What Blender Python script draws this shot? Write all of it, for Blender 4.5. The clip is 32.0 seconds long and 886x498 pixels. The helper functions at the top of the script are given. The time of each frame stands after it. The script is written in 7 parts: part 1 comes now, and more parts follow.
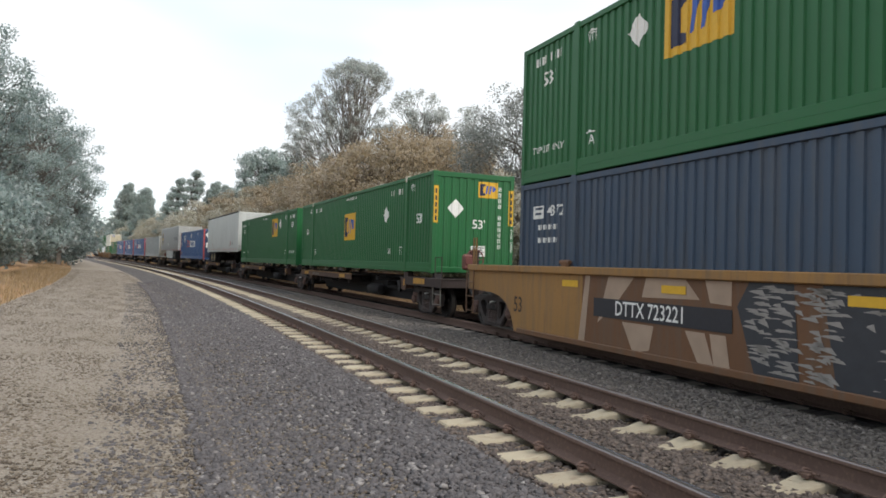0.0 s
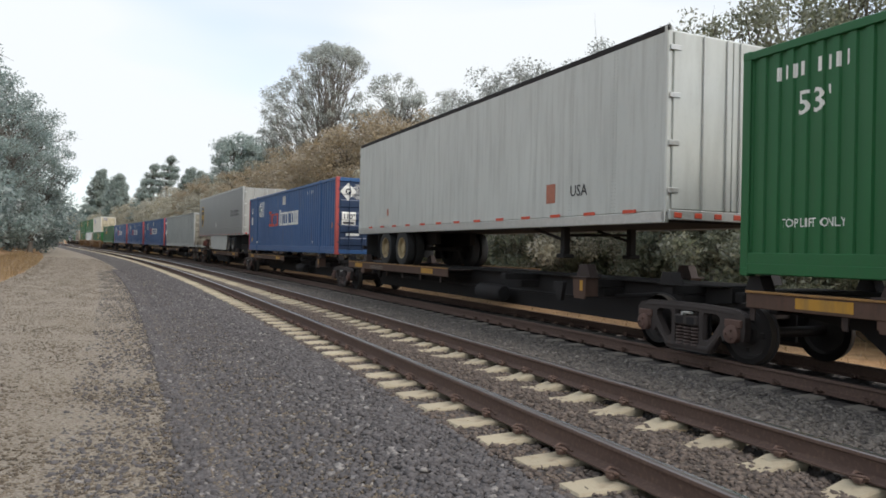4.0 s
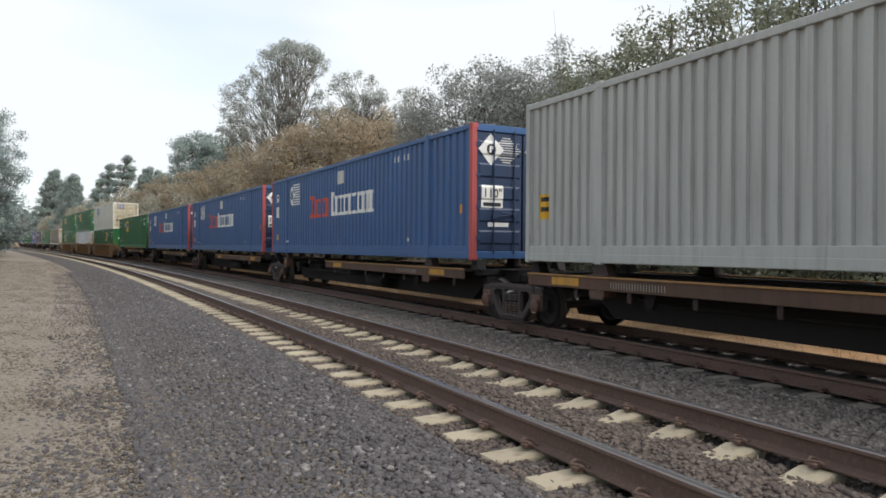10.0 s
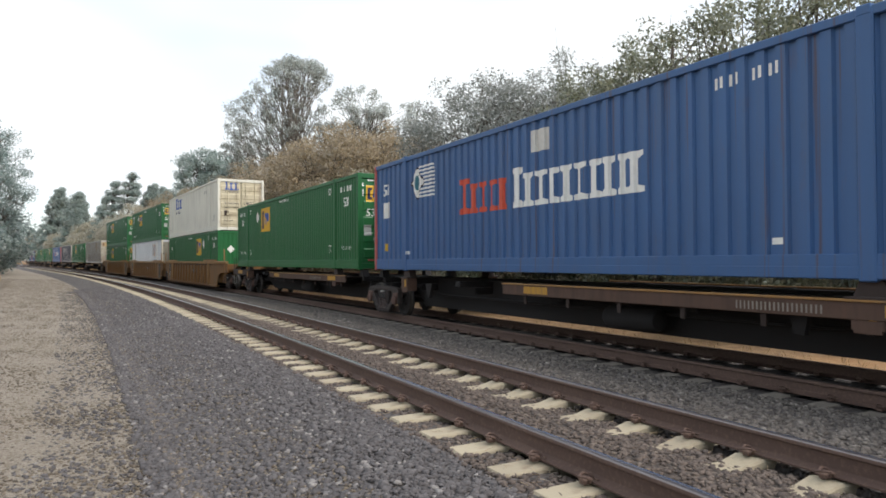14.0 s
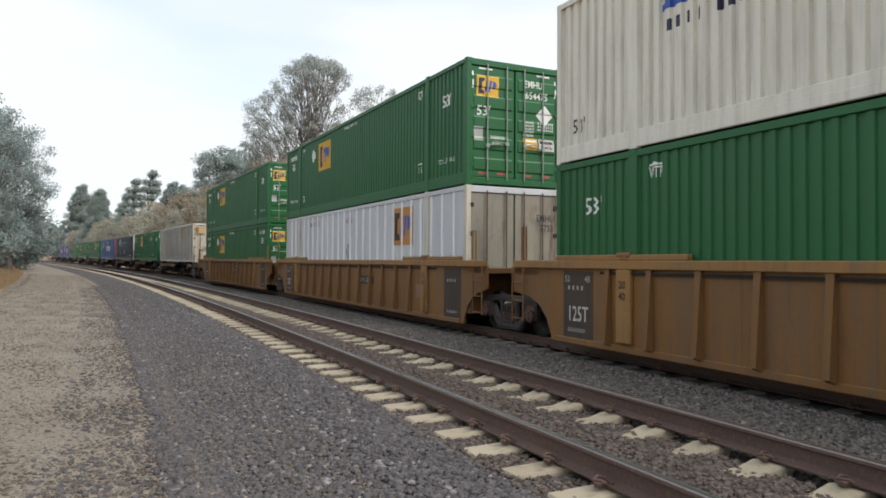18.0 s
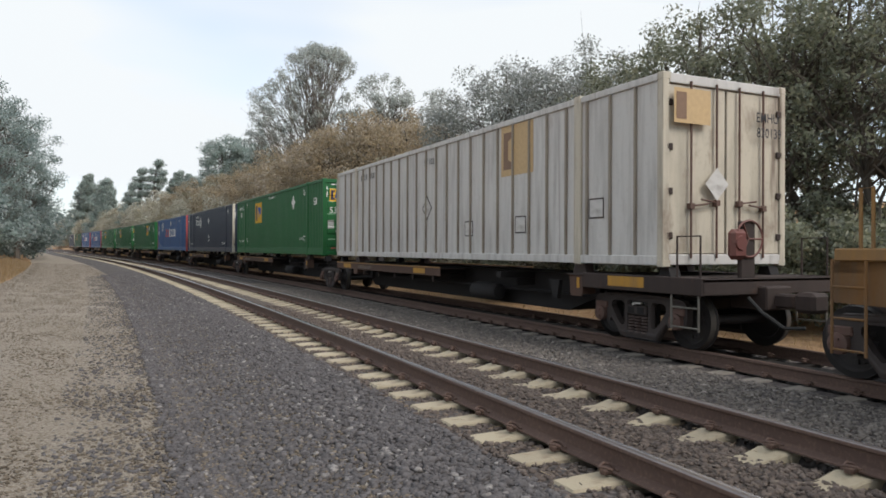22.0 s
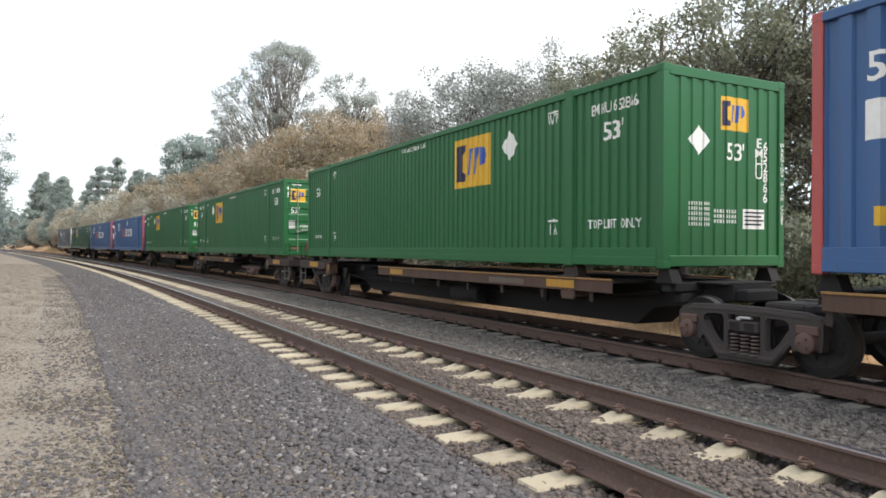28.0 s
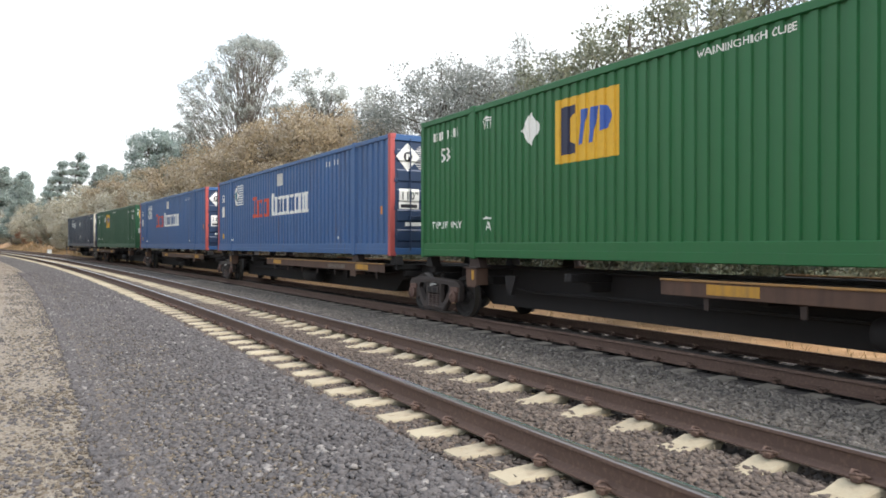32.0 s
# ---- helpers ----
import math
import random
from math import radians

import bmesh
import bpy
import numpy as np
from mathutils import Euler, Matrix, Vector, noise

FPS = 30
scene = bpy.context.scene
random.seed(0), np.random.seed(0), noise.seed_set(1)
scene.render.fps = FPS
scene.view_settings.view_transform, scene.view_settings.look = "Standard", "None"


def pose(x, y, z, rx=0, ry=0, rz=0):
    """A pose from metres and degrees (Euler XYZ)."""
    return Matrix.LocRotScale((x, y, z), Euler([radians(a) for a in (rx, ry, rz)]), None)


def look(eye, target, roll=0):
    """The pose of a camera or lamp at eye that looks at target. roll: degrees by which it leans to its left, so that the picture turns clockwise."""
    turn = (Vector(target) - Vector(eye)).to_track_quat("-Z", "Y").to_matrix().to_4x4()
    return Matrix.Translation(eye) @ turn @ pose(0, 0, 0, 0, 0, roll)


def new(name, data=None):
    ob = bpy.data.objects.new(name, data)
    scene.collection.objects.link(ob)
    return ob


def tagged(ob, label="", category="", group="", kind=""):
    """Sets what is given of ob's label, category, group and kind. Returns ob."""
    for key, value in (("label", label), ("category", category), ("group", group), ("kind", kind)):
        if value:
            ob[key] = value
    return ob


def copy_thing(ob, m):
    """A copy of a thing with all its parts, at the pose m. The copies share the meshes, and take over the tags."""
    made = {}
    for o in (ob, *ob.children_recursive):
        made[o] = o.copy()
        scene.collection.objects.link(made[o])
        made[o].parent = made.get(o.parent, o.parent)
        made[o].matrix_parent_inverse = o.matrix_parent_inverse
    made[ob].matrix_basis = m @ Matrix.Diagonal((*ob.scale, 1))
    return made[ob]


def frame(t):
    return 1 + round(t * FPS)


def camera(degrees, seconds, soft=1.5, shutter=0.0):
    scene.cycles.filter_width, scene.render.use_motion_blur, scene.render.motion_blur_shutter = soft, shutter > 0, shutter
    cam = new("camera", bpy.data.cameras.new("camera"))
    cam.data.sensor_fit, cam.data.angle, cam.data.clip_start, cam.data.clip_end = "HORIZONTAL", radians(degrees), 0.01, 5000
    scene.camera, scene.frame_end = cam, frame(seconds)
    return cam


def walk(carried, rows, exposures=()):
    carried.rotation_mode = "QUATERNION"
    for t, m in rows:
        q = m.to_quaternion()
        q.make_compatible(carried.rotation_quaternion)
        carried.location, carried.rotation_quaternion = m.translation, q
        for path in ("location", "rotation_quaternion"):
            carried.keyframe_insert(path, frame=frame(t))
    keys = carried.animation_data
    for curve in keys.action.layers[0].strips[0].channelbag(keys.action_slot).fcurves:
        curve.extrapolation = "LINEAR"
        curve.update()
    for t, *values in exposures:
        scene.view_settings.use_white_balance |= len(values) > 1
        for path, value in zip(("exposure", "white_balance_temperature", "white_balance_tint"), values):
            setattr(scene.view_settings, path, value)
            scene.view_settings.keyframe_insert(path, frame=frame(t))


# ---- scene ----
# ---- camera ----
EYE = (0.0, 0.0, 1.117)
SECONDS = 32.0
cam = camera(63.77, SECONDS, soft=1.7)
# seconds, yaw, pitch, roll
TURNS = [
    (0, -21.46, 2.23, -3.89), (0.5, -21.70, 1.88, -4.14), (1, -21.95, 1.85, -3.84), (1.5, -22.11, 1.86, -3.79),
    (2, -22.17, 1.40, -3.47), (2.5, -22.33, 1.53, -3.65), (4.5, -23.46, 1.08, -3.49), (5, -23.65, 1.49, -3.55),
    (5.5, -23.71, 0.95, -3.06), (6, -23.62, 1.31, -2.58), (6.5, -23.74, 0.84, -2.51), (7, -25.01, 1.28, -3.34),
    (7.5, -25.73, 1.57, -3.76), (8, -26.17, 1.97, -3.94), (8.5, -25.74, 2.04, -3.76), (9, -25.64, 1.52, -3.65),
    (9.5, -24.99, 1.60, -2.96), (10, -26.10, 1.08, -2.60), (10.5, -25.97, 0.91, -2.05), (11, -26.57, 0.82, -2.67),
    (11.5, -25.85, 0.73, -2.81), (12, -25.58, 0.82, -2.87), (12.5, -25.51, 0.62, -2.68), (13, -24.80, 1.06, -2.46),
    (13.5, -25.24, 1.43, -2.30), (14, -25.71, 2.09, -1.90), (14.5, -25.58, 1.75, -2.22), (16.5, -24.73, 1.81, -2.67),
    (17, -24.76, 1.85, -2.75), (17.5, -24.75, 1.93, -2.61), (18, -24.40, 2.08, -2.60), (18.5, -24.41, 2.06, -2.80),
    (19, -24.21, 1.94, -2.97), (19.5, -24.52, 1.88, -2.83), (20, -24.25, 1.98, -2.76), (20.5, -23.82, 1.66, -2.58),
    (21, -23.22, 1.41, -2.41), (21.5, -23.05, 1.14, -2.50), (22, -23.93, 1.11, -2.46), (22.5, -23.80, 1.31, -2.31),
    (23, -23.81, 0.78, -2.49), (23.5, -23.93, 0.11, -2.65), (24, -23.64, 0.87, -2.54), (24.5, -23.79, 0.93, -2.21),
    (25, -24.15, 0.95, -2.09), (25.5, -24.56, 1.10, -2.23), (27.5, -25.86, 0.83, -1.95), (28, -26.75, 1.26, -2.49),
    (28.5, -27.17, 1.47, -2.42), (29, -27.75, 1.61, -2.49), (29.5, -28.50, 1.37, -2.41), (30, -28.32, 1.22, -2.76),
    (30.5, -28.37, 1.33, -2.58), (31, -28.16, 1.41, -2.82), (31.5, -29.16, 0.98, -2.38), (32, -29.12, 0.98, -2.21),
]
LIGHTER = [(0, 0.18), (2, 0.18), (5, -0.08), (7, 0.16), (8, 0.20), (10, 0.02), (11, 0.32), (13, 0.42), (14, 0.22), (17, 0.04), (20, 0.12), (21, 0.24), (22, -0.06), (23, -0.08), (24, 0.44), (25, 0.50), (28, 0.55), (32, 0.70)]
walk(cam, [(t, pose(*EYE, 90 + pitch, roll, yaw)) for t, yaw, pitch, roll in TURNS], LIGHTER)

# ---- light ----
world = bpy.data.worlds.new("overcast_sky")
scene.world = world
world.use_nodes = True
wt = world.node_tree
wt.nodes.clear()
w_out = wt.nodes.new("ShaderNodeOutputWorld")
w_bg = wt.nodes.new("ShaderNodeBackground")
w_sky = wt.nodes.new("ShaderNodeTexSky")
w_sky.sky_type = "NISHITA"
w_sky.sun_disc = False
w_sky.sun_elevation = radians(50)
w_sky.sun_rotation = radians(151)
w_gain = wt.nodes.new("ShaderNodeVectorMath")
w_gain.operation = "SCALE"
w_gain.inputs["Scale"].default_value = 0.26
w_co = wt.nodes.new("ShaderNodeTexCoord")
w_map = wt.nodes.new("ShaderNodeMapping")
w_map.inputs["Scale"].default_value = (1.0, 1.0, 3.5)
w_noise = wt.nodes.new("ShaderNodeTexNoise")
w_noise.inputs["Scale"].default_value = 1.5
w_noise.inputs["Detail"].default_value = 3.0
w_ramp = wt.nodes.new("ShaderNodeValToRGB")
w_ramp.color_ramp.elements[0].position = 0.40
w_ramp.color_ramp.elements[0].color = (0.50, 0.50, 0.50, 1)
w_ramp.color_ramp.elements[1].position = 0.60
w_ramp.color_ramp.elements[1].color = (1, 1, 1, 1)
w_mix = wt.nodes.new("ShaderNodeMixRGB")
w_mix.inputs[2].default_value = (0.955, 1.0, 1.03, 1)
for a, b in ((w_sky.outputs[0], w_gain.inputs[0]), (w_gain.outputs[0], w_mix.inputs[1]), (w_co.outputs["Generated"], w_map.inputs[0]),
             (w_map.outputs[0], w_noise.inputs["Vector"]), (w_noise.outputs["Fac"], w_ramp.inputs[0]), (w_ramp.outputs[0], w_mix.inputs[0]),
             (w_mix.outputs[0], w_bg.inputs[0]), (w_bg.outputs[0], w_out.inputs[0])):
    wt.links.new(a, b)
w_bg.inputs["Strength"].default_value = 1.0
sun = new("sun", bpy.data.lights.new("sun", "SUN"))
sun.data.energy = 2.8
sun.data.angle = radians(30)
sun.data.color = (1.0, 0.945, 0.89)
sun.matrix_world = look((24, -44, 60), (0, 0, 0))


# ---- materials ----
class Nodes:
    """A short way to wire one material."""

    def __init__(self, name, rough=0.7, metal=0.0):
        self.m = bpy.data.materials.new(name)
        self.m.use_nodes = True
        self.t = self.m.node_tree
        self.b = self.t.nodes["Principled BSDF"]
        self.b.inputs["Roughness"].default_value = rough
        self.b.inputs["Metallic"].default_value = metal
        self.co = self.t.nodes.new("ShaderNodeTexCoord").outputs["Object"]

    def put(self, a, b):
        self.t.links.new(a, b)
        return self

    def scaled(self, s):
        n = self.t.nodes.new("ShaderNodeMapping")
        n.inputs["Scale"].default_value = s
        self.put(self.co, n.inputs[0])
        return n.outputs[0]

    def noise(self, scale, detail=4.0, stretch=None, rough=0.55):
        n = self.t.nodes.new("ShaderNodeTexNoise")
        n.inputs["Scale"].default_value = scale
        n.inputs["Detail"].default_value = detail
        n.inputs["Roughness"].default_value = rough
        self.put(self.scaled(stretch) if stretch else self.co, n.inputs["Vector"])
        return n.outputs["Fac"]

    def cells(self, scale, out="Color", feature="F1"):
        n = self.t.nodes.new("ShaderNodeTexVoronoi")
        n.inputs["Scale"].default_value = scale
        n.feature = feature
        self.put(self.co, n.inputs["Vector"])
        return n.outputs[out]

    def ramp(self, fac, *stops):
        n = self.t.nodes.new("ShaderNodeValToRGB")
        els = n.color_ramp.elements
        while len(els) < len(stops):
            els.new(0.5)
        for e, (p, c) in zip(els, stops):
            e.position = p
            e.color = (*c, 1) if len(c) == 3 else c
        self.put(fac, n.inputs[0])
        return n.outputs[0]

    def mix(self, fac, a, b, kind="MIX"):
        n = self.t.nodes.new("ShaderNodeMixRGB")
        n.blend_type = kind
        for i, x in enumerate((fac, a, b)):
            if hasattr(x, "links"):
                self.put(x, n.inputs[i])
            else:
                n.inputs[i].default_value = x if i == 0 else (*x, 1)
        return n.outputs[0]

    def island(self):
        return self.t.nodes.new("ShaderNodeNewGeometry").outputs["Random Per Island"]

    def each(self):
        return self.t.nodes.new("ShaderNodeObjectInfo").outputs["Random"]

    def colour(self, c):
        self.put(c, self.b.inputs["Base Color"])
        return self

    def bump(self, h, strength=0.4, dist=0.01):
        n = self.t.nodes.new("ShaderNodeBump")
        n.inputs["Strength"].default_value = strength
        n.inputs["Distance"].default_value = dist
        self.put(h, n.inputs["Height"])
        self.put(n.outputs[0], self.b.inputs["Normal"])
        return self


def shade(c, k):
    return tuple(min(1.0, x * k) for x in c)


def paint(name, c, rough=0.45, dirt=0.35, rust=0.0, fade=0.12, streak=0.0):
    """Weathered vehicle paint: faded patches, grime streaks that run down, rust spots."""
    n = Nodes(name, rough)
    base = n.mix(n.noise(0.45, 3), shade(c, 1 - fade), shade(c, 1 + fade))
    grime = (0.10, 0.085, 0.065) if max(c) > 0.09 else shade(c, 0.45)
    base = n.mix(n.ramp(n.noise(3.0, 6, (1, 2.2, 0.22)), (0.45, (0, 0, 0)), (0.78, (dirt, dirt, dirt))), base, grime)
    base = n.mix(n.ramp(n.noise(14, 5), (0.55, (0, 0, 0)), (0.85, (dirt * 0.6,) * 3)), base, shade(c, 0.45))
    if rust:
        spots = n.ramp(n.noise(2.2, 8, (1, 2.4, 0.5), 0.7), (0.60 - 0.1 * rust, (0, 0, 0)), (0.74, (rust, rust, rust)))
        base = n.mix(spots, base, (0.12, 0.055, 0.03))
    if streak:
        runs = n.ramp(n.noise(1.0, 5, (1.5, 8.0, 0.13), 0.7), (0.58, (0, 0, 0)), (0.67, (streak, streak, streak)))
        base = n.mix(runs, base, (0.085, 0.042, 0.026))
    n.colour(base).bump(n.noise(9, 4), 0.12, 0.01)
    return n.m


def plain(name, c, rough=0.6, metal=0.0, vary=0.2, scale=12.0):
    n = Nodes(name, rough, metal)
    n.colour(n.mix(n.noise(scale, 5), shade(c, 1 - vary), shade(c, 1 + vary))).bump(n.noise(scale * 4, 4), 0.15, 0.004)
    return n.m


GREEN = (0.005, 0.100, 0.024)
green_paint = paint("green_paint", GREEN, 0.5, 0.08, 0.02)
dark_green_paint = paint("dark_green_paint", (0.009, 0.068, 0.027), 0.5, 0.35, 0.1)
blue_paint = paint("blue_paint", (0.030, 0.094, 0.235), 0.48, 0.18, 0.25, 0.18, 0.7)
# container blue darkened for doors: shade of the gap between cars, painted in
shaded_blue = paint("shaded_blue", (0.016, 0.036, 0.085), 0.5, 0.3, 0.3, 0.2, 0.4)
navy_paint = paint("navy_paint", (0.015, 0.025, 0.049), 0.42, 0.2, 0.05)
slate_paint = paint("slate_paint", (0.030, 0.055, 0.093), 0.5, 0.4, 0.1)
cream_paint = paint("cream_paint", (0.70, 0.68, 0.59), 0.5, 0.3, 0.15, 0.12, 0.15)
grey_paint = paint("grey_paint", (0.365, 0.380, 0.360), 0.5, 0.3, 0.12, 0.12, 0.22)
white_paint = paint("white_paint", (0.53, 0.55, 0.57), 0.45, 0.25, 0.06, 0.12, 0.15)
beige_paint = paint("beige_paint", (0.54, 0.525, 0.50), 0.5, 0.45, 0.3, 0.12, 0.35)
trailer_white = paint("trailer_white", (0.50, 0.515, 0.485), 0.45, 0.28, 0.05, 0.14, 0.2)
trailer_grey = paint("trailer_grey", (0.221, 0.221, 0.213), 0.4, 0.15, 0.0)
post_red = paint("post_red", (0.40, 0.072, 0.066), 0.5, 0.3, 0.15)
sooty_ochre = paint("sooty_ochre", (0.052, 0.036, 0.024), 0.7, 0.6, 0.5, 0.3, 0.6)
ochre_paint = paint("ochre_paint", (0.190, 0.088, 0.021), 0.65, 0.7, 0.55, 0.3, 0.6)
brown_paint = paint("brown_paint", (0.135, 0.062, 0.026), 0.65, 0.6, 0.4, 0.25)
chord_paint = paint("chord_paint", (0.27, 0.140, 0.040), 0.65, 0.6, 0.4, 0.25, 0.3)
yellow_paint = paint("yellow_paint", (0.42, 0.215, 0.025), 0.65, 0.6, 0.35, 0.2)
rusty_steel = paint("rusty_steel", (0.036, 0.023, 0.019), 0.8, 0.5, 0.45, 0.3)
black_steel = paint("black_steel", (0.011, 0.009, 0.009), 0.85, 0.25, 0.08, 0.3)
wheel_steel = paint("wheel_steel", (0.024, 0.020, 0.019), 0.7, 0.3, 0.2, 0.3)
truck_steel = paint("truck_steel", (0.042, 0.032, 0.029), 0.75, 0.4, 0.25, 0.3)
spring_steel = paint("spring_steel", (0.105, 0.074, 0.066), 0.7, 0.3, 0.2, 0.2)
door_grey = paint("door_grey", (0.36, 0.36, 0.33), 0.5, 0.3, 0.1)
stained_paint = paint("stained_paint", (0.25, 0.235, 0.185), 0.6, 0.75, 0.7, 0.2, 0.7)
stained_beige = paint("stained_beige", (0.50, 0.45, 0.36), 0.6, 0.55, 0.7, 0.2, 0.7)
mark_worn = plain("mark_worn", (0.50, 0.35, 0.18), 0.6, 0, 0.2)
mark_umber = plain("mark_umber", (0.20, 0.12, 0.075), 0.6, 0, 0.2)
sprayed_tan = plain("sprayed_tan", (0.34, 0.245, 0.175), 0.6, 0, 0.25, 3)
sprayed_dark = plain("sprayed_dark", (0.030, 0.032, 0.038), 0.6, 0, 0.4, 4)
sprayed_pale = plain("sprayed_pale", (0.26, 0.24, 0.22), 0.6, 0, 0.4, 6)
rusted_gear = paint("rusted_gear", (0.11, 0.060, 0.047), 0.8, 0.4, 0.3, 0.3)
peeled_cream = paint("peeled_cream", (0.58, 0.54, 0.44), 0.6, 0.6, 0.75, 0.15, 0.4)
deck_rust = paint("deck_rust", (0.078, 0.042, 0.028), 0.75, 0.7, 0.6, 0.45, 0.4)
stained_cream = paint("stained_cream", (0.52, 0.46, 0.32), 0.6, 0.45, 0.55, 0.15, 0.5)
faded_red = plain("faded_red", (0.36, 0.13, 0.08), 0.6, 0, 0.3)
stain_brown = plain("stain_brown", (0.30, 0.26, 0.19), 0.7, 0, 0.3, 3)
rib_white = plain("rib_white", (0.86, 0.86, 0.84), 0.35, 0.0, 0.06)
mark_teal = plain("mark_teal", (0.03, 0.15, 0.19), 0.55)
rib_stain = paint("rib_stain", (0.28, 0.24, 0.19), 0.6, 0.5, 0.5, 0.25)
brake_red = paint("brake_red", (0.13, 0.038, 0.030), 0.65, 0.6, 0.5)
deck_print = plain("deck_print", (0.20, 0.175, 0.145), 0.7, 0, 0.4)
mark_pale = plain("mark_pale", (0.52, 0.51, 0.47), 0.6, 0, 0.2)
mark_faded = plain("mark_faded", (0.34, 0.33, 0.30), 0.6, 0, 0.3)
mark_white = plain("mark_white", (0.72, 0.72, 0.68), 0.6, 0, 0.12)
mark_dark = plain("mark_dark", (0.02, 0.02, 0.025), 0.6)
mark_yellow = plain("mark_yellow", (0.62, 0.36, 0.02), 0.55, 0, 0.12)
mark_navy = plain("mark_navy", (0.012, 0.016, 0.05), 0.55)
mark_blue = plain("mark_blue", (0.03, 0.09, 0.36), 0.55)
mark_red = plain("mark_red", (0.55, 0.07, 0.03), 0.55)
mark_brown = plain("mark_brown", (0.035, 0.018, 0.010), 0.55)
mark_orange = plain("mark_orange", (0.60, 0.22, 0.03), 0.55)
mark_sunned = plain("mark_sunned", (0.43, 0.20, 0.045), 0.6)
galvanised = plain("galvanised", (0.50, 0.50, 0.48), 0.45, 0.6, 0.2)
rubber = plain("rubber", (0.018, 0.018, 0.018), 0.85, 0, 0.3)
worn_rod = plain("worn_rod", (0.30, 0.33, 0.29), 0.45, 0.5, 0.2)
rim_cream = paint("rim_cream", (0.30, 0.235, 0.125), 0.6, 0.7, 0.5, 0.3)
rim_paint = plain("rim_paint", (0.15, 0.14, 0.12), 0.5, 0.3, 0.25)
tread_steel = plain("tread_steel", (0.09, 0.08, 0.07), 0.6, 0.4, 0.2)


def make_concrete():
    n = Nodes("concrete", 0.9)
    c = n.mix(n.noise(5, 6), (0.25, 0.21, 0.145), (0.36, 0.31, 0.225))
    c = n.mix(n.ramp(n.noise(9, 7), (0.52, (0, 0, 0)), (0.72, (0.75, 0.75, 0.75))), c, (0.16, 0.115, 0.075))
    c = n.mix(n.each(), c, n.mix(0.5, c, (0.46, 0.40, 0.28)))
    n.colour(c).bump(n.noise(40, 6), 0.5, 0.01)
    return n.m


def make_ballast(name, a, b, c, scale):
    """Crushed stone seen from far: cells of three greys with deep joints."""
    n = Nodes(name, 0.9)
    tone = n.ramp(n.cells(scale), (0.0, a), (0.45, b), (0.9, b), (1.0, c))
    tone = n.mix(n.noise(0.8, 5), tone, n.mix(0.5, tone, a))
    n.colour(n.mix(n.ramp(n.cells(scale, "Distance"), (0.35, (0, 0, 0)), (0.75, (0.8, 0.8, 0.8))), tone, shade(a, 0.3)))
    n.bump(n.cells(scale, "Distance"), 1.0, 0.03)
    return n.m


def make_stone(name, a, b, c):
    n = Nodes(name, 0.88)
    tone = n.ramp(n.island(), (0.0, a), (0.5, b), (0.93, shade(b, 1.25)), (1.0, c))
    n.colour(n.mix(n.noise(45, 4), shade(a, 0.8), tone)).bump(n.noise(60, 5), 0.4, 0.006)
    return n.m


def make_road():
    n = Nodes("gravel_road", 0.95)
    c = n.mix(n.ramp(n.noise(0.35, 5), (0.35, (0, 0, 0)), (0.65, (1, 1, 1))), (0.180, 0.146, 0.102), (0.228, 0.192, 0.148))
    c = n.mix(n.ramp(n.noise(1.6, 8, None, 0.65), (0.40, (0, 0, 0)), (0.62, (0.3, 0.3, 0.3))), c, (0.165, 0.122, 0.080))
    c = n.mix(n.ramp(n.cells(55), (0.20, (0, 0, 0)), (0.75, (0.75, 0.75, 0.75))), c, (0.33, 0.288, 0.235))
    c = n.mix(n.ramp(n.noise(24, 8, None, 0.75), (0.50, (0, 0, 0)), (0.70, (0.6, 0.6, 0.6))), c, (0.105, 0.078, 0.055))
    n.colour(c).bump(n.mix(0.5, n.noise(30, 8, None, 0.7), n.cells(45, "Distance")), 1.0, 0.04)
    return n.m


def make_land():
    n = Nodes("dry_land", 0.95)
    c = n.mix(n.ramp(n.noise(0.25, 6), (0.38, (0, 0, 0)), (0.62, (1, 1, 1))), (0.34, 0.190, 0.085), (0.22, 0.135, 0.068))
    c = n.mix(n.ramp(n.noise(2.5, 7), (0.45, (0, 0, 0)), (0.7, (0.8, 0.8, 0.8))), c, (0.42, 0.262, 0.130))
    n.colour(c).bump(n.noise(12, 7), 0.9, 0.08)
    return n.m


def make_rail_rust():
    n = Nodes("rail_rust", 0.85)
    c = n.mix(n.noise(3, 6, (1, 0.4, 1)), (0.068, 0.040, 0.032), (0.128, 0.078, 0.059))
    n.colour(n.mix(n.ramp(n.noise(30, 5), (0.5, (0, 0, 0)), (0.8, (0.6, 0.6, 0.6))), c, (0.20, 0.13, 0.085))).bump(n.noise(60, 5), 0.3, 0.004)
    return n.m


def make_leaf(name, a, b, c, haze=0.7):
    n = Nodes(name, 0.7)
    # sheen lays a pale veil of distance haze over the leaf colour
    n.b.inputs["Sheen Weight"].default_value = haze
    n.b.inputs["Sheen Roughness"].default_value = 0.6
    tone = n.ramp(n.island(), (0.0, a), (0.6, b), (1.0, c))
    n.colour(n.mix(n.noise(0.35, 3), n.mix(0.45, tone, a), tone))
    thin = n.t.nodes.new("ShaderNodeBsdfTranslucent")
    both = n.t.nodes.new("ShaderNodeMixShader")
    both.inputs[0].default_value = 0.5
    n.put(n.b.inputs["Base Color"].links[0].from_socket, thin.inputs[0])
    n.put(n.b.outputs[0], both.inputs[1]).put(thin.outputs[0], both.inputs[2]).put(both.outputs[0], n.t.nodes["Material Output"].inputs[0])
    return n.m


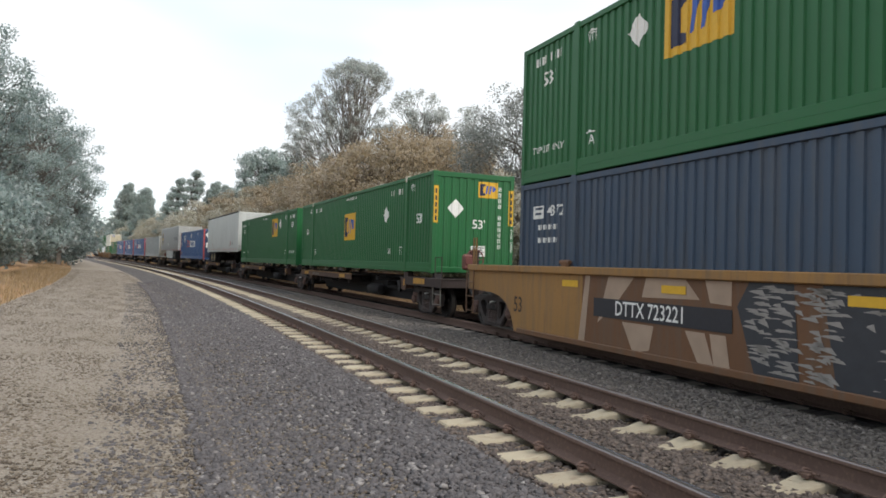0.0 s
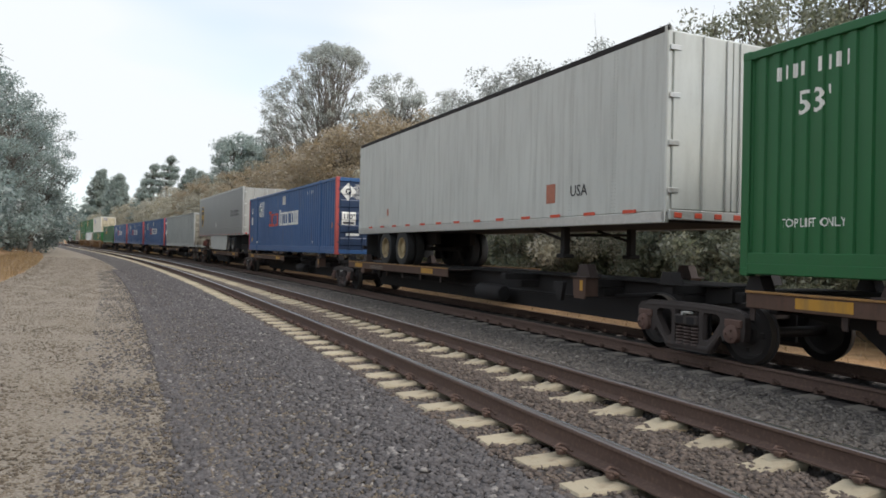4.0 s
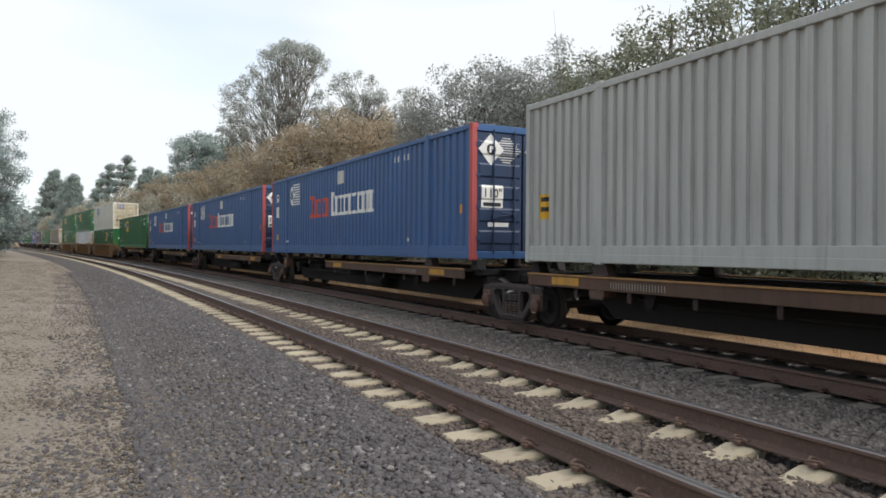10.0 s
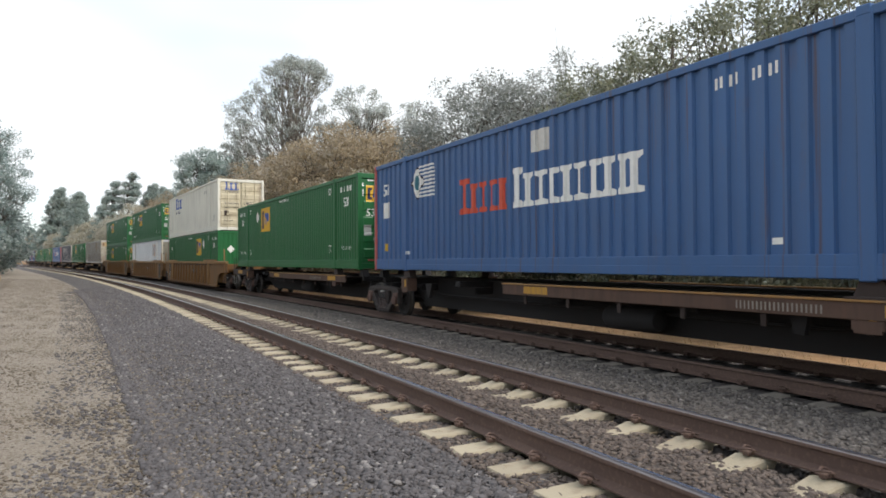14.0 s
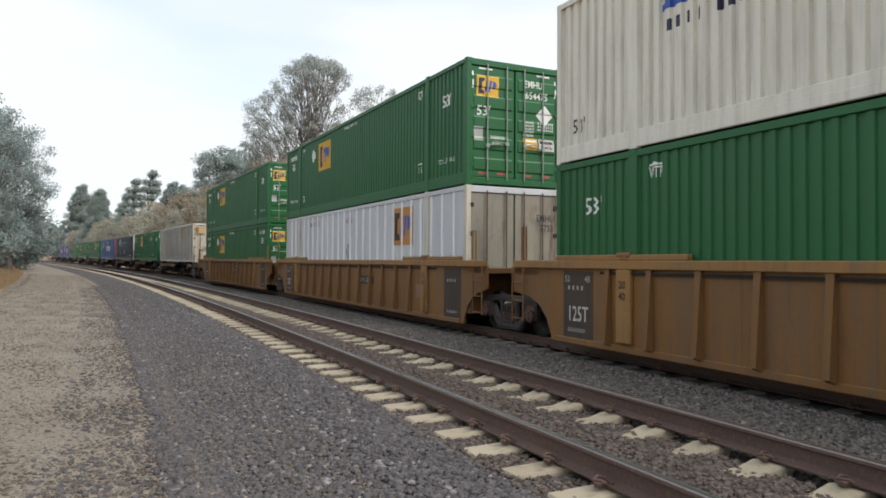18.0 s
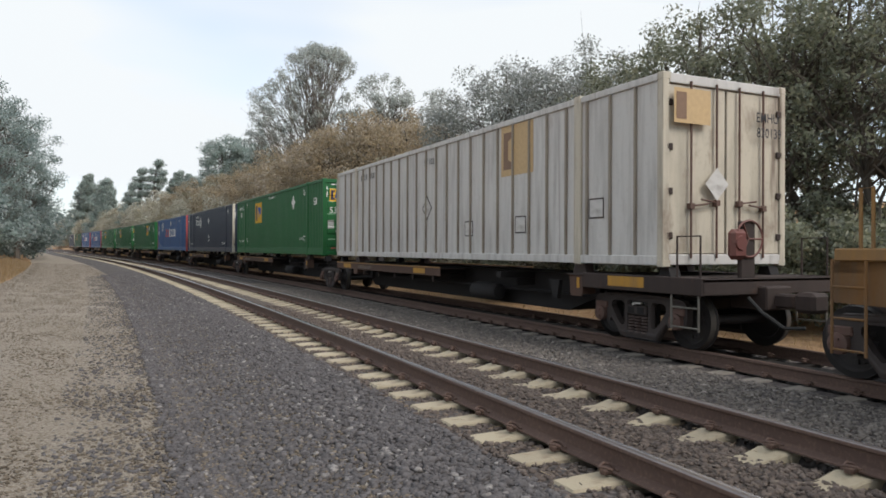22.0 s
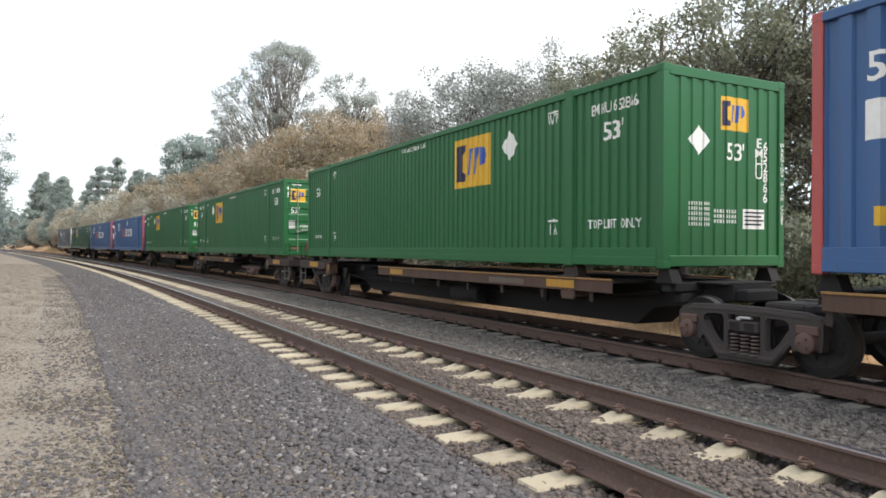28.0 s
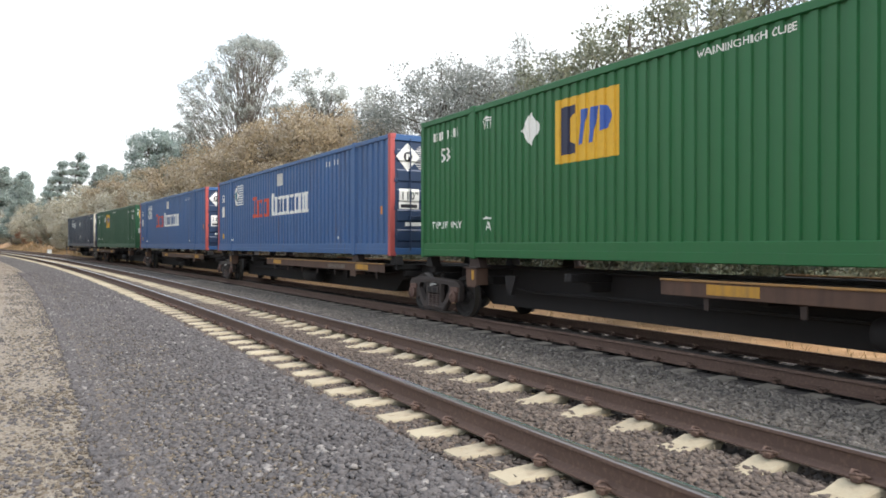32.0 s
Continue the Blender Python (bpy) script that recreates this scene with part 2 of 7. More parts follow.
def make_bark(name, a, b):
    n = Nodes(name, 0.95)
    n.colour(n.mix(n.noise(6, 6, (1, 1, 0.3)), a, b)).bump(n.noise(14, 6, (1, 1, 0.25)), 0.8, 0.03)
    return n.m


concrete = make_concrete()
# concrete darkened to black: painted shade for sleepers under the train
shaded_concrete = plain("shaded_concrete", (0.016, 0.013, 0.011), 0.95, 0, 0.35, 5)
dusty_concrete = plain("dusty_concrete", (0.21, 0.185, 0.155), 0.9, 0, 0.3, 6)
ballast_far = make_ballast("ballast_far", (0.060, 0.051, 0.047), (0.125, 0.107, 0.098), (0.27, 0.25, 0.23), 17)
ballast_dirty = make_ballast("ballast_dirty", (0.066, 0.051, 0.042), (0.142, 0.110, 0.087), (0.21, 0.168, 0.135), 19)
stone_grey = make_stone("stone_grey", (0.062, 0.056, 0.056), (0.138, 0.126, 0.125), (0.43, 0.40, 0.37))
stone_pale = make_stone("stone_pale", (0.092, 0.080, 0.070), (0.205, 0.178, 0.156), (0.47, 0.43, 0.375))
stone_brown = make_stone("stone_brown", (0.072, 0.056, 0.048), (0.160, 0.124, 0.101), (0.27, 0.22, 0.175))
stone_road = make_stone("stone_road", (0.085, 0.064, 0.045), (0.230, 0.188, 0.138), (0.50, 0.47, 0.42))
stone_tan = make_stone("stone_tan", (0.111, 0.089, 0.068), (0.238, 0.208, 0.170), (0.442, 0.416, 0.374))
gravel_road = make_road()
dry_land = make_land()
rail_rust = make_rail_rust()
# near black: the shade under the train is put into the stone colour
ballast_shaded = make_ballast("ballast_shaded", (0.010, 0.009, 0.008), (0.022, 0.020, 0.018), (0.04, 0.037, 0.034), 19)
rail_head = plain("rail_head", (0.23, 0.20, 0.19), 0.30, 0.85, 0.15, 6)
rail_bright = plain("rail_bright", (0.55, 0.55, 0.58), 0.25, 0.95, 0.08, 6)
leaf_oak = make_leaf("leaf_oak", (0.110, 0.128, 0.078), (0.220, 0.238, 0.145), (0.350, 0.335, 0.210), 0.3)
# far leaf colours are paler and greyer than foliage: haze painted in
leaf_brown = make_leaf("leaf_brown", (0.250, 0.190, 0.108), (0.390, 0.300, 0.168), (0.490, 0.370, 0.205), 0.5)
leaf_olive = make_leaf("leaf_olive", (0.310, 0.285, 0.200), (0.460, 0.420, 0.290), (0.570, 0.510, 0.350), 0.7)
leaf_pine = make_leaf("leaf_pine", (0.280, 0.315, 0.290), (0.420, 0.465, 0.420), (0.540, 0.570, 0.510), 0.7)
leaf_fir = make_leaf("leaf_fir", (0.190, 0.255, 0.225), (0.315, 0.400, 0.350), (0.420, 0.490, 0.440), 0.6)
leaf_grey = make_leaf("leaf_grey", (0.165, 0.180, 0.160), (0.290, 0.310, 0.280), (0.420, 0.430, 0.385), 0.4)
leaf_gum = make_leaf("leaf_gum", (0.160, 0.225, 0.205), (0.285, 0.370, 0.335), (0.420, 0.500, 0.455), 0.6)
leaf_rust = make_leaf("leaf_rust", (0.280, 0.120, 0.060), (0.420, 0.190, 0.090), (0.520, 0.260, 0.120), 0.3)
grass_dry = make_leaf("grass_dry", (0.20, 0.13, 0.05), (0.36, 0.24, 0.10), (0.48, 0.34, 0.16))
bark_dark = make_bark("bark_dark", (0.060, 0.050, 0.041), (0.145, 0.122, 0.098))
bark_pale = make_bark("bark_pale", (0.15, 0.135, 0.115), (0.29, 0.265, 0.235))
bark_grey = make_bark("bark_grey", (0.080, 0.070, 0.060), (0.19, 0.17, 0.145))


# ---- mesh building ----
class MB:
    """Collects the faces of one mesh."""

    def __init__(self):
        self.v, self.f, self.m = [], [], []

    def add(self, verts, faces, m=0):
        k = len(self.v)
        self.v += [tuple(p) for p in verts]
        self.f += [tuple(k + i for i in f) for f in faces]
        self.m += [m] * len(faces)
        return self

    def box(self, x0, x1, y0, y1, z0, z1, b=0.0, m=0):
        """A block; b cuts its edges."""
        if b <= 0:
            v = [(x, y, z) for x in (x0, x1) for y in (y0, y1) for z in (z0, z1)]
            return self.add(v, [(0, 1, 3, 2), (4, 6, 7, 5), (0, 4, 5, 1), (2, 3, 7, 6), (0, 2, 6, 4), (1, 5, 7, 3)], m)
        b = min(b, (x1 - x0) * 0.45, (y1 - y0) * 0.45, (z1 - z0) * 0.45)
        v = []
        for sx in (0, 1):
            for sy in (0, 1):
                for sz in (0, 1):
                    x, y, z = (x0, x1)[sx], (y0, y1)[sy], (z0, z1)[sz]
                    dx, dy, dz = (b, -b)[sx], (b, -b)[sy], (b, -b)[sz]
                    v += [(x, y + dy, z + dz), (x + dx, y, z + dz), (x + dx, y + dy, z)]

        def i(a, c, d, k):
            return (a * 4 + c * 2 + d) * 3 + k
        f = []
        for s in (0, 1):
            for k, q in ((0, [i(s, 0, 0, 0), i(s, 0, 1, 0), i(s, 1, 1, 0), i(s, 1, 0, 0)]), (1, [i(0, s, 0, 1), i(1, s, 0, 1), i(1, s, 1, 1), i(0, s, 1, 1)]),
                         (2, [i(0, 0, s, 2), i(0, 1, s, 2), i(1, 1, s, 2), i(1, 0, s, 2)])):
                f.append(q if s == 0 else q[::-1])
        for a in (0, 1):
            for c in (0, 1):
                f.append([i(a, c, 0, 0), i(a, c, 1, 0), i(a, c, 1, 1), i(a, c, 0, 1)] if a == c else [i(a, c, 0, 1), i(a, c, 1, 1), i(a, c, 1, 0), i(a, c, 0, 0)])
                f.append([i(a, 0, c, 0), i(a, 0, c, 2), i(a, 1, c, 2), i(a, 1, c, 0)] if a == c else [i(a, 1, c, 0), i(a, 1, c, 2), i(a, 0, c, 2), i(a, 0, c, 0)])
                f.append([i(0, a, c, 1), i(1, a, c, 1), i(1, a, c, 2), i(0, a, c, 2)] if a == c else [i(0, a, c, 2), i(1, a, c, 2), i(1, a, c, 1), i(0, a, c, 1)])
                for d in (0, 1):
                    q = [i(a, c, d, 0), i(a, c, d, 1), i(a, c, d, 2)]
                    f.append(q if (a + c + d) % 2 else q[::-1])
        return self.add(v, f, m)

    def tube(self, pts, radii, n=8, m=0, caps=True):
        """A round bar through the points."""
        pts = [Vector(p) for p in pts]
        if not hasattr(radii, "__len__"):
            radii = [radii] * len(pts)
        ring = []
        for i, p in enumerate(pts):
            d = (pts[min(i + 1, len(pts) - 1)] - pts[max(i - 1, 0)]).normalized()
            a = d.orthogonal().normalized() if i == 0 else (a - d * a.dot(d)).normalized()
            b = d.cross(a)
            ring += [p + (a * math.cos(2 * math.pi * k / n) + b * math.sin(2 * math.pi * k / n)) * radii[i] for k in range(n)]
        f = [(i * n + k, i * n + (k + 1) % n, (i + 1) * n + (k + 1) % n, (i + 1) * n + k) for i in range(len(pts) - 1) for k in range(n)]
        if caps:
            f += [tuple(range(n))[::-1], tuple(range((len(pts) - 1) * n, len(pts) * n))]
        return self.add(ring, f, m)

    def lathe(self, prof, axis="x", n=24, centre=(0, 0, 0), m=0):
        """Turns (along, radius) pairs round an axis."""
        v = []
        for a, r in prof:
            for k in range(n):
                c, s = math.cos(2 * math.pi * k / n) * r, math.sin(2 * math.pi * k / n) * r
                q = (a, c, s) if axis == "x" else (c, a, s) if axis == "y" else (c, s, a)
                v.append((q[0] + centre[0], q[1] + centre[1], q[2] + centre[2]))
        return self.add(v, [(i * n + k, i * n + (k + 1) % n, (i + 1) * n + (k + 1) % n, (i + 1) * n + k) for i in range(len(prof) - 1) for k in range(n)], m)

    def mesh(self, name, mats=(), smooth=False):
        me = bpy.data.meshes.new(name)
        me.from_pydata(self.v, [], self.f)
        for x in mats:
            me.materials.append(x)
        if len(mats) > 1:
            me.polygons.foreach_set("material_index", self.m)
        if smooth:
            me.polygons.foreach_set("use_smooth", [True] * len(me.polygons))
            me.set_sharp_from_angle(angle=radians(40))
        return me


def part(name, mb, material, parent, label="", smooth=False):
    """Links what mb holds as one mesh object under a thing or a part."""
    mats = material if isinstance(material, (list, tuple)) else [material]
    me = mb if isinstance(mb, bpy.types.Mesh) else mb.mesh(name, mats, smooth)
    ob = new(name, me)
    ob.parent = parent
    return tagged(ob, label=label)


def thing(name, label, category, group="", kind=""):
    return tagged(new(name), label, category, group, kind)


def block(name, dims, material, parent, b=0.01, label=""):
    return part(name, MB().box(*dims, b), material, parent, label)


def cutout(outer, holes, x0, x1):
    """A plate in the y-z plane with holes, from x0 to x1."""
    bm = bmesh.new()
    edges = []
    for loop in (outer, *holes):
        vs = [bm.verts.new((x0, y, z)) for y, z in loop]
        edges += [bm.edges.new((vs[i], vs[(i + 1) % len(vs)])) for i in range(len(vs))]
    bmesh.ops.triangle_fill(bm, use_beauty=True, use_dissolve=False, edges=edges)
    got = bmesh.ops.extrude_face_region(bm, geom=bm.faces[:])
    bmesh.ops.translate(bm, vec=(x1 - x0, 0, 0), verts=[g for g in got["geom"] if isinstance(g, bmesh.types.BMVert)])
    bmesh.ops.recalc_face_normals(bm, faces=bm.faces[:])
    bm.verts.index_update()
    mb = MB().add([v.co for v in bm.verts], [[v.index for v in f.verts] for f in bm.faces])
    bm.free()
    return mb


SIDE = Matrix(((0, 0, -1, 0), (-1, 0, 0, 0), (0, 1, 0, 0), (0, 0, 0, 1)))  # writing on the flank that faces -x
FRONT = Matrix(((1, 0, 0, 0), (0, 0, -1, 0), (0, 1, 0, 0), (0, 0, 0, 1)))  # writing on the end that faces -y
FONTS = {}


PRESSED = {}   # name of a box and "side" or "end": (axis along which its sheet is pressed, axis across, [(place, depth)])


def lay(bm, name, material, parent, face, m, lift):
    """Lays flat painted shapes on a parent's face; where the sheet is pressed the paint follows its waves."""
    sheet = PRESSED.get((parent.name, "side" if face is SIDE else "end" if face is FRONT else ""))
    if not sheet:
        me = bpy.data.meshes.new(name)
        bm.to_mesh(me)
        bm.free()
        ob = part(name, me, material, parent)
        me.materials.append(material)
        ob.matrix_basis = m
        return ob
    along_axis, deep_axis, stops = sheet
    bm.transform(m)
    low, high = (f(v.co[along_axis] for v in bm.verts) for f in (min, max))
    normal = [0.0, 0.0, 0.0]
    normal[along_axis] = 1.0
    for place, _ in stops:
        if low + 0.002 < place < high - 0.002:
            point = [0.0, 0.0, 0.0]
            point[along_axis] = place
            bmesh.ops.bisect_plane(bm, geom=bm.verts[:] + bm.edges[:] + bm.faces[:], plane_co=point, plane_no=normal)
    places, depths = [q for q, _ in stops], [d for _, d in stops]
    for v in bm.verts:
        v.co[deep_axis] = float(np.interp(v.co[along_axis], places, depths)) - 0.003 - lift
    me = bpy.data.meshes.new(name)
    bm.to_mesh(me)
    bm.free()
    me.materials.append(material)
    return part(name, me, material, parent)


def raised(parent, face, x, y):
    """How far above the parent's lowest layer of paint a mark lies."""
    if (parent.name, "side") not in PRESSED:
        return 0.0
    return max(0.0, FLANK - x) if face is SIDE else max(0.0, END - y)


def lettering(name, words, size, material, parent, face, x, y, z, upright=False, narrow=1.0):
    """Painted writing, centred on a point of its parent; each word is a part of its own."""
    made = []
    for word in [words] if upright else words.split(" "):
        key = (word, size, upright, narrow)
        if key not in FONTS:
            cu = bpy.data.curves.new(name, "FONT")
            cu.body = "\n".join(word) if upright else word
            cu.size, cu.align_x, cu.align_y = size, "CENTER", "CENTER"
            cu.resolution_u, cu.offset = 2, size * 0.010
            if upright:
                cu.space_line = 0.75
            tmp = bpy.data.objects.new(name, cu)
            scene.collection.objects.link(tmp)
            me = bpy.data.meshes.new_from_object(tmp.evaluated_get(bpy.context.evaluated_depsgraph_get()))
            bpy.data.objects.remove(tmp)
            me.transform(Matrix.Diagonal((narrow, 1, 1, 1)))
            me.materials.clear()
            FONTS[key] = me
        xs = [v.co.x for v in FONTS[key].vertices]
        made.append((FONTS[key], max(xs) - min(xs)))
    at = -(sum(w for _, w in made) + 0.34 * size * (len(made) - 1)) / 2
    for me, w in made:
        bm = bmesh.new()
        bm.from_mesh(me)
        lay(bm, name, material, parent, face, Matrix.Translation((x, y, z)) @ face @ Matrix.Translation((at + w / 2, 0, 0.003)), raised(parent, face, x, y) + 0.001)
        at += w + 0.34 * size


def decal(name, loops, material, parent, face, x, y, z):
    """Flat painted shapes (loops of local points, to the right and up)."""
    bm = bmesh.new()
    for loop in loops:
        f = bm.faces.new([bm.verts.new((a, b, 0.0)) for a, b in loop])
        f.normal_update()
        if f.normal.z < 0:
            f.normal_flip()
    ob = lay(bm, name, material, parent, face, Matrix.Translation((x, y, z)) @ face @ Matrix.Translation((0, 0, 0.002)), raised(parent, face, x, y))
    return tagged(ob, kind="stuff") if len(loops) > 5 else ob


def rect(x0, x1, y0, y1):
    return [(x0, y0), (x1, y0), (x1, y1), (x0, y1)]


def bars(count, w, h, gap=0.35, rows=1, lead=1.5):
    """Plain bars in the place of small writing: two thin strokes for each character."""
    out = []
    big = h > 0.12 and count >= 7
    if not big:
        count, gap = count * 2, max(gap, 0.58)
    else:
        gap = 0.60
    step = w / (count + big)
    for r in range(rows):
        for i in range(count):
            a = -w / 2 + (i + (big and i > 3)) * step
            out.append(rect(a, a + step * (1 - gap), -r * h * lead, h - r * h * lead))
    return out


def glyphs(widths, h):
    """Plain upright blocks with the rhythm of a printed name, one outline each: a footed pillar, in turn thick and thin."""
    out, a = [], -sum(widths) / 2
    for i, w in enumerate(widths):
        hh, s = h * (1.22 if i == 0 else 1.0), w * 0.90
        b0, b1 = (a + s * 0.18, a + s * 0.52) if i % 2 else (a + s * 0.22, a + s * 0.68)
        out.append([(a, 0), (a + s, 0), (a + s, hh * 0.13), (b1, hh * 0.19), (b1, hh * 0.82), (a + s * 0.94, hh * 0.87), (a + s * 0.94, hh), (a, hh), (a, hh * 0.87), (b0, hh * 0.82), (b0, hh * 0.19), (a, hh * 0.13)])
        a += w
    return out


def name_shapes(name, widths, h, material, parent, face, x, y, z):
    """A printed name, each of its shapes a part of its own."""
    for loop in glyphs(widths, h):
        decal(name, [loop], material, parent, face, x, y, z)


# ---- the line of the railway ----
NEAR_X, GAUGE_HALF = 3.808, 0.7525        # near track's middle abeam of the camera
APART, DROP = 4.795, 0.021               # far track's middle beyond the near one, and its level
CANT = 0.0440                             # both tracks lean into the curve
SPEED = 11.4095
GAIN_T = np.array([0, 4, 8, 12, 16, 20, 24, 28, 31, 32])
GAIN = np.array([0, -0.74, -1.31, -2.26, -1.99, -1.34, 0.33, 2.69, 4.05, 4.25])   # metres ahead of an even pace
PATH_S = np.arange(-430.0, 520.0, 1.0)


def bend(s):
    s = np.clip(s, 0, 180)
    return 0.0018326 - 1.31415e-05 * s + 8.218e-09 * s * s


def make_path():
    k = bend(PATH_S)
    th = np.concatenate([[0], np.cumsum((k[1:] + k[:-1]) / 2)])
    th -= np.interp(0, PATH_S, th)
    dx, dy = -np.sin(th), np.cos(th)
    x = np.concatenate([[0], np.cumsum((dx[1:] + dx[:-1]) / 2)])
    y = np.concatenate([[0], np.cumsum((dy[1:] + dy[:-1]) / 2)])
    return x - np.interp(0, PATH_S, x) + NEAR_X, y - np.interp(0, PATH_S, y), th


PATH_X, PATH_Y, PATH_T = make_path()


def along(s, u):
    """World x, y and heading at s metres along and u metres to the right of the near track's middle."""
    t = np.interp(s, PATH_S, PATH_T)
    return np.interp(s, PATH_S, PATH_X) + u * np.cos(t), np.interp(s, PATH_S, PATH_Y) + u * np.sin(t), t


def track_pose(s, u, z, length=1.0):
    """Pose with +y along the track, +x to the outside, leaning by the cant."""
    x0, y0, _ = along(s, u)
    x1, y1, _ = along(s + length, u)
    turn = math.atan2(-(x1 - x0), y1 - y0)
    return Matrix.Translation((x0, y0, z)) @ Matrix.Rotation(turn, 4, "Z") @ Matrix.Rotation(-CANT, 4, "Y")


def lateral(x, y):
    """s and u of world points (arrays)."""
    x, y = np.asarray(x, float), np.asarray(y, float)
    i = np.argmin((x[..., None] - PATH_X[::4]) ** 2 + (y[..., None] - PATH_Y[::4]) ** 2, axis=-1) * 4
    dx, dy, t = x - PATH_X[i], y - PATH_Y[i], PATH_T[i]
    return PATH_S[i] - np.sin(t) * dx + np.cos(t) * dy, np.cos(t) * dx + np.sin(t) * dy


BED_U = np.array([-3.20, -2.85, -1.95, -1.3, -0.80, -0.72, 0.72, 0.80, 1.3, 2.0, 2.6, 3.3, APART - 1.22, APART - 0.84, APART - 0.70, APART + 0.70, APART + 0.84, APART + 1.4, APART + 2.1, APART + 3.4])
BED_Z = np.array([-0.540, -0.462, -0.29, -0.285, -0.276, -0.33, -0.33, -0.202, -0.175, -0.20, -0.215, -0.220, -0.246, -0.232, -0.26, -0.24, -0.175, -0.165, -0.22, -0.62])


CRIB = [-0.228, -0.206, -0.208, -0.226, -0.228, -0.232]


def ground_height(u, s):
    """Height of the land across the line: road on the inside, shallow ditch and hill on the outside."""
    z = np.interp(u, [-400, -60, -14, -9, -8.0, -7.45, -7.0, -3.4, -3.0, APART + 3, APART + 5.5, APART + 9, APART + 30, APART + 80, APART + 200, 1500],
                  [3.0, 1.5, 0.3, -0.25, -0.44, -0.58, -0.75, -0.75, -0.9, -0.9, -0.62, -0.25, 3.2, 11.0, 18.0, 22.0])
    # a cut bank along the outside of the far bend
    return z + np.clip((s - 120) / 60, 0, 1) * np.interp(u, [APART + 6, APART + 10, APART + 14, APART + 60], [0, 2.4, 3.0, 0])


def land_bumps(x, y, far):
    return 0.05 * np.sin(x * 0.9 + 1.3 * np.sin(y * 0.31)) * np.sin(y * 0.7 + x * 0.2) + far * 0.5 * np.sin(x * 0.13 + 2) * np.sin(y * 0.11)


def grid_mesh(name, xs, ys, zs, material, smooth=True):
    nx, ny = zs.shape[1], zs.shape[0]
    v = np.stack([xs, ys, zs], -1).reshape(-1, 3)
    i = np.arange(ny - 1)[:, None] * nx + np.arange(nx - 1)[None, :]
    f = np.stack([i, i + 1, i + nx + 1, i + nx], -1).reshape(-1, 4)
    me = bpy.data.meshes.new(name)
    me.from_pydata(v.tolist(), [], f.tolist())
    me.materials.append(material)
    if smooth:
        me.polygons.foreach_set("use_smooth", [True] * len(me.polygons))
    return new(name, me)


def make_ground():
    near = np.concatenate([np.arange(-60, -20, 4), np.arange(-20, 40, 1.0), np.arange(40, 130, 5)])
    gx = np.concatenate([[-2500, -1200, -600, -300, -160, -100], near, [150, 220, 350, 600, 1200, 2500]])
    gy = np.concatenate([[-2500, -1000, -500, -250, -120, -60], np.arange(-30, 0, 3), np.arange(0, 60, 1.5), np.arange(60, 300, 6), [320, 380, 450, 600, 1000, 2500]])
    x, y = np.meshgrid(gx, gy)
    s, u = lateral(x, y)
    far = np.clip((np.abs(u - 2) - 12) / 20, 0, 1)
    return tagged(grid_mesh("ground", x, y, ground_height(u, s) + land_bumps(x, y, far), dry_land), "dry earth and straw-coloured grass beside the railway", "ground", kind="structure")


def shoulder_wave(u, s):
    """The uneven foot of the ballast shoulder."""
    return 0.022 * np.exp(-((u + 2.95) / 0.30) ** 2) * np.sin(s * 1.9 + 2 * np.sin(s * 0.7)) * np.sin(s * 0.53 + 1)


def strip(name, us, zs, s0, s1, step, material, rough=0.0):
    """A long sheet that follows the line."""
    s = np.arange(s0, s1 + step / 2, step)
    S, U = np.meshgrid(s, us)
    x, y, _ = along(S, U)
    z = np.interp(U, us, zs)
    if rough:
        z = z + rough * np.sin(S * 3.1 + 5 * U) * np.sin(U * 4.3 + S * 0.9)
        if name == "ballast":
            z = z + shoulder_wave(U, S)
    return grid_mesh(name, x.T, y.T, z.T, material)


def make_beds():
    m = np.linspace
    u = np.concatenate([m(-3.20, -1.3, 9), m(-1.1, -0.80, 3), m(-0.72, 0.72, 5), m(0.80, 1.3, 3), m(1.6, 3.95, 9), m(4.09, APART + 0.70, 6), m(APART + 0.84, APART + 3.4, 9)])
    bed = strip("ballast", u, np.interp(u, BED_U, BED_Z), -60, 330, 0.75, ballast_far, 0.008)
    tagged(bed, "dark grey crushed stone ballast under both tracks", "ballast", kind="structure")
    u = np.linspace(-0.70, 0.70, 9)
    crib = strip("ballast_crib", u, np.interp(u, [-0.70, -0.1, 0.12, 0.30, 0.55, 0.70], CRIB), -40, 200, 1.5, ballast_dirty, 0.004)
    tagged(crib, "rust-browned ballast between the rails", "ballast", kind="structure")
    # far crib and shoulder carry the train's shade as a dark colour
    crib = strip("ballast_crib", u + APART, np.interp(u, [-0.70, 0.70], [-0.235, -0.165]), -60, 330, 1.5, ballast_shaded, 0.010)
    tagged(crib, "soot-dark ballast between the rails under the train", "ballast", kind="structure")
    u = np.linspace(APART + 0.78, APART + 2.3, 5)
    far = strip("ballast_shoulder", u, np.interp(u, BED_U, BED_Z) + 0.008, -60, 330, 1.5, ballast_shaded, 0.006)
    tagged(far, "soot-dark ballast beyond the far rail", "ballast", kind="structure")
    u = np.linspace(-7.6, -2.85, 12)
    z = np.interp(u, [-7.6, -7.0, -5.9, -5.0, -4.2, -3.4, -2.85], [-0.55, -0.485, -0.50, -0.47, -0.50, -0.478, -0.505])
    road = strip("road", u, z, -60, 330, 1.2, gravel_road, 0.010)
    tagged(road, "pale gravel service road with packed wheel tracks", "road", kind="structure")


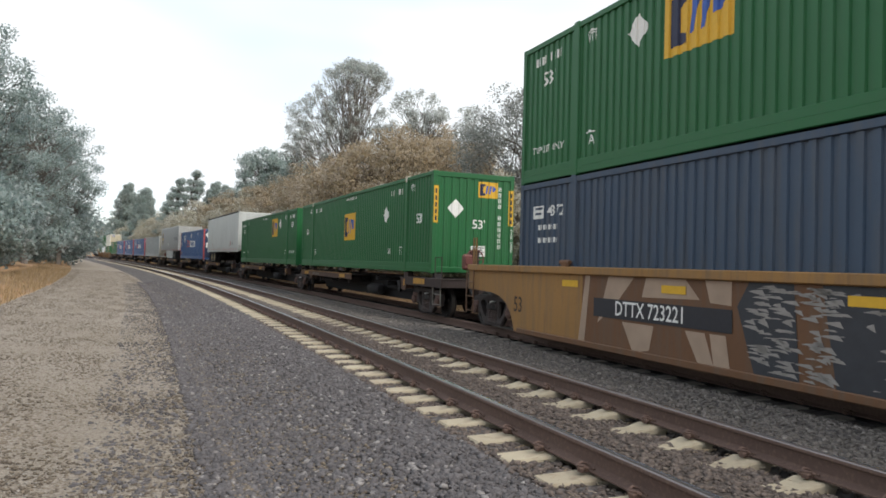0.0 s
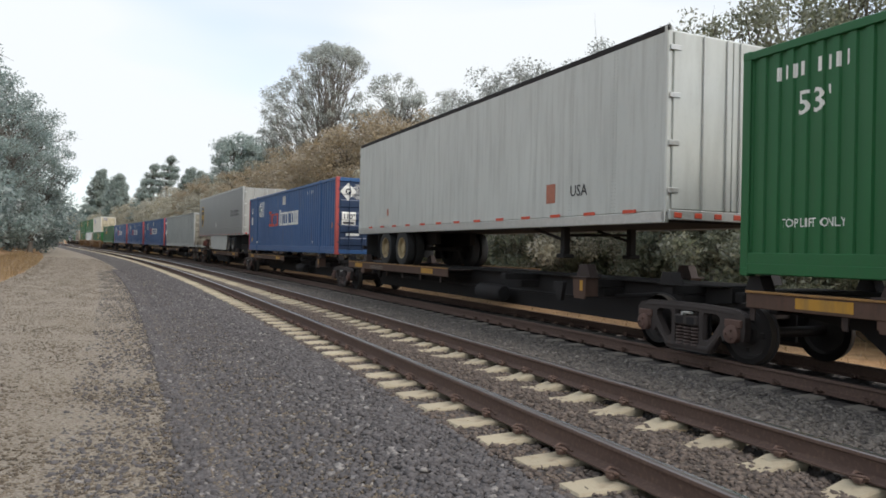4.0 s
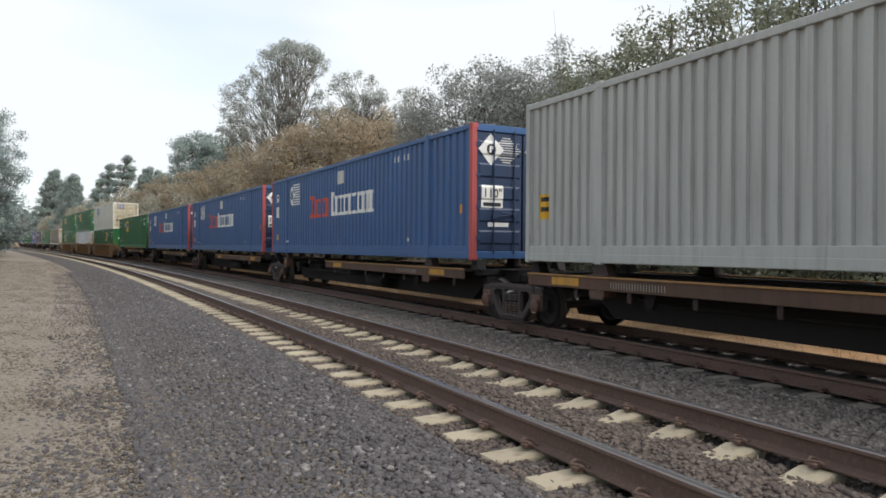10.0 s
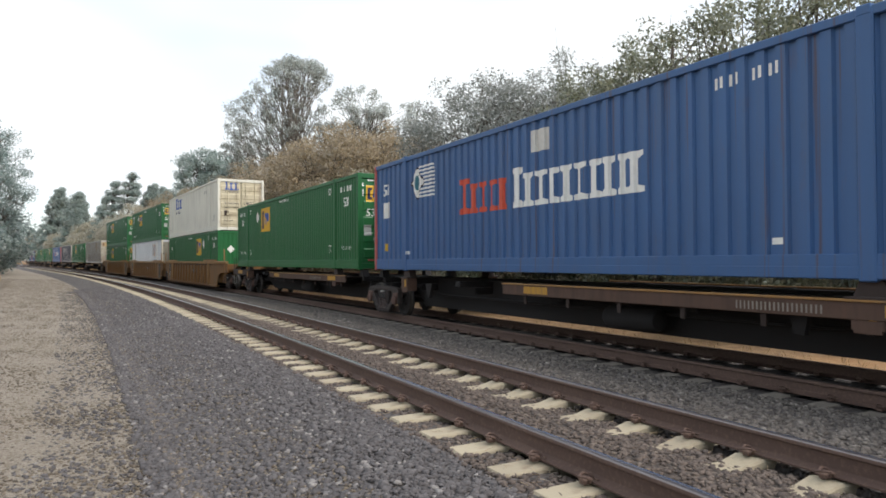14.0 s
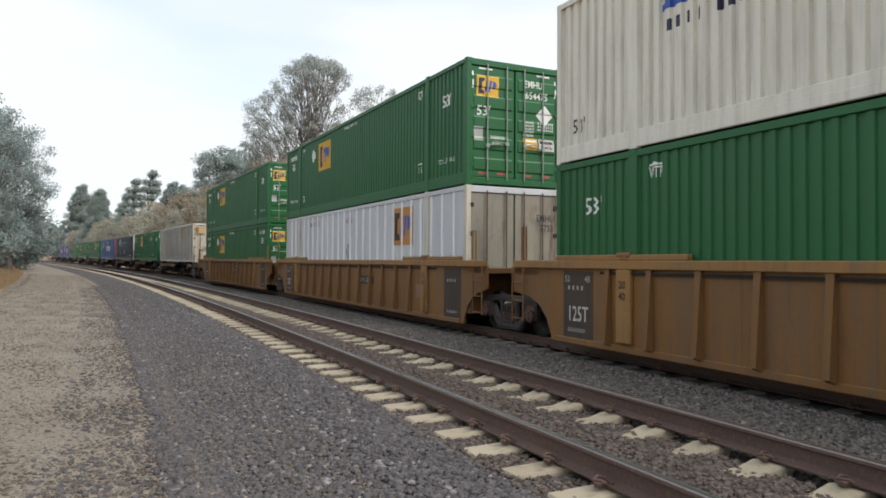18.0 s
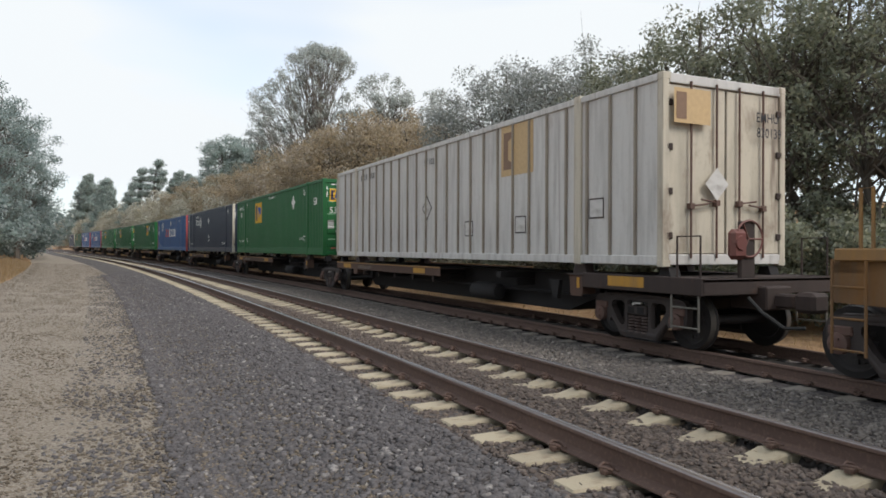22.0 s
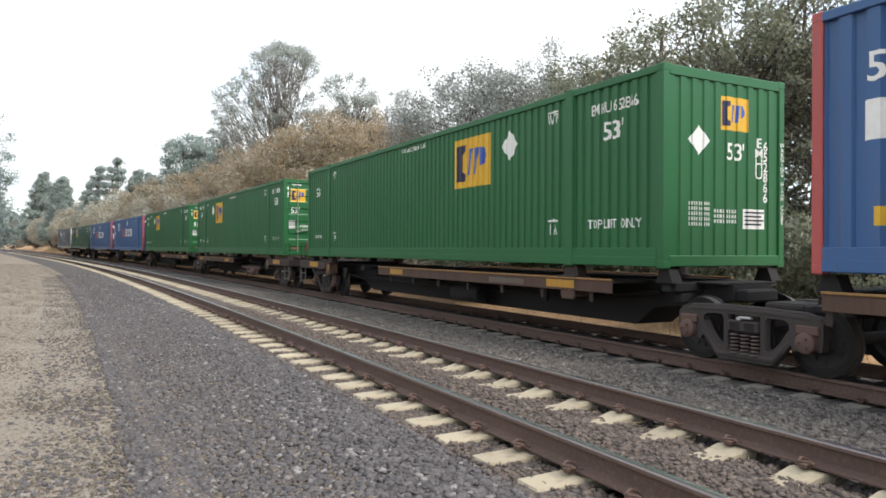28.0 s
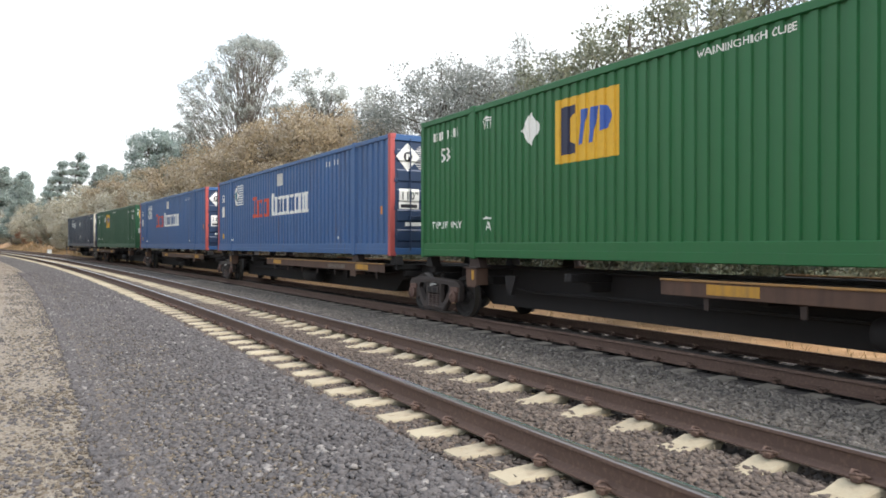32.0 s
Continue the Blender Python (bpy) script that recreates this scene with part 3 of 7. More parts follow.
def rail_profile():
    half = [(0.0, 0.0), (0.030, -0.001), (0.037, -0.010), (0.037, -0.034), (0.012, -0.046), (0.009, -0.060), (0.009, -0.140), (0.030, -0.158), (0.076, -0.170), (0.076, -0.182)]
    return half + [(-a, b) for a, b in half[:0:-1]]


def make_rail(s0, s1, u, z, parent, bright):
    prof = rail_profile()
    n = len(prof)
    v, f, m = [], [], []
    steps = [s0 + i * 1.5 for i in range(int((s1 - s0) / 1.5) + 1)]
    for s in steps:
        x, y, t = along(s, u)
        for a, b in prof:
            v.append((x + math.cos(t) * (a - CANT * b), y + math.sin(t) * (a - CANT * b), z + b + CANT * a))
    for i in range(len(steps) - 1):
        for k in range(n):
            k2 = (k + 1) % n
            f.append((i * n + k, i * n + k2, (i + 1) * n + k2, (i + 1) * n + k))
            top = k in (0, n - 1)
            side = k in (1, 2, n - 2, n - 3)
            # far rail heads take the dark rust colour as shade under the train
            m.append(2 if k == 0 and bright else 1 if bright and (top or (side and k in (1, n - 2))) else 0)
    mb = MB()
    mb.v, mb.f, mb.m = v, f, m
    part("rail", mb, [rail_rust, rail_head, rail_bright], parent, smooth=True)


def sleeper_mesh(near_track):
    """A concrete sleeper: raised seats under the rails, lower waist, chamfered top."""
    mb = MB()
    half = [(1.225, -0.230), (1.205, -0.203), (0.88, -0.194), (0.62, -0.186), (0.45, -0.225)]
    prof = [(-u, z) for u, z in half] + half[::-1]
    v = []
    for u, z in prof:
        w = 0.112 if abs(u) > 0.5 else 0.100
        v += [(u, -w - 0.022, -0.42), (u, -w - 0.012, z - 0.018), (u, -w, z), (u, w, z), (u, w + 0.012, z - 0.018), (u, w + 0.022, -0.42)]
    n = len(prof)
    for i in range(n - 1):
        mb.f += [(i * 6 + k, i * 6 + k + 1, i * 6 + k + 7, i * 6 + k + 6) for k in range(5)]
        # slot 1, inside the ends: on the far track the painted shade
        mb.m += [1 if 2 <= i < n - 3 else 0] * 5
    mb.v = v
    mb.f += [tuple(range(6))[::-1], tuple(range(n * 6 - 6, n * 6))]
    mb.m += [0, 0]
    return mb.mesh("sleeper", [concrete if near_track else dusty_concrete, concrete if near_track else shaded_concrete])


def clip_mesh():
    """A bent spring clip that holds the rail's foot."""
    mb = MB()
    mb.tube([(0.06, -0.075, 0.0), (0.06, 0.03, 0.012), (0.07, 0.066, 0.035), (0.105, 0.070, 0.050), (0.125, 0.03, 0.050), (0.110, -0.02, 0.036), (0.06, -0.035, 0.052), (0.015, -0.03, 0.040), (-0.005, 0.0, 0.016), (0.0, 0.045, 0.010)], 0.0105, 6)
    mb.box(0.035, 0.10, -0.028, 0.028, -0.012, 0.022, 0.006)
    return mb.mesh("rail_clip", [rail_rust], True)


def make_track(name, label, u, z, s0, s1, first, count, bright, clips):
    tr = thing(name, label, "railway track", kind="structure")
    for side in (-1, 1):
        make_rail(s0, s1, u + side * GAUGE_HALF, z + side * GAUGE_HALF * CANT, tr, bright)
    me, cl = sleeper_mesh(bright), clip_mesh()
    rng = random.Random(3)
    for i in range(count):
        s = first + i * 0.6148
        ob = part("sleeper", me, None, tr)
        ob.matrix_basis = track_pose(s, u, z) @ pose(rng.uniform(-0.02, 0.02), rng.uniform(-0.015, 0.015), rng.uniform(-0.012, 0.004), 0, 0, rng.uniform(-0.7, 0.7))
        if clips[0] < s < clips[1]:
            for side in (-1, 1):
                for way in (-1, 1):
                    c = part("rail_clip", cl, rail_rust, ob)
                    c.matrix_basis = pose(side * GAUGE_HALF + way * 0.055, 0, -0.165, 0, 0, 0 if way > 0 else 180)
    return tr


def make_stones(name, count, region, size, material, seed, label, flat=0.7, thin=1.0, fade=1.35):
    """Broken stones, angular and turned at random, lying on a strip of the bed."""
    r = np.random.default_rng(seed)
    s0, s1, u0, u1 = region
    # thicker on the ground towards the camera, thinner towards u0
    s = s0 + (s1 - s0) * r.random(count) ** fade
    u = u1 + (u0 - u1) * r.random(count) ** thin
    x, y, _ = along(s, u)
    road = np.interp(u, [-7.6, -7.0, -5.9, -5.0, -4.2, -3.4, -2.85, -2.8], [-0.55, -0.485, -0.50, -0.47, -0.50, -0.478, -0.505, -9.0])
    z = np.maximum(np.where(u > -3.20, np.interp(u, BED_U, BED_Z) + shoulder_wave(u, s), -9.0), road)
    z = np.where(np.abs(u) < 0.68, np.interp(u, [-0.70, -0.1, 0.12, 0.30, 0.55, 0.70], CRIB), z)
    q = r.normal(size=(count, 4))
    q /= np.linalg.norm(q, axis=1)[:, None]
    w, a, b, c = q.T
    rot = np.stack([1 - 2 * (b * b + c * c), 2 * (a * b - c * w), 2 * (a * c + b * w), 2 * (a * b + c * w), 1 - 2 * (a * a + c * c), 2 * (b * c - a * w),
                    2 * (a * c - b * w), 2 * (b * c + a * w), 1 - 2 * (a * a + b * b)], -1).reshape(-1, 3, 3)
    cube = np.array([(i, j, k) for i in (-1, 1) for j in (-1, 1) for k in (-1, 1)], float)
    v = cube[None] * r.uniform(0.45, 1.0, (count, 1, 3)) + r.uniform(-0.38, 0.38, (count, 8, 3))
    v = np.einsum("nij,nkj->nki", rot, v) * (size[0] + (size[1] - size[0]) * r.random(count) ** 1.6)[:, None, None]
    v[:, :, 2] *= flat
    v += np.stack([x, y, z + 0.3 * size[0]], -1)[:, None, :]
    quads = np.array([(0, 1, 3, 2), (4, 6, 7, 5), (0, 4, 5, 1), (2, 3, 7, 6), (0, 2, 6, 4), (1, 5, 7, 3)])
    f = (np.arange(count)[:, None, None] * 8 + quads[None]).reshape(-1)
    me = bpy.data.meshes.new(name)
    me.vertices.add(count * 8)
    me.vertices.foreach_set("co", v.reshape(-1))
    me.loops.add(len(f))
    me.loops.foreach_set("vertex_index", f)
    me.polygons.add(count * 6)
    me.polygons.foreach_set("loop_start", np.arange(0, count * 24, 4))
    me.update(calc_edges=True)
    me.materials.append(material)
    return tagged(new(name, me), label, "stones", kind="stuff")


make_ground()
make_beds()
make_track("track_near", "ballasted main track with rusty rails on pale concrete sleepers", 0.0, 0.0, -60, 330, 5.06 - 0.6148 * 34, 312, True, (2, 24))
make_track("track_far", "second track with rusty rails that carries the train", APART, DROP, -60, 330, 4.9 - 0.6148 * 34, 312, False, (2, 16))
make_stones("ballast_stones", 30000, (3.0, 20, -3.4, -1.28), (0.012, 0.031), stone_grey, 11, "loose dark grey ballast stones on the shoulder")
make_stones("far_ballast_stones", 14000, (18, 48, -3.4, -1.28), (0.018, 0.036), stone_grey, 18, "dark grey ballast stones along the shoulder")
make_stones("ballast_stones", 22000, (3.0, 34, 0.95, 3.66), (0.013, 0.032), stone_pale, 12, "loose grey ballast stones between the two tracks")
make_stones("crib_stones", 16000, (2.5, 19, -1.3, 1.15), (0.012, 0.030), stone_brown, 13, "rust-browned ballast stones between the sleepers")
make_stones("road_gravel", 62000, (4.0, 75, -7.5, -3.05), (0.006, 0.018), stone_road, 14, "scattered tan and white pebbles on the road", 0.5, 1.0, 2.5)
make_stones("strewn_stones", 13000, (4.0, 45, -4.3, -2.95), (0.006, 0.024), stone_grey, 15, "ballast stones strewn along the road's edge", 0.7, 1.8, 2.0)
make_stones("edge_gravel", 24000, (4.0, 45, -2.1, -3.2), (0.008, 0.019), stone_road, 16, "tan grit at the foot of the ballast shoulder", 0.7, 1.9, 2.0)


# ---- train: loads ----
# every load and car is built with its leading end at y = 0, its tail towards +y, and the rails' tops at z = 0 of its own space
LEN, HALF, TALL = 16.154, 1.2955, 2.896
INSET = 0.026     # the pressed flanks stand this far behind the rails


def wave(run, across, pitch, depth):
    """The outline of a pressed sheet: (place, depth) of its trapezoid waves."""
    n = max(1, round((across - run) / pitch))
    p = (across - run) / n
    prof = []
    for i in range(n):
        a = run + i * p
        prof += [(a, 0), (a + p * 0.46, 0), (a + p * 0.54, depth), (a + p * 0.92, depth)]
    return prof + [(across, 0)]


def corrugate(mb, run, across, pitch, depth, z0, z1, place_at):
    """A pressed sheet: trapezoid waves from run to across; place_at(a, d, z) turns wave coordinates into a point."""
    prof = wave(run, across, pitch, depth)
    v = [place_at(a, d, z) for a, d in prof for z in (z0, z1)]
    mb.add(v, [(2 * i, 2 * i + 1, 2 * i + 3, 2 * i + 2) for i in range(len(prof) - 1)])


def end_doors(box, y, face, coat, rods, rod_mat, pressed=True):
    """Two leaves with pressed panels, locking rods, handles and hinges on one end; face is -1 at the leading end."""
    for side in (-1, 1):
        leaf = MB()
        x0, x1 = (0.02, HALF - 0.13) if side > 0 else (-HALF + 0.13, -0.02)
        leaf.box(x0, x1, min(y, y - face * 0.05), max(y, y - face * 0.05), 0.20, TALL - 0.17, 0.008)
        d = part("door", leaf, coat, box)
        for k in range(5 if pressed else 0):
            z = 0.33 + k * 0.475
            part("door_panel", MB().add([(x, y + face * (0.022 if e else -0.001), z + q + (0.04 if q < 0.2 else -0.04) * e) for e in (0, 1) for x in (x0 + 0.05 + 0.03 * e, x1 - 0.05 - 0.03 * e) for q in (0, 0.31)],
                                        [(4, 5, 7, 6), (0, 1, 5, 4), (2, 6, 7, 3), (0, 4, 6, 2), (1, 3, 7, 5)]), coat, d)
        for k in range(rods):
            x = side * (0.24 + 0.52 * k)
            part("lock_rod", MB().tube([(x, y + face * 0.05, 0.13), (x, y + face * 0.05, TALL - 0.11)], 0.017, 8), rod_mat, d)
            hd = MB().tube([(x, y + face * 0.065, 0.98 - 0.06 * k), (x + side * -0.34 if k else x + side * 0.34, y + face * 0.075, 1.02 - 0.06 * k)], 0.014, 6)
            hd.box(x - 0.045, x + 0.045, y + min(0, face * 0.085), y + max(0, face * 0.085), 0.93 - 0.06 * k, 1.02 - 0.06 * k, 0.006)
            part("door_handle", hd, rod_mat, d)
        for k in range(4):
            z = 0.42 + k * 0.66
            part("hinge", MB().box(side * (HALF - 0.14) - 0.06, side * (HALF - 0.14) + 0.06, y + min(0, face * 0.03), y + max(0, face * 0.03), z, z + 0.1, 0.008), coat if pressed else rusty_steel, d)


def end_front(box, y, face, coat):
    mb = MB()
    corrugate(mb, -HALF + 0.12, HALF - 0.12, 0.235, 0.022, 0.17, TALL - 0.13, lambda a, d, z: (a, y - face * (0.012 + d), z))
    part("front_wall", mb, coat, box)


def container(name, label, coat, lead="front", sides="wave", post=None, rail=None, pitch=0.205, rods=2, rib=None, rod_mat=None, door_coat=None, lift=None, pressed=True, cap=None, deep=0.0):
    """A 53-foot box: corner posts and castings, lifting posts at the 40-foot points, rails, pressed or ribbed flanks, roof, floor, two ends."""
    post, rail = post or coat, rail or coat
    box = thing(name, label, "container", "containers on the train")
    deep = deep or (0.030 if pitch < 0.25 else 0.042)
    if sides == "wave":
        flank = []
        for a, b in ((0.14, 1.99), (2.19, LEN - 2.19), (LEN - 1.99, LEN - 0.14)):
            flank += [(a - 0.002, -HALF - 0.012)] + [(q, -HALF + INSET + d) for q, d in wave(a, b, pitch, deep)] + [(b + 0.002, -HALF - 0.012)]
        PRESSED[box.name, "side"] = (1, 0, flank)
        if lead == "doors":
            leaf = [(0.0, 0.03)]
            for k in range(5 if pressed else 0):
                z = 0.33 + k * 0.475
                leaf += [(z, 0.03), (z + 0.04, 0.008), (z + 0.27, 0.008), (z + 0.31, 0.03)]
            PRESSED[box.name, "end"] = (2, 1, leaf + [(TALL, 0.03)])
        else:
            PRESSED[box.name, "end"] = (0, 1, [(-HALF, 0.0), (-HALF + 0.118, 0.0)] + [(q, 0.012 + d) for q, d in wave(-HALF + 0.12, HALF - 0.12, 0.235, 0.022)] + [(HALF - 0.118, 0.0)])
    for sx in (-1, 1):
        mb = MB()
        if sides == "wave":
            for a, b in ((0.14, 1.99), (2.19, LEN - 2.19), (LEN - 1.99, LEN - 0.14)):
                corrugate(mb, a, b, pitch, deep, 0.28, TALL - 0.10, lambda q, d, z: (sx * (HALF - INSET - d), q, z))
        else:
            mb.box(min(sx * (HALF - 0.05), sx * (HALF - 0.035)), max(sx * (HALF - 0.05), sx * (HALF - 0.035)), 0.12, LEN - 0.12, 0.16, TALL - 0.11)
        part("side_panel", mb, coat, box)
        if sides == "rib":
            rm = MB().box(sx * (HALF - 0.016) - 0.028, sx * (HALF - 0.016) + 0.028, -0.022, 0.022, 0.17, TALL - 0.12, 0.010).mesh("rib", [rib or coat])
            y = 0.62
            while y < LEN - 0.4:
                if min(abs(y - 2.09), abs(y - LEN + 2.09)) > 0.2:
                    part("rib", rm, rib or coat, box).matrix_basis = pose(0, y, 0)
                y += 0.61
        x0, x1 = sorted((sx * HALF, sx * (HALF - 0.06)))
        part("top_rail", MB().box(x0, x1, 0.12, LEN - 0.12, TALL - 0.12, TALL - 0.012, 0.01), rail, box)
        low = MB().box(x0, x1, 0.12, LEN - 0.12, 0.025, 0.17, 0.012)
        if sides == "wave":
            low.box(*sorted((sx * (HALF - 0.006), sx * (HALF - 0.10))), 0.13, LEN - 0.13, 0.16, 0.30, 0.008)
        part("bottom_rail", low, rail, box)
        for y in (0, LEN - 0.13):
            part("corner_post", MB().box(*sorted((sx * HALF, sx * (HALF - 0.13))), y, y + 0.13, 0.10, TALL - 0.10, 0.012), post, box)
            for z in (0, TALL - 0.118):
                c = MB().box(*sorted((sx * (HALF + 0.002), sx * (HALF - 0.16))), y - 0.003, y + 0.133, z, z + 0.118, 0.014)
                c.tube([(sx * (HALF + 0.003), y + 0.065, z + 0.06), (sx * (HALF + 0.004), y + 0.065, z + 0.06)], 0.03, 8)
                part("corner_casting", c, post, box)
        for y in (1.99, LEN - 2.19):
            p = MB().box(*sorted((sx * (HALF + 0.012), sx * (HALF - 0.10))), y, y + 0.20, 0.0, TALL - 0.02, 0.016)
            p.box(*sorted((sx * (HALF + 0.016), sx * (HALF - 0.09))), y + 0.02, y + 0.18, TALL - 0.10, TALL + 0.012, 0.01)
            lp = part("lifting_post", p, lift or coat, box)
            if cap:
                part("lift_casting", MB().box(*sorted((sx * (HALF + 0.020), sx * (HALF - 0.10))), y + 0.02, y + 0.18, TALL - 0.16, TALL + 0.016, 0.012), cap, lp)
    roof = MB()
    corrugate(roof, 0.1, LEN - 0.1, 0.42, 0.02, -HALF + 0.05, HALF - 0.05, lambda a, d, x: (x, a, TALL - 0.03 - d))
    part("roof", roof, coat, box)
    part("floor", MB().box(-HALF + 0.06, HALF - 0.06, 0.1, LEN - 0.1, 0.05, 0.16), black_steel, box)
    for y, face in ((0.0, -1), (LEN, 1)):
        y0, y1 = sorted((y, y - face * 0.1))
        for z0, z1 in ((0.03, 0.19), (TALL - 0.16, TALL - 0.012)):
            part("end_sill", MB().box(-HALF + 0.12, HALF - 0.12, y0, y1, z0, z1, 0.012), rail, box)
        if (lead == "doors") == (face < 0):
            end_doors(box, y - face * 0.03, face, door_coat or coat, rods, rod_mat or coat, pressed)
        else:
            end_front(box, y, face, coat)
    return box


FLANK, END = -HALF - 0.004, -0.062   # where marks on a flank and on doors are drawn


def emp_mark(box, face, x, y, z, w, h, worn=False, back=None, block=None):
    """The square yellow house mark: panel, dark notched block, blue zigzag and blue lobe."""
    decal("mark_panel", [rect(-w / 2, w / 2, -h / 2, h / 2)], back or mark_yellow, box, face, x, y, z)
    dx, dy = (face @ Vector((0, 0, 0.004)))[:2]
    k = h * 0.5
    decal("mark_block", [[(-w * 0.42, -k * 0.74), (-w * 0.16, -k * 0.74), (-w * 0.16, -k * 0.46), (-w * 0.27, -k * 0.36), (-w * 0.27, k * 0.38), (-w * 0.16, k * 0.48), (-w * 0.16, k * 0.74), (-w * 0.42, k * 0.74)]], block or mark_navy, box, face, x + dx, y + dy, z)
    if worn:
        return
    for a in (-0.13, 0.03):
        decal("mark_slash", [[(w * a, -k * 0.50), (w * (a + 0.08), -k * 0.50), (w * (a + 0.15), k * 0.54), (w * (a + 0.05), k * 0.54)]], mark_blue, box, face, x + dx, y + dy, z)
    lobe = [(w * 0.22 + math.cos(a) * w * 0.18, k * 0.16 + math.sin(a) * k * 0.38) for a in [math.pi * (i / 6 - 0.5) for i in range(7)]]
    decal("mark_lobe", [lobe], mark_blue, box, face, x + dx, y + dy, z)


def diamond(w):
    return [(-w, 0), (0, -w * 1.05), (w, 0), (0, w * 1.05)]


def small_sign(box, face, x, y, z, w, h, back, rows, ink):
    """A small plate whose print is plain bars."""
    decal("plate", [rect(-w / 2, w / 2, -h / 2, h / 2)], back, box, face, x, y, z)
    dx, dy = (face @ Vector((0, 0, 0.004)))[:2]
    decal("print", [rect(-w * 0.42, w * (0.42 - 0.12 * (i % 2)), h * (0.38 - 0.8 * (i + 0.45) / (2 * rows)), h * (0.38 - 0.8 * i / (2 * rows))) for i in range(2 * rows)], ink, box, face, x + dx, y + dy, z)


def green_container(lead, coat=None, strips=False, label="", rod_mat=None, lift_q=1.05, sign=3.9, number=""):
    """Green box with the yellow house mark near its front wall."""
    coat = coat or green_paint
    g = container("container", label or ("green corrugated container, yellow square mark, " + ("front wall leading" if lead == "front" else "doors leading")), coat, lead, rod_mat=rod_mat or worn_rod, cap=peeled_cream if strips else None)

    def at(q):
        return q if lead == "front" else LEN - q
    arrow = [rect(-0.14, 0.14, 0, 0.028), [(-0.07, 0.028), (0.07, 0.028), (0, 0.055)]]
    logo_q, logo_z, sign_q, sign_z, size_z, number_q = (8.2, 1.60, 4.0, 1.84, 1.57, 3.0) if strips else (5.3, 2.06, sign, 2.22, 2.08, 1.05)
    emp_mark(g, SIDE, FLANK, at(logo_q), logo_z, 1.45, 1.02)
    decal("placard", [diamond(0.27)], mark_white, g, SIDE, FLANK, at(sign_q), sign_z)
    for q in (1.05, LEN - 1.05):
        lettering("size_mark", "53'", 0.40, mark_white, g, SIDE, FLANK, q, size_z)
        if not strips:
            lettering("lift_mark", "TOP LIFT ONLY", 0.20 if at(q) < 2 else 0.15, mark_white, g, SIDE, FLANK, lift_q if q < 2 else q, 0.66, narrow=0.8)
    if number:
        lettering("number_mark", "EMHU " + number, 0.24, mark_white, g, SIDE, FLANK, at(number_q), 2.46, narrow=0.72)
    for q in (number_q, LEN - number_q):
        if not number:
            decal("number_print", bars(8, 1.05, 0.17, 0.45), mark_white, g, SIDE, FLANK, q, 2.42)
    for q in (1.64, LEN - 1.64) if strips else (2.55, LEN - 2.55):
        lettering("height_mark", "WTP", 0.24, mark_white, g, SIDE, FLANK, q, 2.49, narrow=0.56)
        decal("arrow", arrow, mark_white, g, SIDE, FLANK, q, 2.60)
    for q in (2.55, LEN - 2.55):
        lettering("height_mark", "1A", 0.25, mark_white, g, SIDE, FLANK, q, 0.60, narrow=0.8)
        decal("arrow", arrow, mark_white, g, SIDE, FLANK, q, 0.74)
    if strips:
        small_sign(g, SIDE, FLANK, 3.6, 0.64, 0.22, 0.16, mark_white, 2, mark_dark)
    lettering("height_warning", "WARNING HIGH CUBE", 0.135, mark_white, g, SIDE, FLANK, LEN / 2, 2.66)
    y = END
    if lead == "doors":
        emp_mark(g, FRONT, -0.74, y, 2.28, 0.58, 0.48)
        lettering("size_mark", "53'", 0.31, mark_white, g, FRONT, -0.85, y, 1.70)
        if number:
            lettering("number_mark", "EMHU", 0.24, mark_white, g, FRONT, 0.50, y, 2.44, narrow=0.8)
            lettering("number_mark", number, 0.24, mark_white, g, FRONT, 0.60, y, 2.18, narrow=0.9)
        else:
            decal("number_print", bars(5, 0.62, 0.16, 0.4) + [[(a, b - 0.24) for a, b in l] for l in bars(7, 0.8, 0.16, 0.4)], mark_white, g, FRONT, 0.62, y, 2.36)
        decal("placard", [diamond(0.24)], mark_white, g, FRONT, 0.82, y, 1.74)
        decal("small_print", bars(4, 0.30, 0.05, 0.25, 5) + [[(a + 0.48, b) for a, b in l] for l in bars(4, 0.46, 0.05, 0.25, 3)], mark_white, g, FRONT, 0.38, y, 1.52)
        small_sign(g, FRONT, 0.42, y, 1.04, 0.40, 0.28, mark_yellow, 1, mark_white)
        decal("plate", [rect(-0.22, 0.22, -0.14, 0.14)], mark_pale, g, FRONT, 0.88, y, 1.04)
        decal("print", [rect(-0.19, 0.17, 0.03, 0.09)], mark_dark, g, FRONT, 0.88, y - 0.004, 1.04)
        lettering("weight_mark", "24,000 lbs", 0.095, mark_dark, g, FRONT, 0.88, y - 0.004, 0.98, narrow=0.85)
        decal("number_plate", [rect(-0.12, 0.12, -0.16, 0.16)], grey_paint, g, FRONT, -0.98, y, 1.18)
        lettering("height_warning", "WARNING", 0.10, mark_white, g, FRONT, -0.42, y, 1.12)
        lettering("height_warning", "HIGH CUBE", 0.085, mark_white, g, FRONT, -0.42, y, 0.98)
        for x in (-1, 1):
            decal("reflector", [rect(-0.18, 0.18, 2.60, 2.64)], mark_white, g, FRONT, x * 0.79, y, 0.06)
            decal("reflector", [rect(-0.02, 0.02, 2.1, 2.5)], mark_white, g, FRONT, x * 1.13, y, 0.1)
        for x in (-0.86, -0.37, 0.36, 0.87):
            decal("tail_reflector", [rect(-0.11, 0.11, 0, 0.05)], post_red, g, FRONT, x, y, 0.26)
    else:
        if strips:
            emp_mark(g, FRONT, 0.44, y, 2.44, 0.62, 0.46)
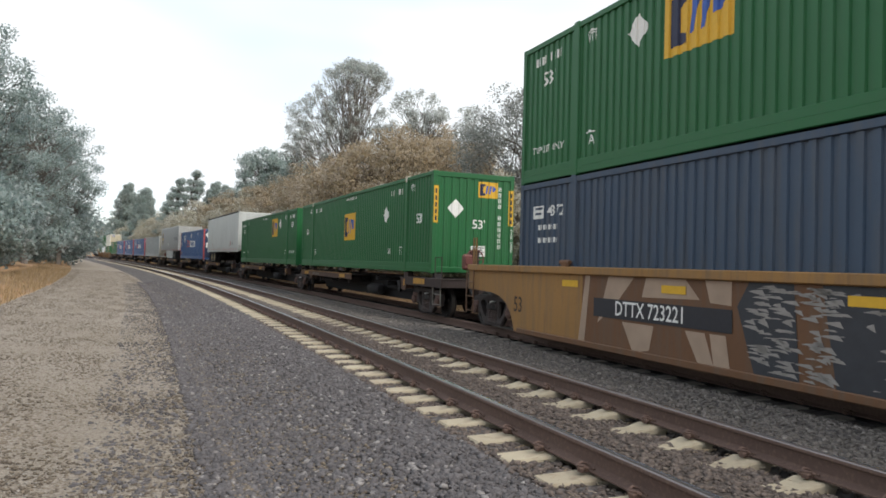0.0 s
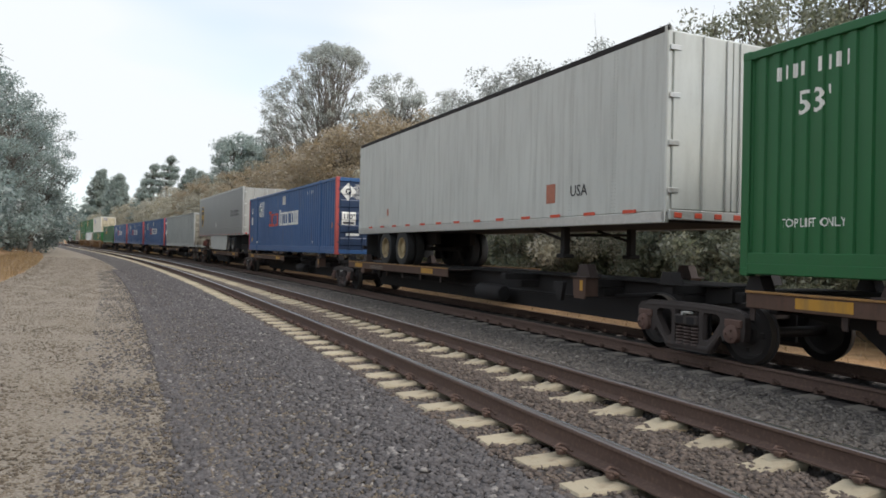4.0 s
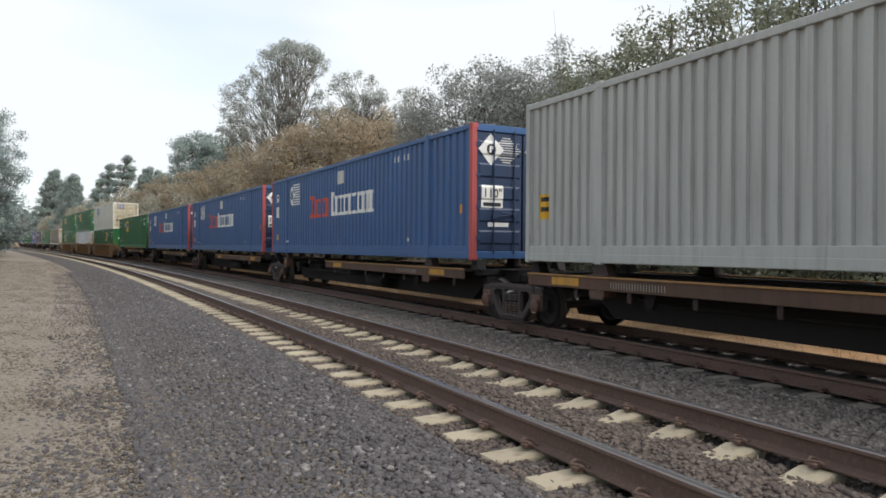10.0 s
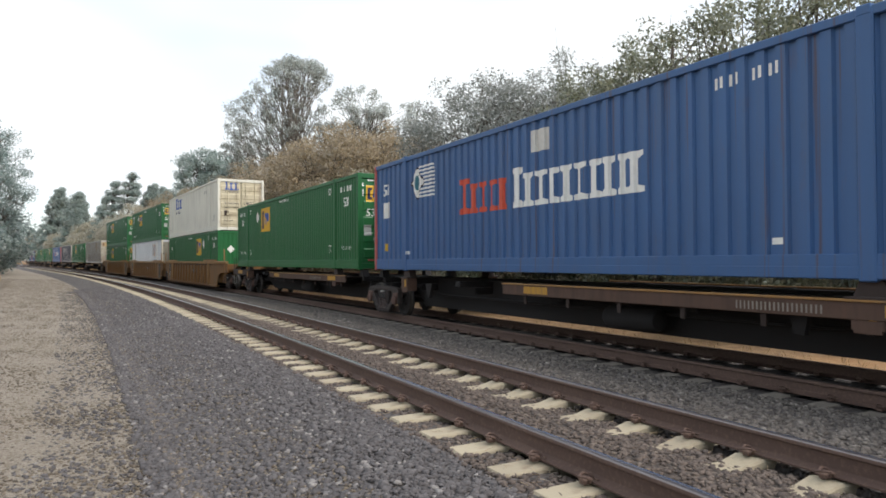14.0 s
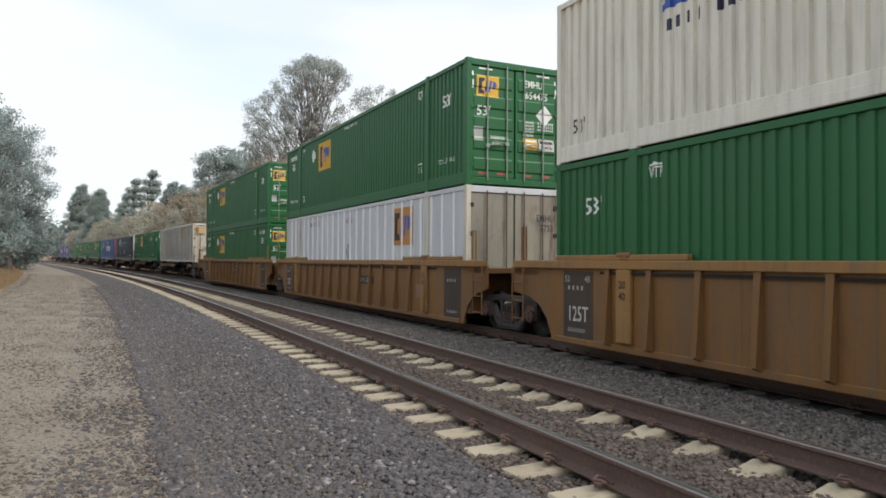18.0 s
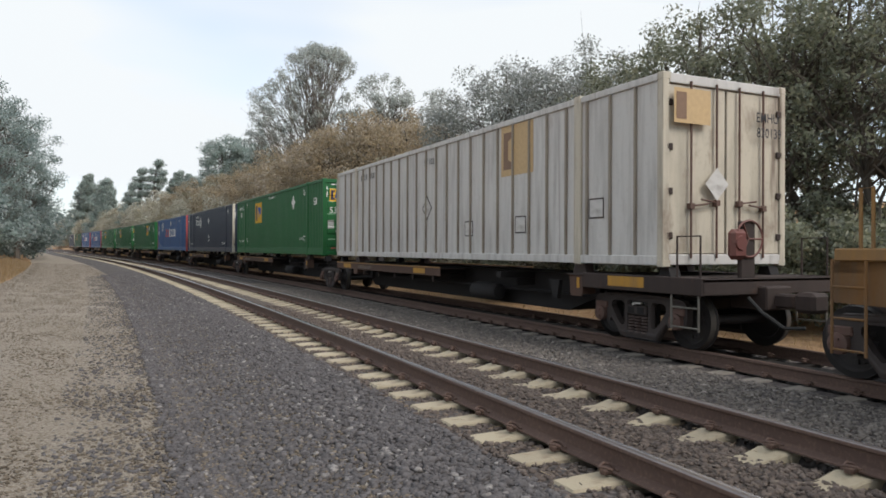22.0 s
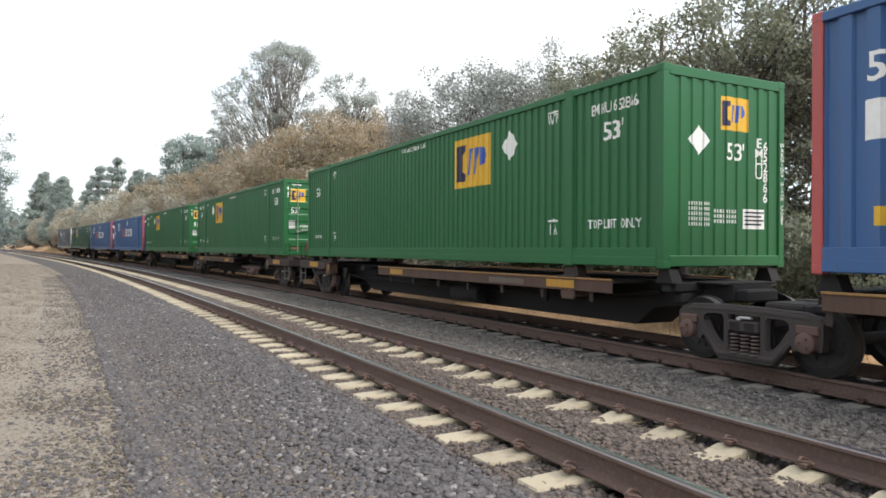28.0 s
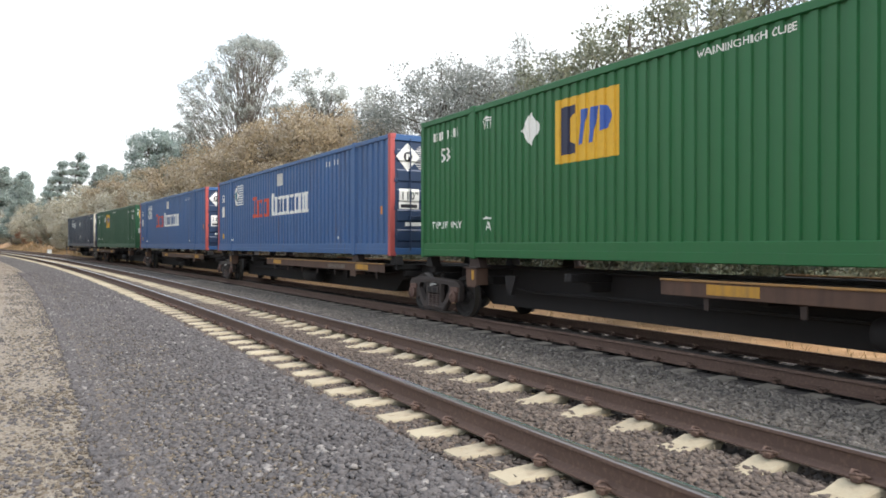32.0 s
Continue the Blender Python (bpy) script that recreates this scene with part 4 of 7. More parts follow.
            decal("placard", [diamond(0.26)], mark_white, g, FRONT, -0.58, y, 1.86)
            lettering("size_mark", "53'", 0.36, mark_white, g, FRONT, 0.16, y, 1.42)
            decal("number_print", [rect(a, a + 0.025, -0.167 * i, 0.12 - 0.167 * i) for i in range(11) if i != 4 for a in (-0.05, 0.02)], mark_white, g, FRONT, 0.83, y, 2.42)
            small_sign(g, FRONT, 0.16, y, 0.66, 0.46, 0.30, mark_white, 2, mark_dark)
        else:
            emp_mark(g, FRONT, 0.17, y, 2.30, 0.60, 0.50)
            decal("placard", [diamond(0.21)], mark_white, g, FRONT, -0.57, y, 1.86)
            lettering("size_mark", "53'", 0.36, mark_white, g, FRONT, 0.20, y, 1.72)
            if number:
                lettering("number_mark", "EMHU", 0.21, mark_white, g, FRONT, 0.72, y, 1.66, True)
                lettering("number_mark", number, 0.21, mark_white, g, FRONT, 0.88, y, 1.46, True)
            else:
                decal("number_print", [rect(a, a + 0.025, -0.2 * i, 0.14 - 0.2 * i) for i in range(7) for a in (-0.05, 0.02)] + [rect(a, a + 0.025, -0.2 * i, 0.14 - 0.2 * i) for i in range(4) for a in (-0.22, -0.15)], mark_white, g, FRONT, 0.82, y, 1.98)
            decal("small_print", bars(5, 0.42, 0.05, 0.25, 5) + [[(a + 0.55, b - 0.1) for a, b in l] for l in bars(5, 0.5, 0.05, 0.25, 3)], mark_white, g, FRONT, -0.55, y, 0.92)
            small_sign(g, FRONT, 0.62, y, 0.74, 0.48, 0.30, mark_white, 2, mark_dark)
        lettering("height_warning", "WARNING HIGH CUBE", 0.10, mark_white, g, FRONT, 1.23, y, 1.3, True)
        if strips:
            for x in (-1.2, 1.2):
                decal("warning_strip", [rect(-0.07, 0.07, -0.52, 0.52)], mark_yellow, g, FRONT, x, y - 0.002, 1.95)
                decal("warning_print", [rect(-0.03, 0.03, -0.46 + 0.19 * i, -0.33 + 0.19 * i) for i in range(5)], mark_dark, g, FRONT, x, y - 0.006, 1.95)
                decal("hazard_band", [rect(-0.22, 0.22, -0.04, 0.04)], mark_yellow, g, FRONT, x * 0.78, y - 0.002, 2.82)
                decal("hazard_stripe", [[(-0.2 + 0.1 * i, -0.04), (-0.15 + 0.1 * i, -0.04), (-0.11 + 0.1 * i, 0.04), (-0.16 + 0.1 * i, 0.04)] for i in range(4)], mark_dark, g, FRONT, x * 0.78, y - 0.006, 2.82)
    return g


def blue_container():
    """Blue box with red corner posts, a white disc mark and a two-colour name."""
    b = container("container", "faded blue corrugated container with red corner posts and printed name", blue_paint, "doors", post=post_red, pitch=0.285, door_coat=shaded_blue, rod_mat=shaded_blue)
    # the name, as plain shapes
    name_shapes("letter_shape", [0.46, 0.40, 0.36, 0.36, 0.40], 0.62, mark_red, b, SIDE, FLANK, 10.15, 1.25)
    name_shapes("letter_shape", [0.42, 0.38, 0.40, 0.38, 0.38, 0.36, 0.36, 0.38, 0.20, 0.42], 0.62, mark_white, b, SIDE, FLANK, 7.20, 1.25)
    rows = [rect(-0.55 + 0.05 * abs(i - 4), 0.66 - 0.03 * abs(i - 3), -0.36 + i * 0.09, -0.315 + i * 0.09) for i in range(9)]
    decal("disc_print", rows, mark_white, b, SIDE, FLANK, 13.0, 2.16)
    decal("disc_rim", [[(-0.72, 0.02), (-0.36, -0.41), (0.02, 0.02), (-0.36, 0.41)]], rusty_steel, b, SIDE, FLANK - 0.004, 13.0, 2.16)
    decal("disc_face", [[(-0.68, 0.02), (-0.36, -0.37), (-0.02, 0.02), (-0.36, 0.37)]], mark_white, b, SIDE, FLANK - 0.008, 13.0, 2.16)
    decal("disc_core", [[(0.15 * math.cos(i * math.pi / 7), 0.19 * math.sin(i * math.pi / 7)) for i in range(14)]], mark_teal, b, SIDE, FLANK - 0.012, 13.33, 2.17)
    lettering("size_mark", "53", 0.44, mark_white, b, SIDE, FLANK, 15.33, 2.15)
    decal("plate", [rect(-0.23, 0.02, -0.21, 0.21)], mark_white, b, SIDE, FLANK, 15.35, 1.62)
    decal("plate", [rect(0.02, 0.23, -0.21, 0.21)], mark_pale, b, SIDE, FLANK, 15.35, 1.62)
    decal("white_patch", [rect(-0.27, -0.02, -0.20, 0.20), rect(0.02, 0.27, -0.20, 0.20)], mark_pale, b, SIDE, FLANK, 8.1, 2.42)
    decal("number_print", bars(8, 1.05, 0.15, 0.4), mark_white, b, SIDE, FLANK, 3.6, 2.45)
    for y in (3.2, 13.9):
        decal("small_plate", [rect(-0.09, 0.09, -0.04, 0.04)], mark_white, b, SIDE, FLANK, y, 0.46)
    decal("small_plate", [rect(-0.06, 0.06, -0.10, 0.10)], mark_yellow, b, SIDE, FLANK, 15.4, 0.62)
    decal("small_plate", [rect(-0.05, 0.05, -0.10, 0.10)], mark_orange, b, SIDE, FLANK, 0.5, 1.1)
    y = END
    for x in (-0.58, 0.60):
        stripes = [rect(-0.16 + 0.62 * abs(k) / 12, 0.56 - 0.62 * abs(k) / 12, 0.052 * k - 0.011, 0.052 * k + 0.011) for k in range(-5, 6)]
        decal("door_mark", stripes, mark_pale, b, FRONT, x - 0.04, y, 2.36)
        decal("door_diamond", [diamond(0.32)], mark_white, b, FRONT, x - 0.24, y - 0.003, 2.36)
        decal("door_diamond_core", [[(0.12 * math.cos(k * math.pi / 5), 0.12 * math.sin(k * math.pi / 5)) for k in range(10)]], mark_dark, b, FRONT, x - 0.24, y - 0.006, 2.36)
        decal("door_diamond_figure", [rect(-0.05, 0.0, -0.07, 0.07), rect(0.01, 0.05, 0.0, 0.07)], mark_white, b, FRONT, x - 0.24, y - 0.009, 2.36)
    decal("height_plate", [rect(-0.27, 0.27, -0.24, 0.24)], mark_white, b, FRONT, -0.78, y, 1.36)
    lettering("height_figure", "110\"", 0.26, mark_dark, b, FRONT, -0.78, y - 0.005, 1.42)
    decal("height_print", [rect(-0.22, 0.22, -0.04, 0.04)], mark_dark, b, FRONT, -0.78, y - 0.005, 1.19)
    decal("number_print", bars(4, 0.36, 0.14, 0.3) + [[(a, q - 0.2) for a, q in l] for l in bars(3, 0.24, 0.13, 0.3)], mark_white, b, FRONT, 0.78, y, 1.86)
    decal("small_print", bars(3, 0.32, 0.06, 0.2, 6), mark_white, b, FRONT, 0.36, y, 1.42)
    small_sign(b, FRONT, 0.88, y, 0.62, 0.40, 0.28, mark_white, 2, mark_dark)
    decal("small_plate", [rect(-0.26, 0.26, -0.045, 0.045)], mark_white, b, FRONT, -0.62, y, 0.76)
    return b


def plain_marks(c, ink, spots):
    for words, size, y, z in spots:
        lettering("size_mark", words, size, ink, c, SIDE, FLANK, y, z, narrow=0.7 if words == "XHC" else 0.9)


def grey_container():
    g = container("container", "light grey corrugated container with rust-streaked doors", grey_paint, "doors", pitch=0.225, rod_mat=rusty_steel, door_coat=stained_paint, deep=0.048)
    plain_marks(g, mark_dark, [("53'", 0.32, 1.05, 2.00), ("XHC", 0.34, 1.05, 1.68)])
    decal("scrape", [rect(-0.015, 0.015, -0.8, 0.0)], rusty_steel, g, SIDE, FLANK, 1.6, 1.4)
    decal("scrape", [rect(-0.02, 0.02, -0.3, 0.1), rect(0.2, 0.26, 0.0, 0.2)], rusty_steel, g, SIDE, FLANK, 3.0, 2.55)
    small_sign(g, SIDE, FLANK, 15.6, 1.0, 0.34, 0.44, mark_yellow, 1, mark_dark)
    y = END
    for x in (-0.9, 0.9):
        decal("hazard_band", [rect(-0.24, 0.24, -0.04, 0.04)], mark_yellow, g, FRONT, x, y - 0.01, 2.80)
        decal("hazard_stripe", [[(-0.2 + 0.1 * i, -0.04), (-0.15 + 0.1 * i, -0.04), (-0.11 + 0.1 * i, 0.04), (-0.16 + 0.1 * i, 0.04)] for i in range(4)], mark_dark, g, FRONT, x, y - 0.014, 2.80)
    decal("number_print", bars(4, 0.5, 0.17, 0.3), mark_dark, g, FRONT, 0.55, y, 2.28)
    decal("small_print", bars(6, 0.62, 0.05, 0.3, 4, 4.5), mark_dark, g, FRONT, -0.85, y, 1.92)
    decal("placard", [diamond(0.20)], mark_umber, g, FRONT, 0.82, y, 1.45)
    return g


def cream_container():
    c = container("container", "cream corrugated container with blue lettering shapes and rusty doors", cream_paint, "doors", pitch=0.225, rod_mat=stained_cream, door_coat=stained_cream, deep=0.050)
    name_shapes("letter_shape", [0.80, 0.72, 0.86], 0.62, mark_blue, c, SIDE, FLANK, 12.3, 1.95)
    decal("name_small", bars(10, 2.1, 0.17, 0.35), mark_navy, c, SIDE, FLANK, 12.3, 1.62)
    plain_marks(c, mark_dark, [("53'", 0.40, 1.1, 0.72), ("53'", 0.34, 15.5, 0.60)])
    decal("number_print", bars(9, 1.1, 0.17, 0.4), mark_dark, c, SIDE, FLANK, 3.4, 2.30)
    y = END
    name_shapes("letter_shape", [0.26, 0.24, 0.28], 0.40, mark_blue, c, FRONT, -0.50, y, 2.28)
    decal("name_small", bars(10, 0.74, 0.09, 0.3), mark_navy, c, FRONT, -0.50, y, 2.12)
    lettering("height_warning", "WARNING", 0.16, mark_dark, c, FRONT, -0.52, y, 1.52)
    lettering("height_warning", "HIGH CUBE", 0.15, mark_dark, c, FRONT, -0.52, y, 1.30)
    lettering("number_mark", "UMXU", 0.24, mark_dark, c, FRONT, 0.42, y, 1.54, narrow=0.8)
    lettering("number_mark", "936193", 0.24, mark_dark, c, FRONT, 0.60, y, 1.30, narrow=0.9)
    small_sign(c, FRONT, 0.86, y, 0.74, 0.36, 0.28, rim_cream, 1, mark_umber)
    lettering("weight_mark", "24,000 lbs", 0.12, mark_dark, c, FRONT, -0.72, y, 0.56)
    decal("small_plate", [rect(-0.12, 0.12, -0.14, 0.14)], rusty_steel, c, FRONT, -0.82, y, 0.98)
    return c


def ribbed_container(coat, rib, label, worn, logo_y, logo_z):
    c = container("container", label, coat, "doors", "rib", post=stained_beige if worn else peeled_cream, rib=rib, rod_mat=rusted_gear, door_coat=stained_beige if worn else stained_paint, lift=stained_beige if worn else peeled_cream, pressed=False)
    emp_mark(c, SIDE, -HALF + 0.030, logo_y, logo_z, 1.22 if worn else 1.36, 1.02, worn, mark_worn if worn else mark_sunned, mark_umber if worn else mark_dark)
    decal("number_print", bars(7, 1.3, 0.18, 0.4), mark_dark, c, SIDE, -HALF + 0.030, 13.0 if worn else 12.0, 2.42)
    lettering("size_mark", "53' 102", 0.22, mark_dark, c, SIDE, -HALF + 0.030, 8.4 if worn else 8.1, 2.46)
    py, pz = (8.5, 1.30) if worn else (8.15, 1.46)
    decal("placard_frame", [diamond(0.30 if worn else 0.26)], rusty_steel if worn else mark_dark, c, SIDE, -HALF + 0.030, py, pz)
    decal("placard", [diamond(0.25 if worn else 0.20)], coat if worn else grey_paint, c, SIDE, -HALF + 0.026, py, pz)
    for y, z in ((1.6, 0.95), (6.2, 0.72), (4.0, 0.75)):
        decal("patch_frame", [rect(-0.20, 0.20, -0.17, 0.17)], rusty_steel if worn else grey_paint, c, SIDE, -HALF + 0.030, y, z)
        decal("patch", [rect(-0.175, 0.175, -0.145, 0.145)], coat, c, SIDE, -HALF + 0.027, y, z)
    y = END
    lettering("number_mark", "EMHU", 0.22, mark_dark, c, FRONT, 0.80, y, 2.34 if worn else 2.18, narrow=0.85)
    lettering("number_mark", "830139" if worn else "7733", 0.22, mark_dark, c, FRONT, 0.84, y, 2.10 if worn else 1.94, narrow=0.85)
    if worn:
        decal("mark_panel", [rect(-0.36, 0.36, -0.26, 0.26)], mark_worn, c, FRONT, -0.78, y, 2.40)
        decal("mark_block", [rect(-0.32, -0.12, -0.20, 0.20)], mark_umber, c, FRONT, -0.78, y - 0.004, 2.40)
        decal("placard", [diamond(0.24)], beige_paint, c, FRONT, -0.28, y, 1.26)
    return c


def navy_container(label):
    c = container("container", label, navy_paint, "doors", post=peeled_cream, pitch=0.205, rod_mat=navy_paint, cap=peeled_cream)
    name_shapes("letter_shape", [0.36, 0.40, 0.36, 0.34], 0.34, mark_white, c, SIDE, FLANK, 12.2, 1.92)
    decal("name_diamond", [[(-0.5 + dx, dy), (-0.32 + dx, dy - 0.17), (-0.14 + dx, dy), (-0.32 + dx, dy + 0.17)] for dx, dy in ((0.3, 0.0), (0.5, 0.22), (0.5, -0.22), (0.7, 0.0))], mark_white, c, SIDE, FLANK, 11.25, 2.06)
    decal("name_diamond_core", [[(0.09 * math.cos(i * 1.5708), 0.10 * math.sin(i * 1.5708)) for i in range(4)]], navy_paint, c, SIDE, FLANK - 0.004, 11.07, 2.06)
    decal("placard", [diamond(0.24)], mark_white, c, SIDE, FLANK, 7.95, 2.12)
    decal("placard_frame", [[(-0.25, 0), (0, -0.32), (0, -0.22), (-0.16, 0), (0, 0.22), (0, 0.32)], [(0.25, 0), (0, 0.32), (0, 0.22), (0.16, 0), (0, -0.22), (0, -0.32)]], mark_white, c, SIDE, FLANK, 7.9, 0.92)
    for y in (2.9, LEN - 1.2):
        lettering("lift_mark", "TOP LIFT ONLY", 0.17, mark_white, c, SIDE, FLANK, y, 0.55)
    lettering("height_mark", "WTP", 0.25, mark_white, c, SIDE, FLANK, 1.5, 2.44, narrow=0.56)
    decal("arrow", [rect(-0.13, 0.13, 0, 0.03)], mark_white, c, SIDE, FLANK, 1.5, 2.58)
    decal("number_print", bars(8, 1.2, 0.15, 0.4), mark_white, c, SIDE, FLANK, 12.4, 2.45)
    y = END
    name_shapes("letter_shape", [0.20, 0.22, 0.20, 0.18], 0.20, mark_white, c, FRONT, -0.55, y, 1.95)
    decal("name_diamond", [diamond(0.17)], mark_white, c, FRONT, 0.10, y, 2.05)
    decal("reflector", [rect(-0.85, -0.35, 0, 0.05), rect(-1.17, -1.13, -0.6, -0.1)], mark_white, c, FRONT, 0, y, 2.66)
    return c


def slate_container():
    c = container("container", "slate-blue corrugated container low in the well car", slate_paint, "doors", pitch=0.205)
    small_sign(c, SIDE, FLANK, 15.4, 2.28, 0.42, 0.26, mark_white, 1, slate_paint)
    lettering("size_mark", "4372", 0.30, mark_white, c, SIDE, FLANK, 14.75, 2.28)
    decal("small_print", bars(4, 0.8, 0.10, 0.4, 2, 2.6), mark_white, c, SIDE, FLANK, 15.0, 1.92)
    return c


def wheel_pair(tr, y, rim_mat, r=0.50):
    """Two pairs of tyres with rims on one axle of a trailer."""
    ax = part("axle", MB().tube([(-1.1, y, r), (1.1, y, r)], 0.06, 8), black_steel, tr)
    for sx in (-1, 1):
        for x in (0.88, 1.17):
            t = MB().lathe([(sx * (x - 0.12), 0.30), (sx * (x - 0.13), 0.44), (sx * (x - 0.10), r - 0.01), (sx * (x - 0.03), r), (sx * (x + 0.03), r), (sx * (x + 0.10), r - 0.01), (sx * (x + 0.12), 0.44), (sx * (x + 0.10), 0.30)], "x", 28, (0, y, r))
            part("tyre", t, rubber, ax, smooth=True)
        rim = MB().lathe([(sx * 1.28, 0.305), (sx * 1.27, 0.28), (sx * 1.18, 0.26), (sx * 1.16, 0.16), (sx * 1.20, 0.14), (sx * 1.24, 0.13), (sx * 1.24, 0.0)], "x", 24, (0, y, r))
        part("rim", rim, rim_mat, ax, smooth=True)


def trailer(label, coat, ln, z0, z1, wheels_at, legs_at, skirt=None, nose_tail=True):
    """A box trailer riding on a spine car: body, rails, panel seams, underframe, bogie, landing legs. z0, z1: bottom and top of the body; tyres stand at z 0."""
    t = thing("trailer", label, "trailer", "trailers on the train")
    part("body", MB().box(-1.295, 1.295, 0.02, ln - 0.02, z0 + 0.16, z1 - 0.06, 0.03), coat, t)
    for sx in (-1, 1):
        part("top_rail", MB().box(*sorted((sx * 1.305, sx * 1.24)), 0, ln, z1 - 0.10, z1, 0.012), galvanised if skirt else black_steel, t)
        part("bottom_rail", MB().box(*sorted((sx * 1.31, sx * 1.22)), 0, ln, z0, z0 + 0.17, 0.012), galvanised if skirt is None else trailer_grey, t)
        if skirt is None:
            seam = MB().box(sx * 1.297 - 0.006, sx * 1.297 + 0.006, -0.02, 0.02, z0 + 0.17, z1 - 0.1).mesh("panel_seam", [galvanised])
            riv = MB()
            for i in range(44):
                z = z0 + 0.22 + i * (z1 - z0 - 0.36) / 43
                riv.box(sx * 1.299 - 0.004, sx * 1.299 + 0.004, -0.045, -0.033, z, z + 0.012)
                riv.box(sx * 1.299 - 0.004, sx * 1.299 + 0.004, 0.033, 0.045, z, z + 0.012)
            riv = riv.mesh("rivets", [grey_paint])
            for k in range(1, int(ln / 1.22)):
                tagged(part("rivets", riv, grey_paint, t), kind="stuff").matrix_basis = pose(0, k * 1.22, 0)
        else:
            for i in range(3):
                part("belt_rail", MB().box(*sorted((sx * 1.312, sx * 1.28)), 0.03, ln - 0.03, z0 + 0.26 + 0.11 * i, z0 + 0.31 + 0.11 * i, 0.008), trailer_grey, t)
        for y in (0, ln - 0.09):
            part("corner_post", MB().box(*sorted((sx * 1.31, sx * 1.21)), y, y + 0.09, z0, z1, 0.02), coat if skirt is None else galvanised, t)
        tape = MB().box(sx * 1.315 - 0.003, sx * 1.315 + 0.003, -0.16, 0.16, 0, 0.055).mesh("reflector", [mark_red])
        k = 0.8
        while k < ln - 0.5:
            part("reflector", tape, mark_red, t).matrix_basis = pose(0, k, z0 + (0.17 if skirt is None else 0.05))
            k += 1.05
    part("floor_frame", MB().box(-1.2, 1.2, 0.1, ln - 0.1, z0 + 0.02, z0 + 0.14), black_steel, t)
    for y in (-0.006, ln + 0.006):
        part("end_frame", MB().box(-1.25, 1.25, y - 0.02, y + 0.02, z0 + 0.05, z0 + 0.2, 0.01), galvanised, t)
    for x0, x1 in ((-1.19, -0.01), (0.01, 1.19)):
        dr = part("rear_door", MB().box(x0, x1, -0.014, 0.03, z0 + 0.21, z1 - 0.10, 0.006), trailer_white if skirt is None else door_grey, t)
        for i in range(4):
            hx = -1.17 if x0 < -1 else 1.17
            part("hinge", MB().box(hx - 0.10, hx + 0.10, -0.03, 0.0, z0 + 0.45 + i * (z1 - z0) * 0.24, z0 + 0.53 + i * (z1 - z0) * 0.24, 0.008), galvanised, dr)
    for i in range(6):
        part("tail_light", MB().box(-1.15 + i * 0.4, -1.0 + i * 0.4, -0.035, -0.02, z0 + 0.08, z0 + 0.16, 0.01), mark_red, t)
    for x in (-0.62, -0.14, 0.14, 0.62):
        part("door_rod", MB().tube([(x, -0.035, z0 + 0.2), (x, -0.035, z1 - 0.1)], 0.015, 6), galvanised, t)
    # bogie
    b0 = min(wheels_at) - 0.9
    part("slider", MB().box(-0.62, -0.45, b0, b0 + 3.2, z0 - 0.32, z0 + 0.02, 0.01).box(0.45, 0.62, b0, b0 + 3.2, z0 - 0.32, z0 + 0.02, 0.01), black_steel, t)
    for y in wheels_at:
        wheel_pair(t, y, rim_cream if skirt is None else rim_paint)
        part("spring_hanger", MB().box(-0.6, -0.46, y - 0.12, y + 0.12, 0.45, z0 - 0.25, 0.02).box(0.46, 0.6, y - 0.12, y + 0.12, 0.45, z0 - 0.25, 0.02), black_steel, t)
    part("mud_flap", MB().box(-1.25, -0.7, min(wheels_at) - 0.75 if wheels_at[0] < ln / 2 else max(wheels_at) + 0.72, (min(wheels_at) - 0.73) if wheels_at[0] < ln / 2 else max(wheels_at) + 0.74, 0.18, z0, 0.004), rubber, t)
    # added full-width sheet that keeps the gap under the tail dark
    part("rear_guard", MB().box(-1.2, 1.2, (0.55 if wheels_at[0] < ln / 2 else ln - 0.57), (0.57 if wheels_at[0] < ln / 2 else ln - 0.55), 0.2, z0, 0.004), rubber, t)
    part("mud_flap", MB().box(0.7, 1.25, min(wheels_at) - 0.75 if wheels_at[0] < ln / 2 else max(wheels_at) + 0.72, (min(wheels_at) - 0.73) if wheels_at[0] < ln / 2 else max(wheels_at) + 0.74, 0.18, z0, 0.004), rubber, t)
    part("bumper", MB().box(-1.2, 1.2, (0.1 if wheels_at[0] < ln / 2 else ln - 0.2), (0.2 if wheels_at[0] < ln / 2 else ln - 0.1), 0.45, 0.55, 0.01)
         .box(-0.6, -0.5, (0.1 if wheels_at[0] < ln / 2 else ln - 0.2), (0.2 if wheels_at[0] < ln / 2 else ln - 0.1), 0.5, z0, 0.01).box(0.5, 0.6, (0.1 if wheels_at[0] < ln / 2 else ln - 0.2), (0.2 if wheels_at[0] < ln / 2 else ln - 0.1), 0.5, z0, 0.01), black_steel, t)
    for sx in (-0.8, 0.8):
        leg = MB().box(sx - 0.07, sx + 0.07, legs_at - 0.07, legs_at + 0.07, 0.42, z0 + 0.02, 0.01).box(sx - 0.13, sx + 0.13, legs_at - 0.13, legs_at + 0.13, 0.36, 0.44, 0.02)
        leg.tube([(sx, legs_at, 0.7), (sx, legs_at + 1.1, z0)], 0.035, 6)
        part("landing_leg", leg, black_steel, t)
    part("leg_brace", MB().tube([(-0.8, legs_at, 0.8), (0.8, legs_at, z0 - 0.1)], 0.03, 6), black_steel, t)
    if skirt:
        a, b = skirt
        for sx in (-1, 1):
            pl = cutout([(a, 0.14), (b - 1.3, 0.16), (b - 0.35, 0.32), (b, z0), (a - 0.35, z0), (a - 0.28, 0.6)], [], sx * 1.24, sx * 1.255)
